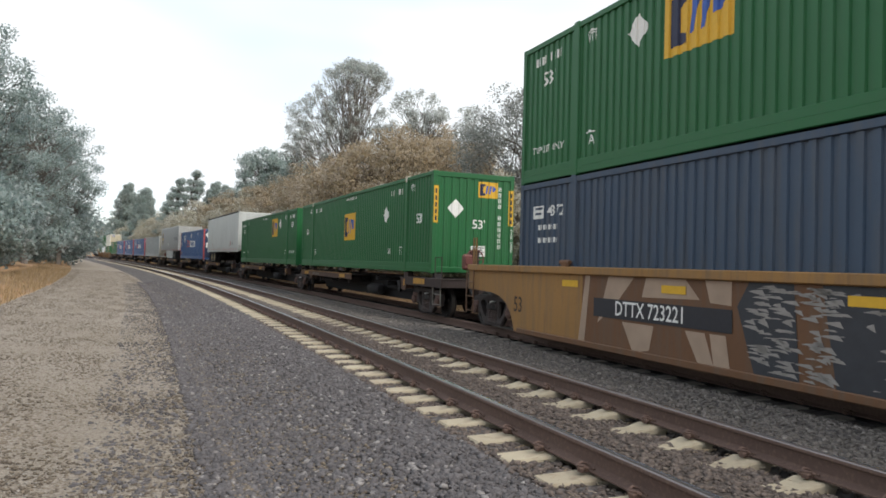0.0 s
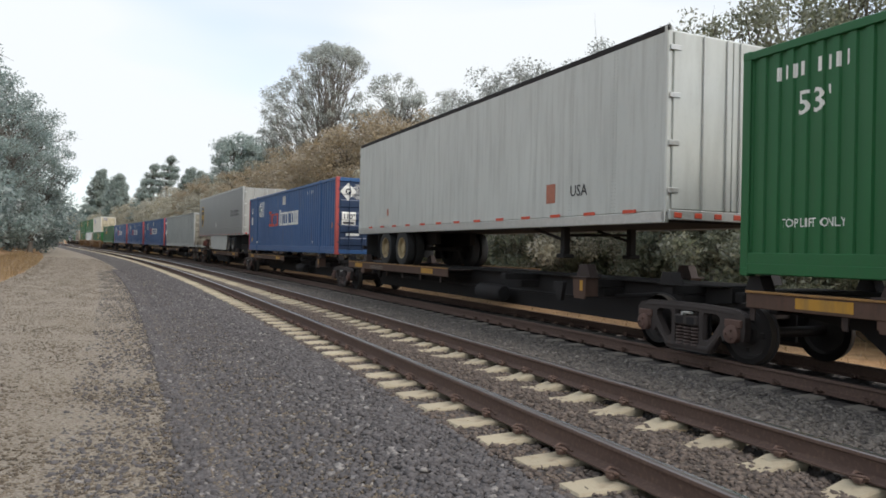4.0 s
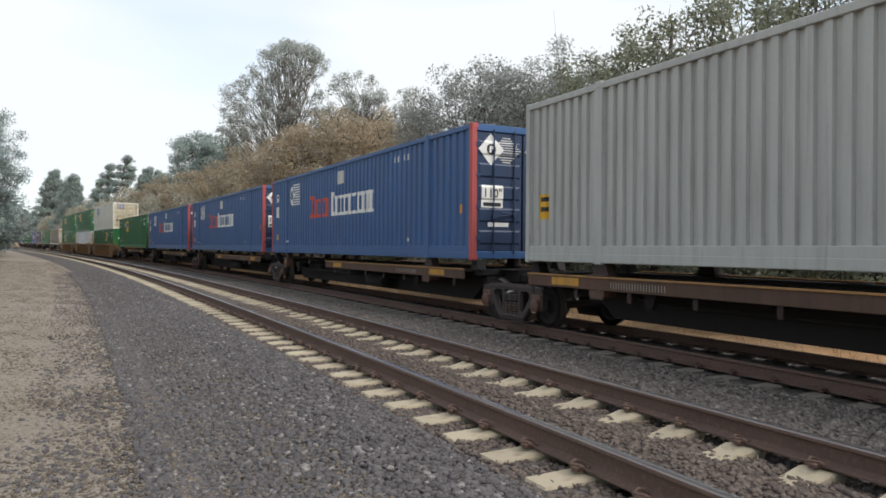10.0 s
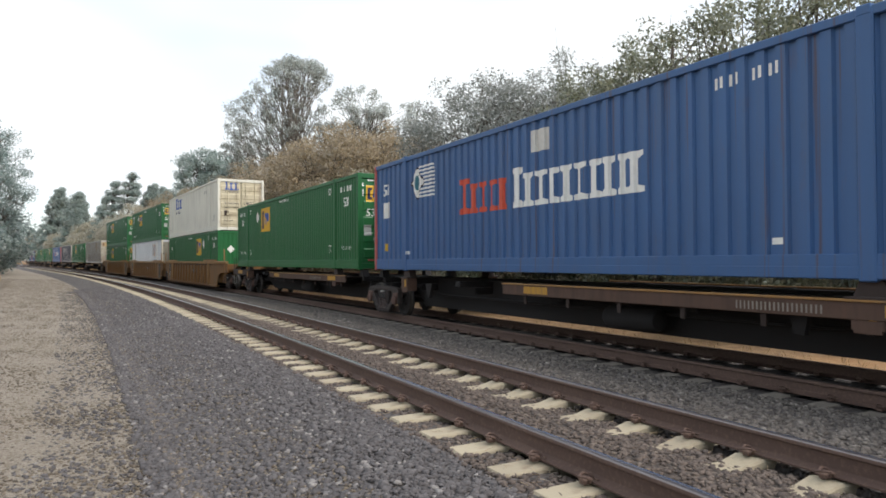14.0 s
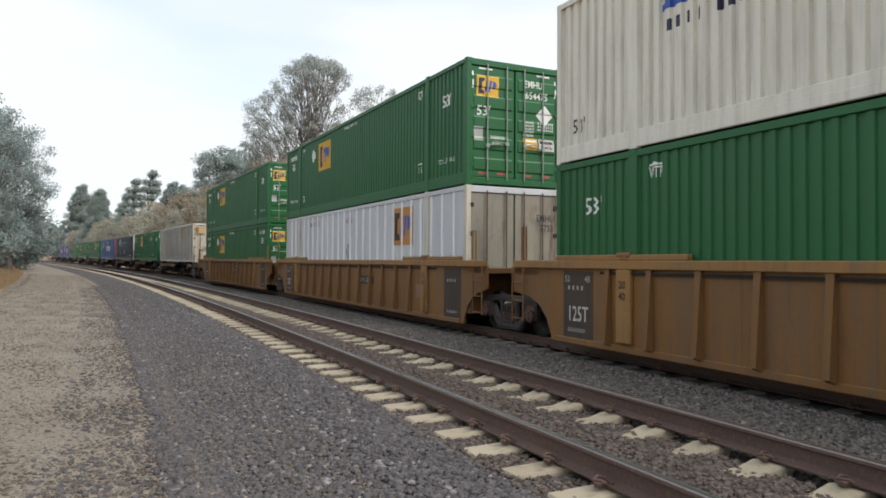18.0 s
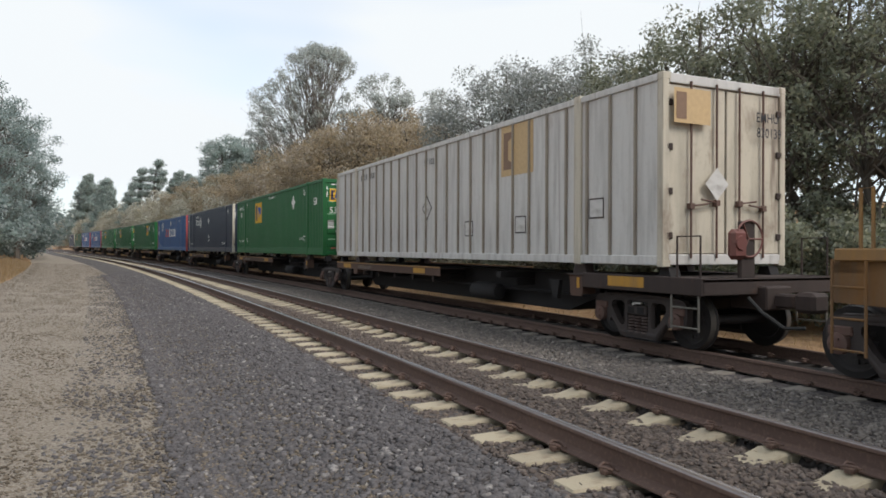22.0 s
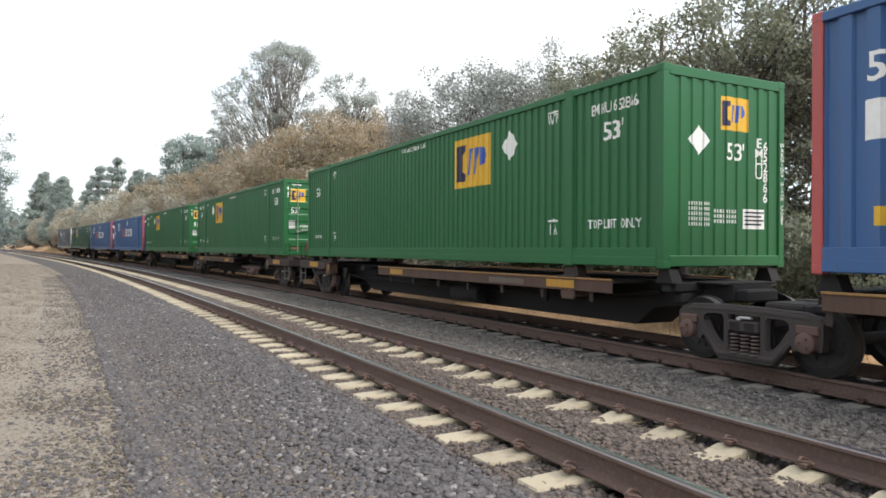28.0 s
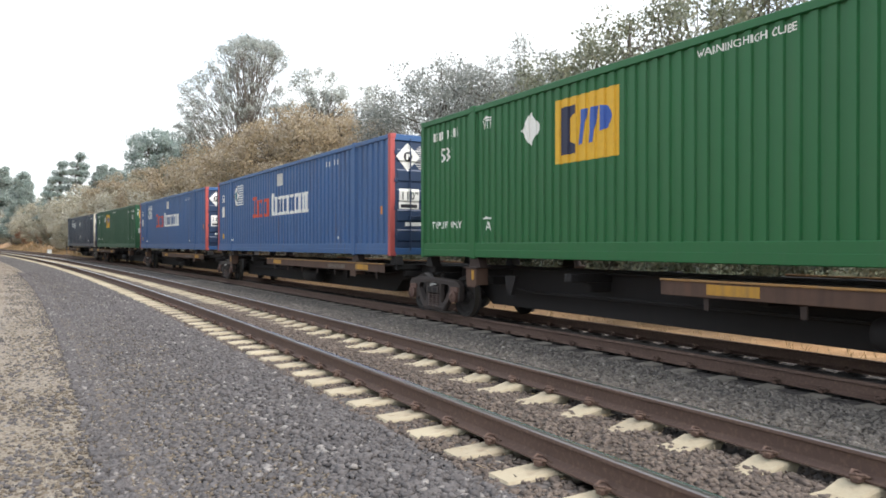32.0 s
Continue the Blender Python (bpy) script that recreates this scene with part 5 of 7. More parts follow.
            part("side_skirt", pl, trailer_white, t)
    return t


def white_trailer():
    t = trailer("dirty white box trailer with riveted flanks riding on a spine car", trailer_white, 14.65, 0.94, 3.90, (10.75, 12.1), 3.3)
    for y, w, h in ((3.08, 0.30, 0.36), (11.9, 0.16, 0.20)):
        decal("label_patch", [rect(-w / 2, w / 2, -h / 2, h / 2)], faded_red, t, SIDE, -1.298, y, 1.56)
    lettering("name_mark", "USA", 0.28, mark_dark, t, SIDE, -1.298, 2.2, 1.56)
    decal("patch", [rect(-0.5, 0.5, -0.10, 0.10)], mark_pale, t, SIDE, -1.298, 12.2, 1.30)
    return t


def grey_trailer():
    t = trailer("matt grey box trailer with white side skirts and a brown-and-gold shield", trailer_grey, 16.1, 1.09, 4.02, (2.8, 4.12), 12.6, skirt=(5.2, 11.1))
    name_shapes("letter_shape", [0.29, 0.27, 0.25], 0.33, mark_dark, t, SIDE, -1.298, 3.18, 2.30)
    name_shapes("letter_shape", [0.24, 0.18, 0.22, 0.12, 0.25, 0.23, 0.18], 0.31, mark_dark, t, SIDE, -1.298, 1.84, 2.33)
    shield = [(-0.52, -0.30), (-0.30, -0.62), (0, -0.84), (0.30, -0.62), (0.52, -0.30), (0.52, 0.66), (0.25, 0.76), (0, 0.80), (-0.25, 0.76), (-0.52, 0.66)]
    decal("shield_rim", [shield], mark_yellow, t, SIDE, -1.298, 14.5, 2.60)
    decal("shield", [[(a * 0.90, b * 0.93) for a, b in shield]], mark_brown, t, SIDE, -1.302, 14.5, 2.60)
    for a in (-0.28, 0.0, 0.28):
        decal("shield_bar", [rect(a - 0.09, a + 0.09, -0.26, 0.16)], mark_yellow, t, SIDE, -1.306, 14.5, 2.60)
    decal("shield_band", [rect(-0.40, 0.40, 0.40, 0.48)], mark_yellow, t, SIDE, -1.306, 14.5, 2.60)
    decal("placard", [diamond(0.20)], mark_white, t, SIDE, -1.298, 8.75, 1.84)
    decal("placard_frame", [[(-0.2, 0), (0, -0.21), (0, -0.17), (-0.16, 0), (0, 0.17), (0, 0.21)], [(0.2, 0), (0, 0.21), (0, 0.17), (0.16, 0), (0, -0.17), (0, -0.21)]], mark_faded, t, SIDE, -1.298, 8.2, 1.86)
    lettering("size_mark", "53", 0.17, mark_dark, t, SIDE, -1.298, 15.7, 1.60)
    return t


# ---- train: cars ----
WHEEL_R = 0.42


def rail_truck():
    """A three-piece truck: cast side frames with windows, coil springs, bolster, bearing caps, two wheelsets."""
    k = thing("rail_truck", "grimy cast steel three-piece rail truck with coil springs", "rail truck", "trucks under the train")
    right = [(1.0, 0.73), (1.08, 0.65), (1.08, 0.46), (1.06, 0.33), (1.01, 0.33), (1.01, 0.52), (0.77, 0.52), (0.77, 0.31), (0.70, 0.30), (0.66, 0.37), (0.40, 0.085)]
    outer = [(-0.86, 0.755), (-0.3, 0.775), (0.3, 0.775), (0.86, 0.755)] + right + [(-y, z) for y, z in right[::-1]]
    window = [(0.31, 0.60), (0.35, 0.66), (0.57, 0.66), (0.64, 0.62), (0.645, 0.55), (0.50, 0.35), (0.40, 0.26), (0.33, 0.27), (0.31, 0.33)]
    holes = [window, [(-y, z) for y, z in window[::-1]], [(-0.245, 0.15), (0.245, 0.15), (0.245, 0.67), (-0.245, 0.67)]]
    for sx in (-1, 1):
        x = sx * 1.0
        cast = cutout(outer, holes, x - 0.055, x + 0.055)
        cast.tube([(x, -1.03, 0.66), (x, -0.86, 0.705), (x, -0.3, 0.725), (x, 0.3, 0.725), (x, 0.86, 0.705), (x, 1.03, 0.66)], [0.045, 0.065, 0.065, 0.065, 0.065, 0.045], 10)
        cast.tube([(x, -0.70, 0.40), (x, -0.63, 0.40), (x, -0.42, 0.145), (x, 0.42, 0.145), (x, 0.63, 0.40), (x, 0.70, 0.40)], [0.045, 0.06, 0.07, 0.07, 0.06, 0.045], 10)
        for y in (-0.28, 0.28):
            cast.tube([(x, y, 0.70), (x, y, 0.16)], 0.06, 8)
        fr = part("side_frame", cast, truck_steel, k, smooth=True)
        part("bolster_end", MB().box(x - 0.09, x + 0.09, -0.235, 0.235, 0.45, 0.60, 0.02), truck_steel, fr)
        # flat black plates paint the shade of two hollows in the bolster end
        for y in (-0.11, 0.11):
            part("bolster_pocket", MB().box(*sorted((x + sx * 0.088, x + sx * 0.093)), y - 0.075, y + 0.075, 0.475, 0.575), black_steel, fr)
        for y in (-0.16, -0.005, 0.15):
            c = MB()
            for i in range(6):
                c.lathe([(0.160 + i * 0.047, 0.046), (0.176 + i * 0.047, 0.066), (0.192 + i * 0.047, 0.046)], "z", 10, (x + sx * 0.035, y, 0))
            part("spring", c, spring_steel, fr, smooth=True)
        for y in (-0.89, 0.89):
            b = MB().lathe([(sx * 1.03, 0.125), (sx * 1.12, 0.125), (sx * 1.14, 0.10), (sx * 1.14, 0.0)], "x", 14, (0, y, WHEEL_R))
            for q in range(3):
                a = q * 2.094
                b.tube([(sx * 1.13, y + 0.06 * math.cos(a), WHEEL_R + 0.06 * math.sin(a)), (sx * 1.165, y + 0.06 * math.cos(a), WHEEL_R + 0.06 * math.sin(a))], 0.016, 6)
            part("bearing_cap", b, rusted_gear, fr, smooth=True)
            part("bearing_adapter", MB().box(x - 0.10, x + 0.085, y - 0.15, y + 0.15, WHEEL_R + 0.09, WHEEL_R + 0.20, 0.015) if sx > 0 else MB().box(x - 0.085, x + 0.10, y - 0.15, y + 0.15, WHEEL_R + 0.09, WHEEL_R + 0.20, 0.015), rusted_gear, fr)
    for sx in (-1, 1):
        # added black plate behind the springs, in place of the dark inside
        part("spring_plank", MB().box(*sorted((sx * 0.84, sx * 0.90)), -0.30, 0.30, 0.16, 0.70, 0.01), black_steel, k)
        # small pale plates at the top of the spring nest
        part("wear_plate", MB().box(*sorted((sx * 1.04, sx * 1.105)), -0.14, 0.04, 0.625, 0.655, 0.006).box(*sorted((sx * 1.05, sx * 1.10)), 0.02, 0.08, 0.60, 0.64, 0.006), galvanised, k)
    part("bolster", MB().box(-1.0, 1.0, -0.20, 0.20, 0.50, 0.70, 0.03).box(-0.3, 0.3, -0.3, 0.3, 0.70, 0.80, 0.03), truck_steel, k)
    for y in (-0.45, 0.45):
        part("brake_beam", MB().tube([(-0.8, y, 0.36), (0, y * 0.9, 0.42), (0.8, y, 0.36)], 0.035, 6), rusty_steel, k)
    return k


def wheelset_mesh():
    mb = MB()
    for sx in (-1, 1):
        x = sx * 0.7525
        mb.lathe([(x - sx * 0.07, 0.05), (x - sx * 0.06, 0.12), (x - sx * 0.03, 0.16), (x - sx * 0.02, 0.30), (x - sx * 0.065, 0.34), (x - sx * 0.065, 0.445), (x - sx * 0.045, 0.448), (x - sx * 0.03, 0.425)], "x", 32)
        mb.lathe([(x - sx * 0.03, 0.425), (x + sx * 0.065, 0.418)], "x", 32, m=1)
        mb.lathe([(x + sx * 0.065, 0.418), (x + sx * 0.065, 0.345), (x + sx * 0.01, 0.31), (x + sx * 0.015, 0.16), (x + sx * 0.07, 0.13), (x + sx * 0.08, 0.07)], "x", 32)
        for q in range(4):
            a = q * 1.571
            mb.box(x + sx * 0.02 - 0.012, x + sx * 0.02 + 0.012, 0.23 * math.cos(a) - 0.03, 0.23 * math.cos(a) + 0.03, 0.23 * math.sin(a) - 0.03, 0.23 * math.sin(a) + 0.03, 0.006)
    mb.tube([(-1.04, 0, 0), (1.04, 0, 0)], 0.075, 12)
    return mb.mesh("wheelset", [wheel_steel, tread_steel], True)


def ladder(parent, x, y0, y1, z0, z1, rungs, coat):
    mb = MB().tube([(x, y0, z0), (x, y0, z1)], 0.018, 6).tube([(x, y1, z0), (x, y1, z1)], 0.018, 6)
    for i in range(rungs):
        z = z0 + (z1 - z0) * (i + 0.15) / rungs
        mb.tube([(x, y0, z), (x, y1, z)], 0.014, 6)
    part("ladder", mb, coat, parent)


def spine_car(deck, first, last, gap_lead, gap_tail, label):
    """One platform of a spine car: box spine with a deep belly, outriggers, container pedestals, a side deck on (deck) metres, and at a car's end a sill with ladders, coupler and hand brake."""
    c = thing("spine_car", label, "rail car", "platforms of the spine cars")
    ya, yb = -gap_lead, LEN + gap_tail
    q0, q1 = (2.7, 3.6) if first else (1.05, 1.45)
    q2, q3 = (2.7, 3.6) if last else (1.05, 1.45)
    sp = cutout([(ya + 0.35, 0.86), (ya + 0.35, 1.08), (yb - 0.35, 1.08), (yb - 0.35, 0.86), (LEN - q2, 0.66), (LEN - q3, 0.36), (q1, 0.36), (q0, 0.66)], [], -0.40, 0.40)
    part("spine", sp, black_steel, c)
    part("spine_flange", MB().box(-0.56, 0.56, ya + 0.4, yb - 0.4, 1.08, 1.11, 0.008), black_steel, c)
    for y in (0.15, 2.09, 4.9, 8.1, 11.3, LEN - 2.09, LEN - 0.15):
        reach = 1.25 if 1 < y < LEN - 1 else 1.08
        o = MB().box(-reach, reach, y - 0.09, y + 0.09, 0.97, 1.10, 0.012).box(-0.85, 0.85, y - 0.08, y + 0.08, 0.80, 0.95, 0.02)
        part("outrigger", o, black_steel, c)
    for y in (2.09, LEN - 2.09):
        for sx in (-1, 1):
            p = cutout([(y - 0.20, 1.14), (y + 0.20, 1.14), (y + 0.11, 1.36), (y - 0.11, 1.36)], [], sx * 1.06, sx * 1.24)
            p.box(*sorted((sx * 1.345, sx * 1.02)), y - 0.24, y + 0.24, 1.115, 1.145, 0.006)
            pd = part("pedestal", p, rusty_steel, c)
            b = cutout([(y - 0.20, 1.115), (y + 0.20, 1.115), (y + 0.15, 0.76), (y - 0.15, 0.76)], [], sx * 1.29, sx * 1.315)
            for e in (-1, 1):
                b.box(*sorted((sx * 1.31, sx * 1.05)), y + e * 0.17 - 0.012, y + e * 0.17 + 0.012, 0.80, 1.115)
            part("pedestal_bracket", b, deck_rust, pd)
            part("reflector", MB().box(*sorted((sx * 1.315, sx * 1.321)), y - 0.10, y - 0.02, 0.90, 1.08), yellow_paint, pd)
    for y in (0.12, LEN - 0.12):
        for x in (-1.05, 1.05):
            part("end_pedestal", cutout([(y - 0.16, 1.10), (y + 0.16, 1.10), (y + 0.08, 1.298), (y - 0.08, 1.298)], [], x - 0.10, x + 0.10), black_steel, c)
    d0, d1 = deck
    for sx in (-1, 1):
        dk = part("side_deck", MB().box(*sorted((sx * 1.30, sx * 0.62)), d0, d1, 1.055, 1.085, 0.006), rusty_steel, c)
        part("deck_edge", MB().box(*sorted((sx * 1.325, sx * 1.295)), d0, d1, 0.90, 1.11, 0.008).box(*sorted((sx * 1.345, sx * 1.295)), d0, d1, 1.09, 1.12, 0.006, 1), [deck_rust, chord_paint], dk)
        y = d0 + 0.55
        while y < d1:
            part("deck_bracket", cutout([(y - 0.05, 0.98), (y + 0.05, 0.98), (y + 0.035, 0.74), (y - 0.035, 0.74)], [], sx * 1.25, sx * 1.27), rusty_steel, dk)
            y += 1.3
        for y in (d0 + 0.9, d1 - 1.5):
            part("yellow_panel", MB().box(*sorted((sx * 1.330, sx * 1.322)), y, y + 0.75, 0.94, 1.07), yellow_paint, dk)
        y = d0 + 2.4 if d0 < 4 else d1 - 3.4
        decal("car_number", bars(10, 1.2, 0.10, 0.4), deck_print, dk, SIDE if sx < 0 else SIDE @ Matrix.Rotation(math.pi, 4, "Y"), sx * 1.329, y + 0.5, 0.94)
    for y0, flip in ((2.9, 1), (LEN - 2.9, -1)):
        part("brace", cutout([(y0, 1.0), (y0 + flip * 0.34, 1.0), (y0 + flip * 0.20, 0.66), (y0 + flip * 0.08, 0.66)], [], -1.10, -1.02), black_steel, c)
    part("brake_pipe", MB().tube([(-0.52, 0.8, 0.92), (-0.6, 3.0, 0.72), (-0.62, LEN - 3, 0.70), (-0.52, LEN - 0.6, 0.92)], 0.03, 6), black_steel, c)
    part("air_tank", MB().lathe([(5.6, 0.0), (5.62, 0.15), (5.7, 0.19), (6.7, 0.19), (6.78, 0.15), (6.8, 0.0)], "y", 14, (-0.80, 0, 0.62)), black_steel, c, smooth=True)
    for here, y, way in ((first, 0.0, -1), (last, LEN, 1)):
        if not here:
            part("articulation", MB().box(-0.34, 0.34, *sorted((y + way * 0.1, y + way * 0.62)), 0.84, 1.02, 0.03), black_steel, c)
            continue
        e = part("end_sill", MB().box(-1.32, 1.32, *sorted((y + way * 0.55, y + way * 0.80)), 0.92, 1.16, 0.015).box(-1.32, 1.32, *sorted((y - way * 1.9, y + way * 0.8)), 1.10, 1.16, 0.01), rusty_steel, c)
        for sx in (-1, 1):
            part("end_channel", MB().box(*sorted((sx * 1.34, sx * 1.28)), *sorted((y - way * 1.9, y + way * 0.8)), 0.92, 1.17, 0.012), rusty_steel, e)
            part("yellow_panel", MB().box(*sorted((sx * 1.345, sx * 1.338)), *sorted((y - way * 1.2, y - way * 0.35)), 0.98, 1.14), yellow_paint, e)
            ladder(c, sx * 1.31, y + way * 0.72, y + way * 0.20, 0.42, 0.98, 2, rim_paint)
            part("grab_iron", MB().tube([(sx * 1.30, y + way * 0.74, 1.14), (sx * 1.30, y + way * 0.74, 1.75), (sx * 1.30, y + way * 0.30, 1.75), (sx * 1.30, y + way * 0.30, 1.14)], 0.016, 6), rusty_steel, c)
        part("draft_sill", MB().box(-0.26, 0.26, *sorted((y + way * 0.3, y + way * 0.95)), 0.70, 1.04, 0.02), rusty_steel, c)
        part("coupler", MB().box(-0.09, 0.09, *sorted((y + way * 0.9, y + way * 1.35)), 0.74, 0.94, 0.03).box(-0.17, 0.17, *sorted((y + way * 1.3, y + way * 1.62)), 0.70, 0.98, 0.05), rusty_steel, c)
        part("air_hose", MB().tube([(-0.45, y + way * 0.8, 0.88), (-0.48, y + way * 1.05, 0.70), (-0.40, y + way * 1.35, 0.50), (-0.3, y + way * 1.6, 0.52)], 0.026, 6), rubber, c)
        if way < 0:
            hb = MB().lathe([(y - 0.675, 0.262), (y - 0.660, 0.285), (y - 0.645, 0.262), (y - 0.660, 0.245), (y - 0.675, 0.262)], "y", 24, (-0.27, 0, 1.72))
            st = part("brake_stand", MB().box(-0.42, -0.12, y - 0.64, y - 0.56, 1.14, 1.98, 0.02), rusty_steel, c)
            bw = part("brake_wheel", hb, brake_red, st, smooth=True)
            part("brake_housing", MB().box(-0.64, -0.32, y - 0.70, y - 0.55, 1.42, 1.86, 0.06).lathe([(y - 0.72, 0.0), (y - 0.72, 0.10), (y - 0.66, 0.13)], "y", 14, (-0.48, 0, 1.66)), brake_red, st)
            for q in range(3):
                a = q * 2.094
                part("spoke", MB().tube([(-0.27, y - 0.64, 1.72), (-0.27 + 0.26 * math.cos(a), y - 0.66, 1.72 + 0.26 * math.sin(a))], 0.014, 6), brake_red, bw)
    return c


def brake_rigging(car):
    """A rusty brake beam with cylinder and lever hung beside the spine."""
    r = part("brake_beam", MB().box(-1.02, -0.92, 4.3, 7.2, 0.66, 0.78, 0.02), rusted_gear, car)
    part("brake_cylinder", MB().lathe([(5.0, 0.0), (5.0, 0.13), (5.06, 0.15), (5.6, 0.15), (5.66, 0.10), (6.3, 0.05), (6.3, 0.0)], "y", 14, (-0.96, 0, 0.54)), rusted_gear, r, smooth=True)
    part("brake_lever", MB().box(-1.04, -0.98, 6.2, 6.34, 0.36, 0.80, 0.015).box(-1.04, -0.98, 4.6, 4.72, 0.40, 0.80, 0.015), rusted_gear, r)
    part("brake_rod", MB().tube([(-1.0, 4.66, 0.44), (-1.0, 5.1, 0.50)], 0.025, 6).tube([(-1.0, 6.27, 0.44), (-1.0, 7.6, 0.60)], 0.025, 6), rusted_gear, r)


def well_car(label, coat, ribbed, first, last, art=False, panel=False):
    """A well car: deep side sills with posts between chords, arched ends over the trucks, end platforms, ladders, corner guides."""
    c = thing("well_car", label, "rail car", "well cars")
    ya, yb = -1.05 - 1.45 * first, LEN + 1.4 + 1.1 * last
    xo = 1.40
    for sx in (-1, 1):
        side = [(ya, 0.98), (ya, 1.46), (yb, 1.46), (yb, 0.98), (LEN + 1.20, 0.95), (LEN + 0.80, 0.89), (LEN + 0.48, 0.76), (LEN + 0.25, 0.56), (LEN + 0.12, 0.34), (LEN + 0.06, 0.17), (0.0, 0.17), (-0.05, 0.34), (-0.18, 0.56), (-0.40, 0.76), (-0.66, 0.89), (-0.95, 0.95)]
        w = part("side_sill", cutout(side, [], sx * (xo - 0.09), sx * (xo - 0.05)), coat, c)
        part("top_chord", MB().box(*sorted((sx * (xo + 0.03), sx * (xo - 0.13))), ya + 0.1, yb - 0.1, 1.44, 1.58, 0.014), chord_paint, w)
        part("bottom_chord", MB().box(*sorted((sx * (xo - 0.02), sx * (xo - 0.22))), 0.15, LEN - 0.1, 0.15, 0.26, 0.014), coat, w)
        if ribbed:
            post = cutout([(-0.055, 1.45), (0.055, 1.45), (0.055, 0.22), (-0.055, 0.22)], [], sx * (xo - 0.055), sx * (xo + 0.010)).mesh("side_post", [coat])
            for v in post.vertices:
                if v.co.z < 0.5 and abs(v.co.x) > xo:
                    v.co.x += sx * 0.075
                    v.co.y *= 0.75
                    v.co.z += 0.06
            n = 14
            for i in range(n):
                y = 1.90 + i * (LEN - 3.5) / (n - 1)
                part("side_post", post, coat, w).matrix_basis = pose(0, y, 0)
            part("shelf_angle", MB().box(*sorted((sx * (xo - 0.01), sx * (xo - 0.06))), 1.4, LEN - 1.4, 1.36, 1.40), black_steel, w)
        for y in (LEN - 0.75,) if first and ribbed else (0.55, LEN - 0.75) if ribbed else ():
            part("end_panel", MB().box(*sorted((sx * (xo - 0.045), sx * (xo - 0.055))), y - 0.42, y + 0.42, 0.24, 1.40), sooty_ochre, w)
        for y in (1.99, LEN - 2.0):
            g = MB().box(*sorted((sx * (xo + 0.02), sx * (xo - 0.07))), y - 0.12, y + 0.12, 1.56, 1.70, 0.03).tube([(sx * (xo - 0.02), y - 0.16, 1.66), (sx * (xo - 0.02), y + 0.16, 1.66)], 0.045, 8)
            part("corner_guide", g, coat, w)
            if ribbed:
                part("guide_post", MB().box(*sorted((sx * (xo + 0.028), sx * (xo - 0.06))), y - 0.17, y + 0.17, 0.30, 1.45, 0.02), chord_paint, w)
                if sx < 0:
                    for words, z in (("20", 1.20), ("40", 1.02)):
                        lettering("size_mark", words, 0.17, mark_brown, w, SIDE, -xo - 0.031, y, z)
        for y, way in ((ya, -1), (yb, 1)):
            ladder(c, sx * (xo + 0.03), y - way * 0.08, y - way * 0.48, 0.42, 1.45, 3, coat)
            part("grab_iron", MB().tube([(sx * xo, y - way * 0.40, 1.45), (sx * xo, y - way * 0.40, 2.22), (sx * xo, y - way * 0.54, 2.22), (sx * xo, y - way * 0.54, 1.45)], 0.022, 6), chord_paint, c)
    for y in np.linspace(0.8, LEN - 0.8, 9):
        part("floor_beam", MB().box(-xo + 0.12, xo - 0.12, y - 0.12, y + 0.12, 0.20, 0.38, 0.01), black_steel, c)
    for y, way in ((ya, -1), (yb, 1)):
        part("end_platform", MB().box(-xo + 0.05, xo - 0.05, *sorted((y, y - way * (0.95 + (1.1 if (first if way < 0 else last) else 0)))), 1.30, 1.42, 0.012), coat, c)
        part("end_bulkhead", MB().box(-xo + 0.1, xo - 0.1, *sorted(((-0.22, -0.16) if way < 0 else (LEN + 0.16, LEN + 0.22))), 0.4, 1.42), coat, c)
        part("draft_sill", MB().box(-0.35, 0.35, *sorted((y + way * 0.05, -0.2 if way < 0 else LEN + 0.2)), 0.86, 1.30, 0.02), coat, c)
        end = first if way < 0 else last
        if end:
            part("coupler", MB().box(-0.09, 0.09, *sorted((y, y + way * 0.42)), 0.74, 0.94, 0.03).box(-0.17, 0.17, *sorted((y + way * 0.38, y + way * 0.66)), 0.70, 0.98, 0.05), rusty_steel, c)
            part("coupler_box", MB().box(-0.3, 0.3, *sorted((y - way * 0.3, y + way * 0.02)), 0.66, 1.02, 0.03), coat, c)
        else:
            part("articulation", MB().box(-0.3, 0.3, *sorted((y, y + way * 0.2)), 0.84, 1.06, 0.03), black_steel, c)
    if ribbed:
        for sx in (-1, 1):
            for y in (0.15, LEN - 3.35):
                part("guide_rail", MB().box(*sorted((sx * (xo + 0.01), sx * (xo - 0.10))), y, y + 3.2, 1.58, 1.67, 0.014), chord_paint, c)
        decal("number_panel", [rect(-0.62, 0.62, -0.12, 0.12)], mark_dark, c, SIDE, -xo + 0.042, 6.2, 0.98)
        if first:
            lettering("car_number", "DTT 721488", 0.19, mark_faded, c, SIDE, -xo + 0.038, 6.2, 0.98)
        else:
            decal("car_number", bars(9, 1.0, 0.14), mark_faded, c, SIDE, -xo + 0.038, 6.2, 0.91)
        decal("grey_patch", [rect(-0.22, 0.22, -0.17, 0.17)], mark_umber, c, SIDE, -xo + 0.042, 2.35, 0.80)
        small_sign(c, SIDE, -xo + 0.042, 1.45 + 0.45, 0.80, 0.16, 0.22, mark_faded, 2, mark_brown)
        if panel:
            lettering("size_mark", "53", 0.15, mark_faded, c, SIDE, -xo + 0.042, LEN - 0.45, 1.26)
            lettering("size_mark", "48", 0.15, mark_faded, c, SIDE, -xo + 0.042, LEN - 1.02, 1.26)
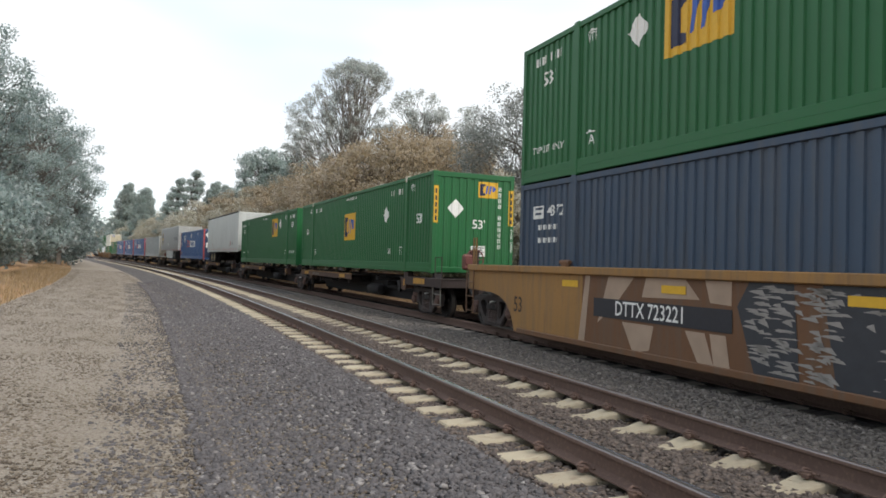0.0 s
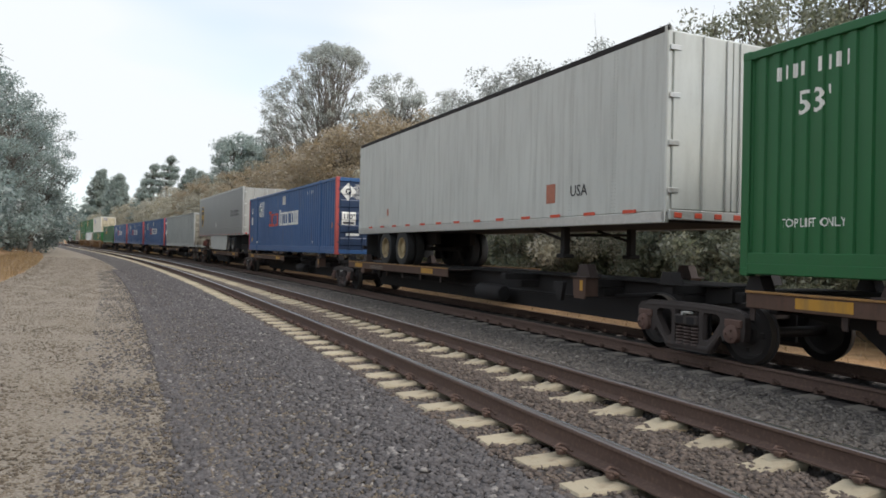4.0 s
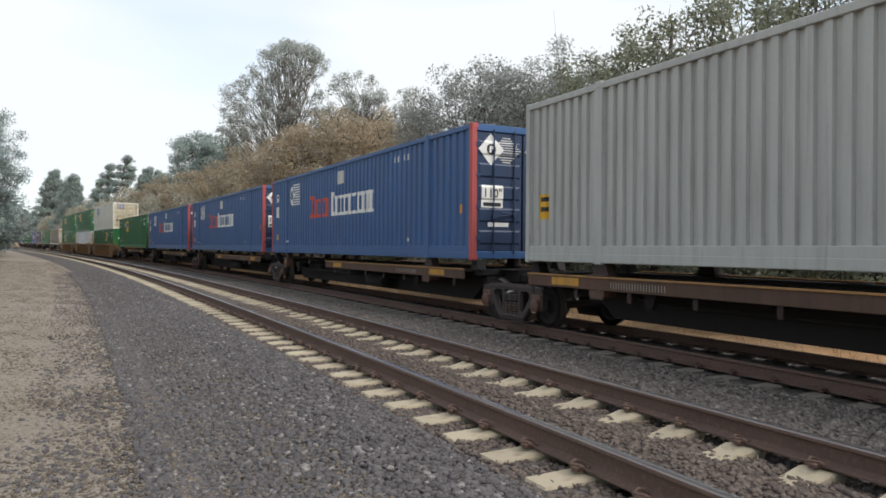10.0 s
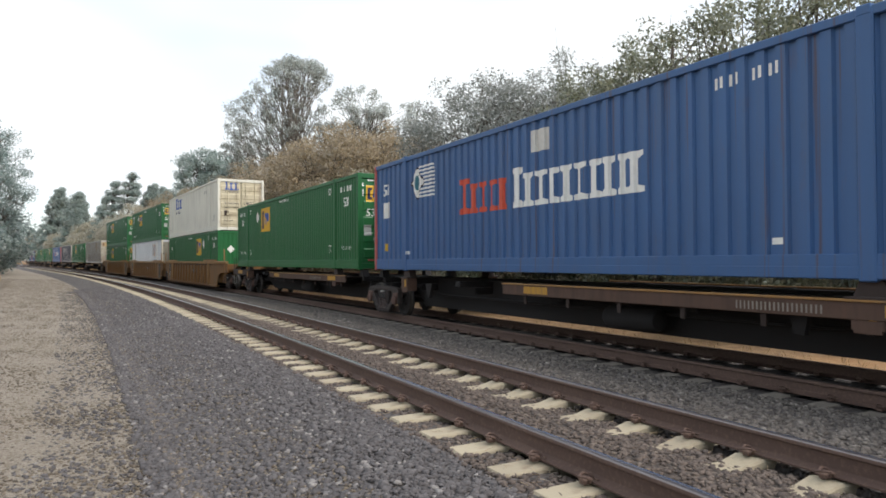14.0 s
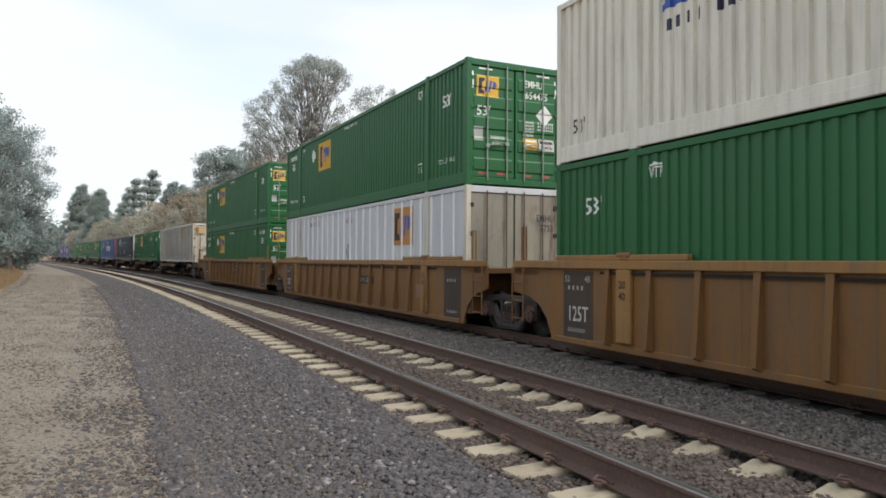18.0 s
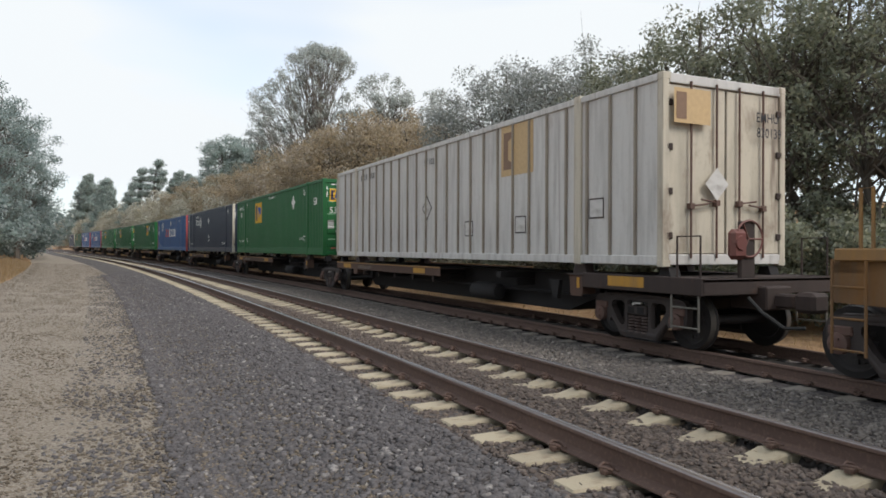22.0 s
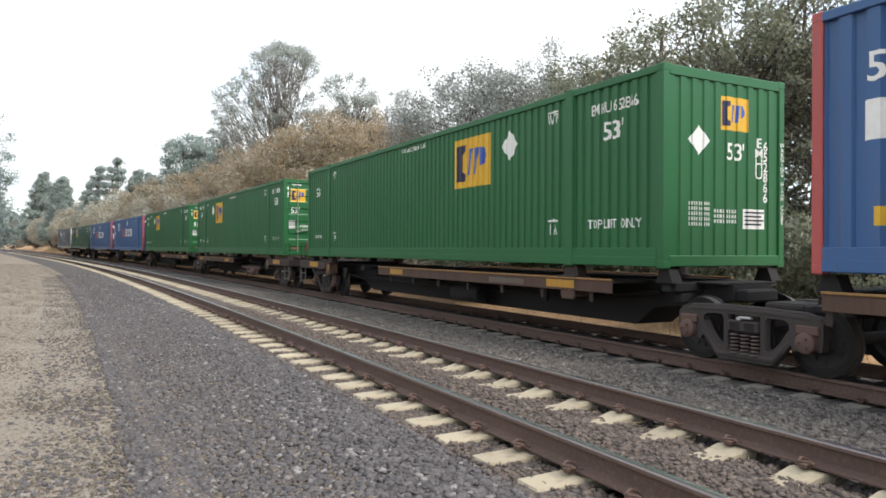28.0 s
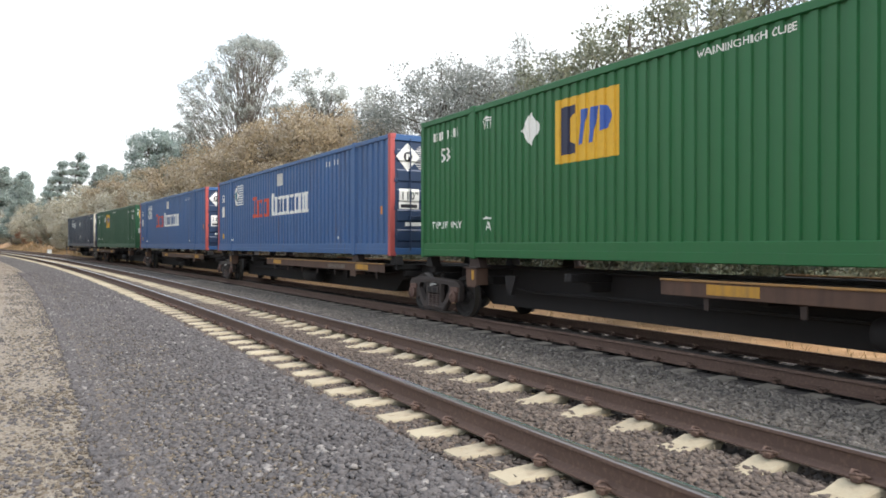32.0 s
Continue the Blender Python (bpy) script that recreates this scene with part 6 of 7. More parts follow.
            lettering("weight_mark", "125T", 0.36, mark_pale, c, SIDE, -xo + 0.042, LEN - 0.75, 0.66, narrow=0.78)
        for z, n in ((1.08, 2), (0.36, 6)):
            if panel:
                decal("small_print", bars(n, 0.5, 0.07, 0.5), mark_faded, c, SIDE, -xo + 0.042, LEN - 0.72, z)
            if not first:
                decal("small_print", bars(n, 0.5, 0.07, 0.5), mark_faded, c, SIDE, -xo + 0.042, 0.55, z)
    if art:
        n = -xo + 0.044
        for sx in (-1, 1):
            part("end_plate", cutout([(13.6, 0.19), (16.2, 0.19), (16.27, 0.35), (16.40, 0.57), (16.63, 0.77), (16.95, 0.90), (17.35, 0.96), (18.6, 1.0), (18.6, 1.44), (13.6, 1.44)], [], sx * (xo - 0.052), sx * (xo - 0.046)), chord_paint, c)
        lettering("size_mark", "53", 0.46, mark_brown, c, SIDE, n, LEN - 0.12, 0.74, narrow=0.85)
        decal("number_panel", [rect(-1.62, 1.62, -0.16, 0.16)], mark_dark, c, SIDE, n - 0.002, 11.6, 0.89)
        lettering("car_number", "DTTX 723221", 0.34, mark_white, c, SIDE, n - 0.007, 11.75, 0.89, narrow=0.85)
        # sprayed shapes, drawn at (metres from the leading end, height): pale slabs, a blue-black mass, torn streaks
        pale = [[(12.8, 1.43), (12.1, 1.43), (12.6, 0.95), (13.1, 0.62)], [(11.8, 1.43), (10.9, 1.43), (10.6, 1.15), (11.9, 1.12)], [(10.5, 1.43), (10.0, 1.43), (10.0, 1.10), (10.4, 1.12)],
                [(12.4, 0.69), (11.6, 0.69), (11.7, 0.30), (12.1, 0.22)], [(10.9, 0.69), (10.5, 0.69), (10.3, 0.22), (10.6, 0.22)], [(10.4, 0.69), (10.1, 0.69), (10.0, 0.20), (10.3, 0.20)], [(13.5, 1.43), (13.35, 1.43), (13.5, 0.24), (13.7, 0.24)]]
        for loop in pale:
            decal("sprayed_slab", [[(11.0 - p, q) for p, q in loop]], sprayed_tan, c, SIDE, n + 0.002, 11.0, 0)
        rng = random.Random(4)
        for loop in ([(9.9, 1.10), (9.7, 1.43), (9.0, 1.43), (8.9, 0.24), (9.6, 0.26)], [(8.6, 1.43), (6.9, 1.43), (6.6, 0.30), (8.4, 0.24)], [(6.4, 1.2), (5.2, 1.43), (4.2, 1.1), (4.6, 0.3), (6.0, 0.24)]):
            decal("sprayed_mass", [[(8.0 - p, q) for p, q in loop]], sprayed_dark, c, SIDE, n, 8.0, 0)
        streaks = []
        for i in range(260):
            a, z, w = 8.0 - rng.choice((9.6, 9.3, 8.75, 8.65, 7.8, 7.2, 5.6, 5.0)) + rng.gauss(0, 0.12), rng.uniform(0.28, 1.38), rng.uniform(0.10, 0.36)
            streaks.append([(a, z), (a + w, z + rng.uniform(-0.06, 0.02)), (a + w * 0.8, z + rng.uniform(0.012, 0.035)), (a + w * 0.2, z + 0.016)])
        decal("sprayed_streaks", streaks, sprayed_pale, c, SIDE, n - 0.004, 8.0, 0)
        for y in (14.0, 11.15, 8.0, 4.9):
            decal("yellow_reflector", [rect(-0.27, 0.27, -0.06, 0.06)], mark_yellow, c, SIDE, n - 0.008, y, 1.27)
    return c


# ---- train: make-up ----
# unit, where its leading end stands along the line at the start
OFFSETS = {0: -2.5, 1: 18.53, 2: 35.84, 3: 53.3, 4: 70.57, 5: 88.55, 6: 107.35, 7: 125.4, 8: 142.9, 9: 160.29, 10: 177.66, 11: 198.44, 12: 218.0, 13: 237.49, 14: 258.73, 15: 276.50,
           16: 293.89, 17: 311.33, 18: 329.62, 19: 348.5, 20: 366.95, 21: 384.50, 22: 402.70, 23: 420.42, 24: 438.27}
SPINES = [(1, 5), (6, 10), (14, 18), (19, 23), (24, 24)]
BED, STACK, LOW = 1.301, 3.290, 0.394
RIDE = -0.075     # the cars sit this much lower on their trucks than their drawn height
MOVERS = []   # (thing, offset along the line, height, length between its ends)


def build_train():
    made = {}

    def load(key, unit, z, build, label=""):
        if key in made:
            ob = copy_thing(made[key], Matrix.Identity(4))
        else:
            ob = made[key] = build()
        if label:
            tagged(ob, label=label)
        MOVERS.append((ob, OFFSETS[unit], z, LEN))
        return ob
    fronts = lambda: green_container("front")
    doors = lambda: green_container("doors")
    load("slate", 0, LOW, slate_container)
    load("doors", 0, STACK, doors)
    load("strips", 1, BED, lambda: green_container("front", strips=True, label="green corrugated container with yellow warning strips on its front wall"))
    load("front", 2, BED, fronts)
    MOVERS.append((white_trailer(), OFFSETS[3], 1.09, 14.65))
    load("blue", 4, BED, blue_container)
    MOVERS.append((grey_trailer(), OFFSETS[5], 1.09, 16.1))
    load("grey", 6, BED, grey_container)
    for u in (7, 8, 9):
        load("blue", u, BED, blue_container)
    load("doors", 10, BED, doors)
    load("front_a", 11, LOW, lambda: green_container("front", number="652778"))
    load("cream", 11, STACK, cream_container)
    load("white", 12, LOW, lambda: ribbed_container(white_paint, rib_white, "white ribbed container with orange mark in a well car", False, 3.65, 2.10))
    load("doors_c", 12, STACK, lambda: green_container("doors", number="654475"))
    load("doors", 13, LOW, doors)
    load("doors_d", 13, STACK, lambda: green_container("doors", number="643934"))
    load("beige", 14, BED, lambda: ribbed_container(beige_paint, rib_stain, "dirty off-white ribbed container with rusty doors, faded mark", True, 4.15, 2.26))
    load("doors_b", 15, BED, lambda: green_container("doors", lift_q=2.95, sign=11.9, number="647665"))
    load("navy", 16, BED, lambda: navy_container("dark navy corrugated container with pale corner posts"))
    load("blue", 17, BED, blue_container)
    load("front_b", 18, BED, lambda: green_container("front", number="652866"))
    load("doors", 19, BED, doors)
    load("doors", 20, BED, doors)
    load("blue", 21, BED, blue_container)
    load("blue", 22, BED, blue_container)
    load("dark", 23, BED, lambda: green_container("doors", dark_green_paint, label="dark weathered green corrugated container with a yellow square mark"))
    load("navy", 24, BED, None)
    # spine cars
    kinds = {}
    trucks = []
    for joint, first_gap, count in ((35.70, 16.3, 4), (124.24, 16.1, 4), (276.35, 16.8, 4), (365.50, 16.2, 4)):
        # a truck under each end of a spine car and under each joint
        trucks += [joint - first_gap] + [joint + 17.37 * i for i in range(count)] + [joint + 17.37 * (count - 1) + 16.15]
    trucks.append(OFFSETS[24] + 0.8)
    for a, b in SPINES:
        for u in range(a, b + 1):
            first, last = u == a, u == b
            key = (first, last, u in (5, 7, 8, 9, 10, 18, 20, 21, 22), u == 3, u == 19)
            if key in kinds:
                car = copy_thing(kinds[key], Matrix.Identity(4))
            else:
                deck = (1.0, 10.0) if u == 5 else (0.25, 9.3) if key[2] else (7.5, 15.6) if u == 3 else (7.6, LEN - 0.15)
                car = kinds[key] = spine_car(deck, first, last, 0.8, 0.75, "rust-brown and grimy black spine car platform with ochre patches")
            if u == 19:
                brake_rigging(car)
            MOVERS.append((car, OFFSETS[u], 0.0, LEN))
    # well cars
    art = well_car("brown well car with pale and dark sprayed shapes", brown_paint, False, False, True, True)
    MOVERS.append((art, OFFSETS[0], 0.0, LEN))
    trucks.append(OFFSETS[0] + LEN + 1.55)
    for u in (11, 12, 13):
        MOVERS.append((well_car("ochre steel well car with ribbed sides and dark end panels", ochre_paint, True, u == 11, u == 13, False, True), OFFSETS[u], 0.0, LEN))
    trucks += [OFFSETS[11] - 1.45, OFFSETS[12] - 1.45, OFFSETS[13] - 1.45, OFFSETS[13] + LEN + 1.55]
    return trucks


TRUCKS = build_train()


# ---- trees ----
def leaf_cloud(centres, radii, counts, leaf, r, flat=0.8):
    """Vertices of many small leaf quads round the clump centres."""
    pts = []
    for c, rad, n in zip(centres, radii, counts):
        d = r.normal(size=(n, 3))
        d /= np.linalg.norm(d, axis=1)[:, None]
        k = r.random(n) ** 0.45
        pts.append(np.asarray(c) + d * (k * rad)[:, None] * (1, 1, flat))
    p = np.concatenate(pts)
    n = len(p)
    a = r.normal(size=(n, 3))
    a /= np.linalg.norm(a, axis=1)[:, None]
    b = np.cross(a, r.normal(size=(n, 3)))
    b /= np.linalg.norm(b, axis=1)[:, None]
    h = leaf * (0.6 + 0.8 * r.random(n))[:, None]
    w = h * (0.35 + 0.3 * r.random(n))[:, None]
    out = np.concatenate([np.repeat(np.asarray(c)[None], k, 0) for c, k in zip(centres, counts)])
    return np.stack([p - a * h, p + b * w, p + a * h, p - b * w], 1), p - out


def soft_normals(q, away, r):
    """A shading direction for each leaf: out of its clump and out of the crown, up, and a little by chance; the leaf is turned to agree with it."""
    mid = q.mean(1)
    heart = mid.mean(0) - (0, 0, 0.2 * np.ptp(mid[:, 2]))
    n = [v / (np.linalg.norm(v, axis=1)[:, None] + 1e-6) for v in (away, mid - heart, r.normal(size=mid.shape))]
    n = n[0] * 0.5 + n[1] * 0.6 + n[2] * 0.6 + (0, 0, 0.30)
    n /= np.linalg.norm(n, axis=1)[:, None]
    flip = (np.cross(q[:, 1] - q[:, 0], q[:, 2] - q[:, 0]) * n).sum(1) < 0
    q[flip] = q[flip][:, ::-1]
    return q, np.repeat(n, 4, 0)


def quads_mesh(name, q, material, normals=None):
    n = len(q)
    me = bpy.data.meshes.new(name)
    me.vertices.add(n * 4)
    me.vertices.foreach_set("co", np.ascontiguousarray(q, dtype=np.float32).reshape(-1))
    me.loops.add(n * 4)
    me.loops.foreach_set("vertex_index", np.arange(n * 4))
    me.polygons.add(n)
    me.polygons.foreach_set("loop_start", np.arange(0, n * 4, 4))
    me.update(calc_edges=True)
    me.materials.append(material)
    if normals is not None:
        me.polygons.foreach_set("use_smooth", [True] * n)
        me.normals_split_custom_set_from_vertices(normals.tolist())
    return me


def crooked(a, b, r, n=4, amount=0.12):
    a, b = np.asarray(a, float), np.asarray(b, float)
    ln = np.linalg.norm(b - a)
    return [tuple(a + (b - a) * i / n + (r.normal(size=3) * ln * amount * (1 if 0 < i < n else 0))) for i in range(n + 1)]


TOPS = {}


def make_tree(name, label, height, crown, bark, leaf_mat, seed, leaf=0.16, clumps=46, per=150, clump_r=1.0, trunk_r=0.24, twigs=True, stems=1, fan=(0.06, 0.22), limb=0.24):
    """One tree: crooked tapered trunk, limbs out to each clump, crown of leaf quads. crown(r) gives one clump centre as parts of the height."""
    r = np.random.default_rng(seed)
    tree = thing(name, label, "tree", "trees beside the line")
    wood = MB()
    spines = []
    for k in range(stems):
        lean = r.normal(size=2) * height * (0.03 + 0.05 * (stems > 1))
        sp = crooked((0, 0, -0.6), (lean[0], lean[1], height * 0.86), r, 7, 0.02)
        spines.append(sp)
        wood.tube(sp, [trunk_r * (1 - 0.12 * i) / (1 + 0.3 * (stems > 1)) for i in range(len(sp))], 7)
    centres, radii = [], []
    for i in range(clumps):
        c = np.array(crown(r)) * height
        centres.append(c)
        radii.append(clump_r * r.uniform(0.6, 1.25))
        sp = spines[r.integers(len(spines))]
        zs = [p[2] for p in sp]
        root_z = min(max(c[2] - height * r.uniform(*fan), height * 0.1), height * 0.84)
        j = int(np.interp(root_z, zs, range(len(zs))))
        if twigs or i % 2:
            wood.tube(crooked(sp[j], c, r, 4, 0.05), [trunk_r * limb, trunk_r * limb * 0.7, trunk_r * limb * 0.46, trunk_r * limb * 0.3, trunk_r * 0.03], 5)
            for q in range(2):
                wood.tube(crooked(c - (c - np.array(sp[j])) * 0.25, c + r.normal(size=3) * radii[-1] * 0.7, r, 2, 0.1), [trunk_r * 0.07, trunk_r * 0.045, trunk_r * 0.02], 4)
    part("trunk", wood, bark, tree, smooth=True)
    q, away = leaf_cloud(centres, radii, [int(per * rr / clump_r) for rr in radii], leaf, r)
    TOPS[label] = float(q[:, :, 2].max())
    q, normals = soft_normals(q, away, r)
    part("crown", quads_mesh("crown", q, leaf_mat, normals), leaf_mat, tree)
    return tree


def ball(cz, rx, rz, hollow=0.5):
    def f(r):
        d = r.normal(size=3)
        d /= np.linalg.norm(d)
        k = hollow + (1 - hollow) * r.random() ** 0.6
        return d[0] * rx * k, d[1] * rx * k, cz + d[2] * rz * k
    return f


def dome_pine(r):
    """Broad umbrella cap on fanned limbs, a see-through middle, ragged tiers that reach far out on one side."""
    a, q = r.random() * 6.283, r.random()
    if q < 0.40:
        k = r.random() ** 0.5
        w, z = 0.160 * k, 0.985 - 0.080 * k ** 2.4 - 0.045 * r.random()
        return 0.010 + w * math.cos(a), w * math.sin(a), z
    if q < 0.56:
        z = r.uniform(0.60, 0.90)
        w = 0.15 * r.random() ** 0.5
        return w * math.cos(a), w * math.sin(a), z
    if q < 0.88:
        z = r.choice((0.81, 0.75, 0.70, 0.64, 0.58, 0.52)) + r.normal() * 0.010
        k = r.uniform(0.3, 1.0)
        return -min(0.31, 0.19 + 1.0 * (0.81 - z)) * k, 0.09 * r.normal() * k, z - 0.03 + 0.05 * k
    z = r.uniform(0.34, 0.62)
    w = (0.20 + 0.12 * (0.62 - z) / 0.28) * r.random() ** 0.5
    return w * math.cos(a), w * math.sin(a), z


def tiers(r):
    """Flat boughs one over the other, wider below, with gaps between."""
    i = r.integers(7)
    z = 0.97 - 0.095 * i + r.normal() * 0.012
    a, k = r.random() * 6.283, r.random() ** 0.5
    w = (0.05 + 0.035 * i) * k
    return w * math.cos(a), w * math.sin(a), z


def cone(r):
    z = 0.12 + 0.86 * r.random() ** 1.25
    a, k = r.random() * 6.283, r.random() ** 0.5
    w = 0.33 * (1.03 - z) ** 0.75
    return w * k * math.cos(a), w * k * math.sin(a), z


def ragged(r):
    """A tall thin crown in separate tufts."""
    z = r.uniform(0.42, 0.99)
    a, k = r.random() * 6.283, r.uniform(0.5, 1.0)
    return 0.16 * k * math.cos(a), 0.16 * k * math.sin(a), z


def place(tree, az, dist, top, turn=0.0, copy=True):
    """Stands a tree on the land, in the direction az (degrees to the left of north) and at that distance, grown to reach the height angle top."""
    right = az < 5
    for _ in range(80):
        x, y = -math.sin(radians(az)) * dist, math.cos(radians(az)) * dist
        s, u = lateral(x, y)
        if (u > APART + 8.5) if right else (u < -8.2):
            break
        if right:
            dist += 4
        else:
            az += 0.1
    z = float(ground_height(u, s))
    m = pose(x, y, z - 0.1, 0, 0, turn)
    size = (EYE[2] + dist * math.tan(radians(top)) - z) / TOPS[tree["label"]]
    if copy:
        ob = copy_thing(tree, m)
    else:
        ob = tree
        ob.matrix_basis = m
    ob.scale = (size, size, size)
    return ob


def plant():
    rng = random.Random(8)

    def many(tree, spots):
        for i, (az, dist, top) in enumerate(spots):
            place(tree, az, dist, top, rng.uniform(0, 360), copy=i > 0)
    # inside of the curve
    gum = make_tree("gum_tree", "tall grey-green tree with loose drooping foliage beside the road", 13.5, ball(0.60, 0.28, 0.38, 0.35), bark_grey, leaf_gum, 21, 0.085, 120, 190, 0.85, 0.26)
    many(gum, [(12.4, 46, 15.2), (8.9, 64, 11.0), (6.9, 84, 8.9), (15.5, 42, 16), (9.8, 92, 10.2), (20, 46, 14), (26, 36, 13)])
    thicket = make_tree("road_thicket", "dense grey-green thicket at the road's edge", 5.5, ball(0.42, 0.52, 0.40, 0.3), bark_dark, leaf_gum, 22, 0.11, 44, 320, 1.0, 0.10, True, 3)
    many(thicket, [(10.6, 55, 5.0), (9.4, 72, 4.6), (8.5, 86, 4.2), (7.4, 98, 4.0), (13, 40, 5.5), (7.0, 120, 3.2), (6.6, 140, 2.8), (14.5, 50, 5.5), (8.4, 110, 3.6)])
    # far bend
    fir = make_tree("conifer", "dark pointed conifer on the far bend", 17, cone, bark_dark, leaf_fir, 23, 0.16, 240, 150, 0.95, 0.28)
    many(fir, [(2.8, 205, 5.4), (1.6, 200, 5.2), (4.4, 290, 2.4), (1.6, 215, 4.6), (3.0, 225, 3.4), (0.1, 195, 3.6), (5.2, 260, 2.0), (3.9, 240, 2.4), (-3.3, 170, 6.2), (-4.1, 160, 6.0), (2.9, 190, 3.6)])
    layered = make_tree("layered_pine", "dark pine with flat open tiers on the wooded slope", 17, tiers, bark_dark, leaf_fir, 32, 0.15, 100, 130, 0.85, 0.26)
    many(layered, [(-0.7, 172, 6.2), (-1.8, 170, 6.9), (-0.1, 182, 4.8)])
    small = make_tree("pine_tree", "rounded dark pine on the wooded slope", 16, ball(0.72, 0.20, 0.25, 0.3), bark_dark, leaf_fir, 24, 0.13, 90, 150, 0.95, 0.26)
    many(small, [(-6.6, 118, 9.2), (-8.3, 116, 9.0), (-9.6, 108, 8.8), (-4.9, 125, 6.0)])
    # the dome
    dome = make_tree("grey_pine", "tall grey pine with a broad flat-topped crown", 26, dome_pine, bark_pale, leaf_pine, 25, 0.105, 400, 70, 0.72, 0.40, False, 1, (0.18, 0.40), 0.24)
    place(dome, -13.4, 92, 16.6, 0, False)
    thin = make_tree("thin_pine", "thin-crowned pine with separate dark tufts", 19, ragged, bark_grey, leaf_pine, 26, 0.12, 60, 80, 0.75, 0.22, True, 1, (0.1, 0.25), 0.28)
    many(thin, [(-17.9, 88, 14.4), (-18.9, 86, 14.7), (-20.8, 86, 14.6), (-21.9, 92, 14.0), (-23.0, 84, 13.0), (-16.8, 90, 13.2), (-24.4, 80, 11.4), (-9.8, 96, 10.6)])
    # brown oaks on the slope
    brown = make_tree("brown_oak", "autumn-brown oak on the slope behind the train", 10, ball(0.52, 0.46, 0.44, 0.35), bark_dark, leaf_brown, 27, 0.075, 130, 330, 0.9, 0.20, True, 2)
    many(brown, [(-10.6, 66, 7.6), (-13.3, 62, 8.8), (-16.2, 58, 11.2), (-18.8, 56, 12.0), (-21.4, 55, 11.4), (-23.5, 56, 10.0), (-8, 80, 7.0), (-25.8, 54, 8.8), (-5, 92, 5.6), (-14.8, 70, 10.4), (-12, 78, 8.8), (-20, 68, 12)])
    olive = make_tree("olive_oak", "olive-brown scrub oak on the slope behind the train", 8, ball(0.48, 0.52, 0.44, 0.3), bark_dark, leaf_olive, 28, 0.085, 80, 340, 0.85, 0.16, True, 3)
    many(olive, [(-11.5, 52, 7), (-15, 48, 7.5), (-18.5, 45, 8.5), (-22, 42, 8.5), (-26, 38, 9), (-2.5, 110, 4.6), (-4, 100, 5.0), (0.5, 140, 3.6), (-6.5, 72, 6.2), (-9, 60, 6.6), (2, 165, 3.2), (-1, 125, 4.0), (3.4, 185, 2.7),
                 (-3.2, 86, 4.6), (-5.5, 84, 5.8), (-30, 34, 9), (-34, 31, 9), (-1.8, 150, 4.6), (-7.5, 95, 7.2), (1.2, 150, 2.8), (2.6, 200, 2.4)])
    shrub = make_tree("rust_shrub", "rust-red autumn shrub on the bank of the far bend", 3.5, ball(0.5, 0.35, 0.42, 0.3), bark_dark, leaf_rust, 33, 0.10, 30, 200, 0.5, 0.06, True, 3)
    many(shrub, [(1.15, 172, 1.7), (0.2, 168, 1.4)])
    # grey twiggy trees and the dark oaks near the train
    grey = make_tree("grey_willow", "pale grey-leaved tree with thin twiggy branches", 11.5, ball(0.60, 0.34, 0.38, 0.4), bark_dark, leaf_grey, 29, 0.070, 130, 150, 0.80, 0.16, False, 3, (0.12, 0.3))
    many(grey, [(-26.4, 46, 14.5), (-28.8, 44, 16.8), (-32, 41, 16.4), (-34.8, 40, 18), (-37, 42, 16)])
    oak = make_tree("dark_oak", "dark-leaved oak with spreading limbs behind the train", 13.5, ball(0.62, 0.42, 0.36, 0.3), bark_dark, leaf_oak, 30, 0.095, 130, 100, 0.75, 0.30, False, 2, (0.10, 0.30), 0.34)
    many(oak, [(-41.5, 31, 18.5), (-45.5, 29, 21), (-50.5, 28, 22), (-55.5, 27, 22), (-61, 27, 22), (-68, 28, 20), (-76, 30, 20), (-52, 42, 19), (-58, 40, 19)])
    bush = make_tree("green_bush", "low green bush on the far side of the track", 3.2, ball(0.45, 0.62, 0.40, 0.3), bark_dark, leaf_oak, 31, 0.06, 44, 240, 0.5, 0.06, True, 3)
    many(bush, [(-34, 29, 5), (-38, 27, 5.5), (-42, 25, 5), (-46, 23.5, 6), (-50, 22.5, 5), (-55, 21.5, 6), (-60, 21, 5.5), (-30, 33, 5), (-26, 36, 4.5), (-23, 40, 4.5), (-66, 21, 6), (-36, 33, 6), (-44, 30, 7), (-53, 27, 7)])


def make_grass():
    """Dry grass in tufts along the road's far edge and beyond the tracks."""
    r = np.random.default_rng(5)
    for seed, (s0, s1, u0, u1, n, h) in enumerate([(14, 75, -9.5, -7.5, 9000, 0.22), (4, 60, APART + 4.6, APART + 9, 3500, 0.16), (90, 240, APART + 4, APART + 14, 9000, 0.6)]):
        s, u = r.uniform(s0, s1, n), r.uniform(u0, u1, n)
        x, y, _ = along(s, u)
        z = ground_height(u, s)
        p = np.stack([x, y, z], -1)
        a = r.random(n) * 6.283
        d = np.stack([np.cos(a), np.sin(a), np.zeros(n)], -1) * 0.012 * (1 + 2 * (s > 80))[:, None]
        tip = p + np.stack([r.normal(size=n) * 0.07, r.normal(size=n) * 0.07, h * r.uniform(0.5, 1.3, n)], -1)
        q = np.stack([p - d, p + d, tip + d * 0.2, tip - d * 0.2], 1)
        tagged(new("dry_grass", quads_mesh("dry_grass", q, grass_dry)), "straw-coloured dry grass", "grass", kind="stuff")



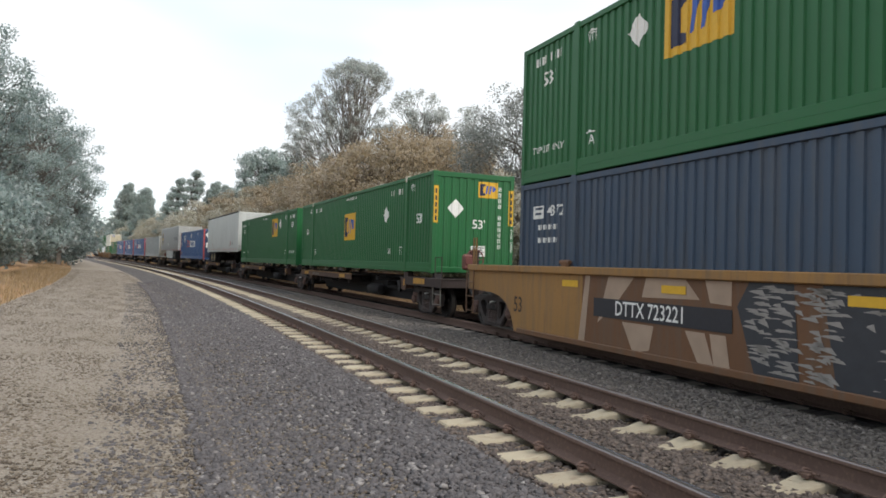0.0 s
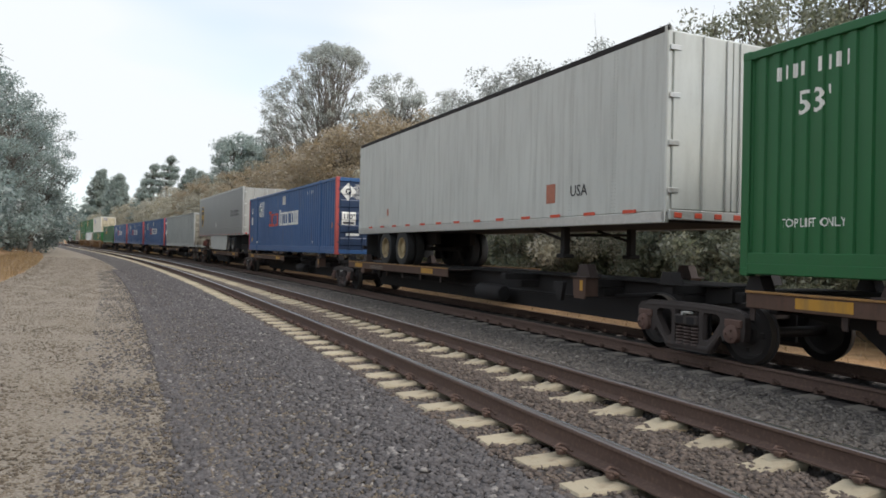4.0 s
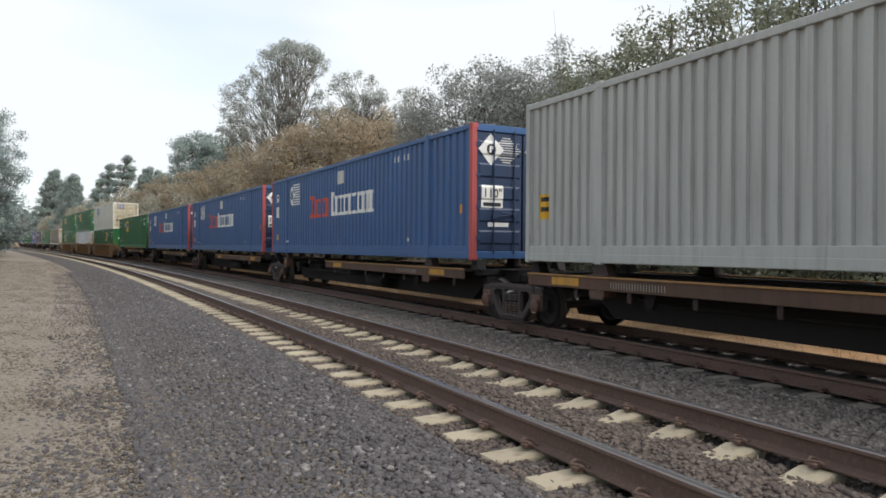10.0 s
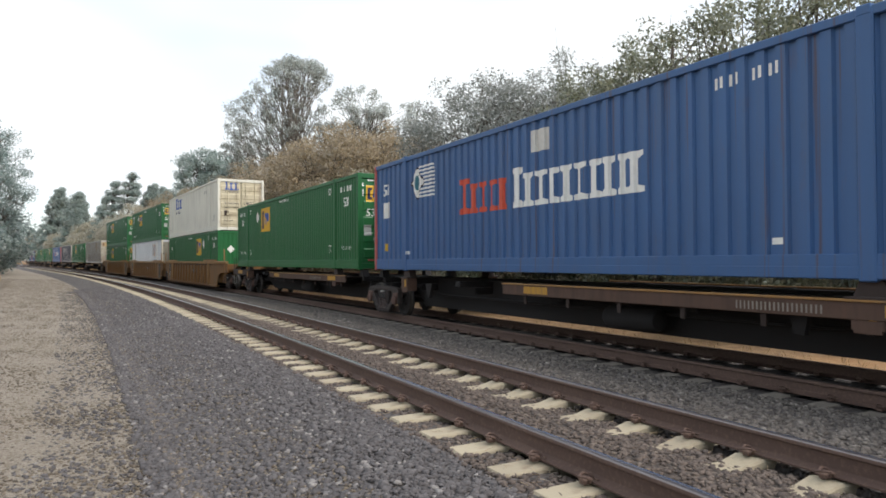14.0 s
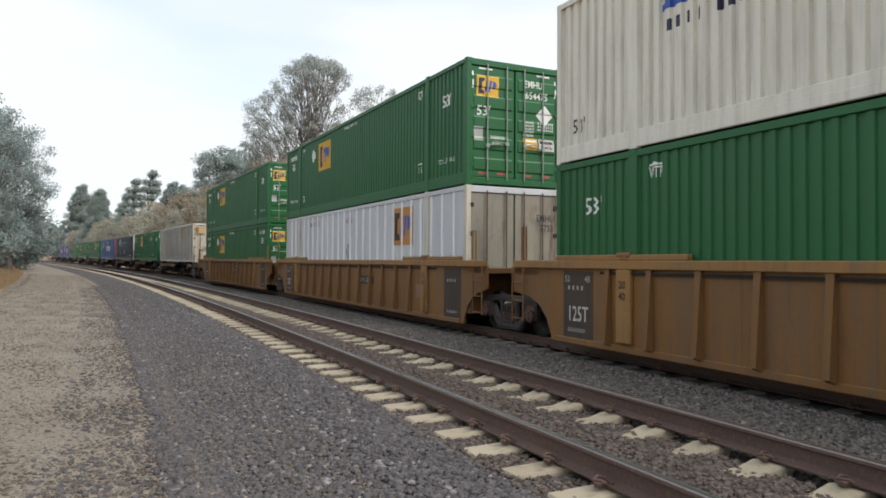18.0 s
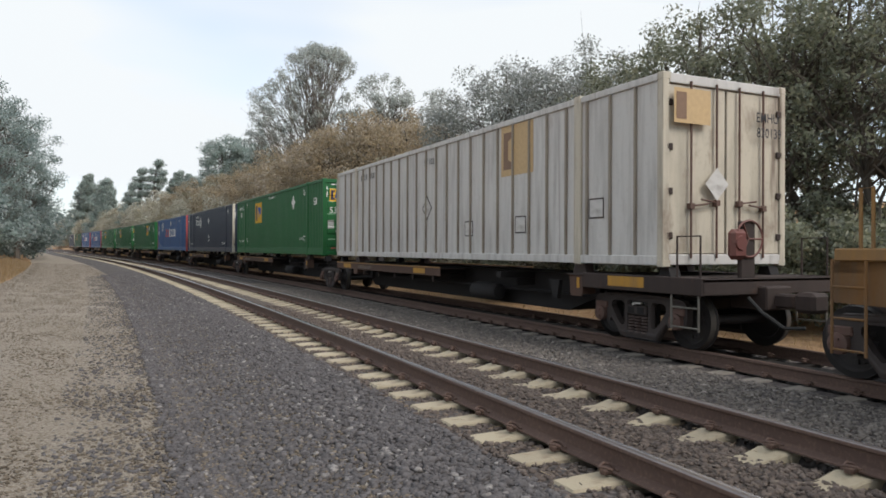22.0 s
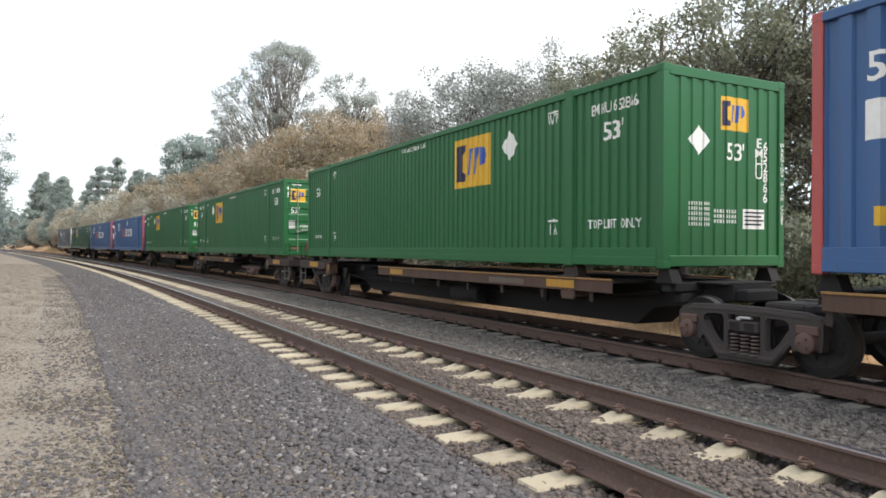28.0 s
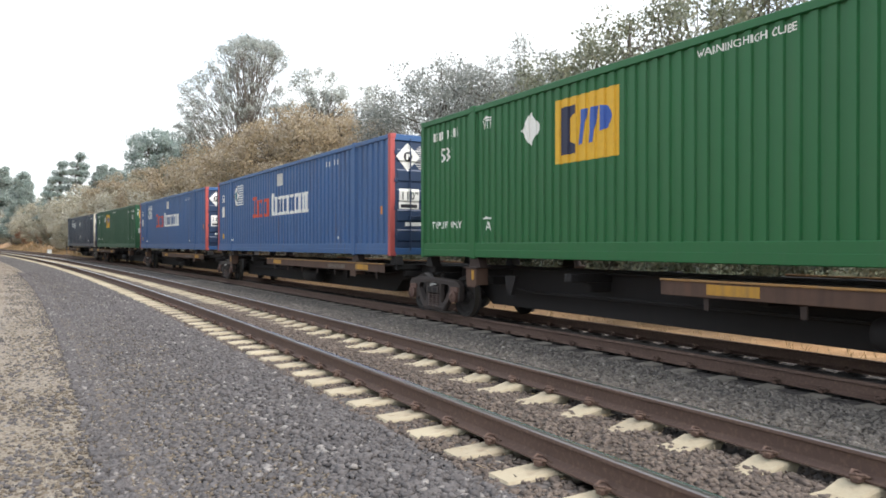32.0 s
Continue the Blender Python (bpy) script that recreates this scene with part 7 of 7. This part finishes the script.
def make_cabinet():
    """A small white equipment cabinet with a door, on a concrete foot, beyond the far track."""
    x, y, t = along(124.2, APART + 1.95)
    c = thing("equipment_cabinet", "small white steel equipment cabinet beside the far track", "cabinet")
    c.matrix_basis = pose(x, y, -0.34, 0, 0, math.degrees(t))
    part("foot", MB().box(-0.30, 0.30, -0.46, 0.46, -0.1, 0.12, 0.02), concrete, c)
    part("body", MB().box(-0.25, 0.25, -0.42, 0.42, 0.12, 0.86, 0.02).box(-0.28, 0.28, -0.46, 0.46, 0.86, 0.91, 0.02), mark_white, c)
    part("door", MB().box(-0.27, -0.25, -0.36, 0.36, 0.18, 0.80, 0.006), mark_white, c)


def make_marker(s, u):
    """An orange plastic marker post with a white band."""
    x, y, _ = along(s, u)
    m = thing("marker_post", "orange marker post with a white band beside the track", "post", "marker posts")
    m.matrix_basis = pose(x, y, float(ground_height(u, s)) - 0.05)
    part("post", MB().tube([(0, 0, -0.2), (0, 0, 1.15), (0, 0, 1.2)], [0.09, 0.09, 0.05], 10), mark_orange, m)
    part("band", MB().tube([(0, 0, 0.85), (0, 0, 1.0)], 0.095, 10), mark_white, m)


def make_straw():
    """Single dry stalks caught between the near track's stones and clips."""
    r = np.random.default_rng(6)
    n = 420
    s, u = r.uniform(3.5, 15, n), np.where(r.random(n) < 0.5, 0.55, -1.0) + r.normal(size=n) * 0.18
    x, y, _ = along(s, u)
    p = np.stack([x, y, np.where(u > 0, -0.20, -0.255) + r.uniform(0.005, 0.02, n)], -1)
    a = r.random(n) * 6.283
    d = np.stack([np.cos(a), np.sin(a), r.uniform(-0.05, 0.25, n)], -1) * r.uniform(0.03, 0.12, n)[:, None]
    w = np.stack([-np.sin(a), np.cos(a), np.full(n, 0.6)], -1) * 0.0022
    tagged(new("straw", quads_mesh("straw", np.stack([p - w, p + w, p + d + w * 0.4, p + d - w * 0.4], 1), grass_dry)), "dry straw stalks caught among the ballast stones", "straw", kind="stuff")


plant()
make_grass()
make_straw()
make_cabinet()
make_marker(228, APART + 3.2)


# ---- everything that rolls ----
def make_trucks():
    """One truck at each joint and car end, with two wheelsets that turn."""
    first, me, out = rail_truck(), wheelset_mesh(), []
    for i, o in enumerate(sorted(TRUCKS)):
        k = first if i == 0 else copy_thing(first, Matrix.Identity(4))
        sets = []
        for y in (-0.89, 0.89):
            w = part("wheelset", me, truck_steel, k)
            w.matrix_basis = pose(0, y, WHEEL_R)
            sets.append((w, y))
        out.append((k, o, sets))
    return out


TRUCK_THINGS = make_trucks()


def gone(t):
    """Metres that the train has rolled by t seconds."""
    return SPEED * t + float(np.interp(t, GAIN_T, GAIN))


def motions():
    times = [float(t) for t in range(33)]
    for ob, o, z, ln in MOVERS:
        walk(ob, [(t, track_pose(o - gone(t), APART, DROP, ln) @ Matrix.Translation((0, 0, z + RIDE))) for t in times])
    spins = {}
    for k, o, sets in TRUCK_THINGS:
        walk(k, [(t, track_pose(o - gone(t) - 0.9, APART, DROP, 1.8) @ Matrix.Translation((0, 0.9, 0))) for t in times])
        for w, y in sets:
            if y not in spins:
                walk(w, [(i / FPS, Matrix.Translation((0, y, WHEEL_R)) @ Matrix.Rotation(gone(i / FPS) / WHEEL_R, 4, "X")) for i in range(int(SECONDS * FPS) + 1)])
                spins[y] = w.animation_data
            else:
                w.rotation_mode = "QUATERNION"
                keys = w.animation_data_create()
                keys.action, keys.action_slot = spins[y].action, spins[y].action_slot


motions()
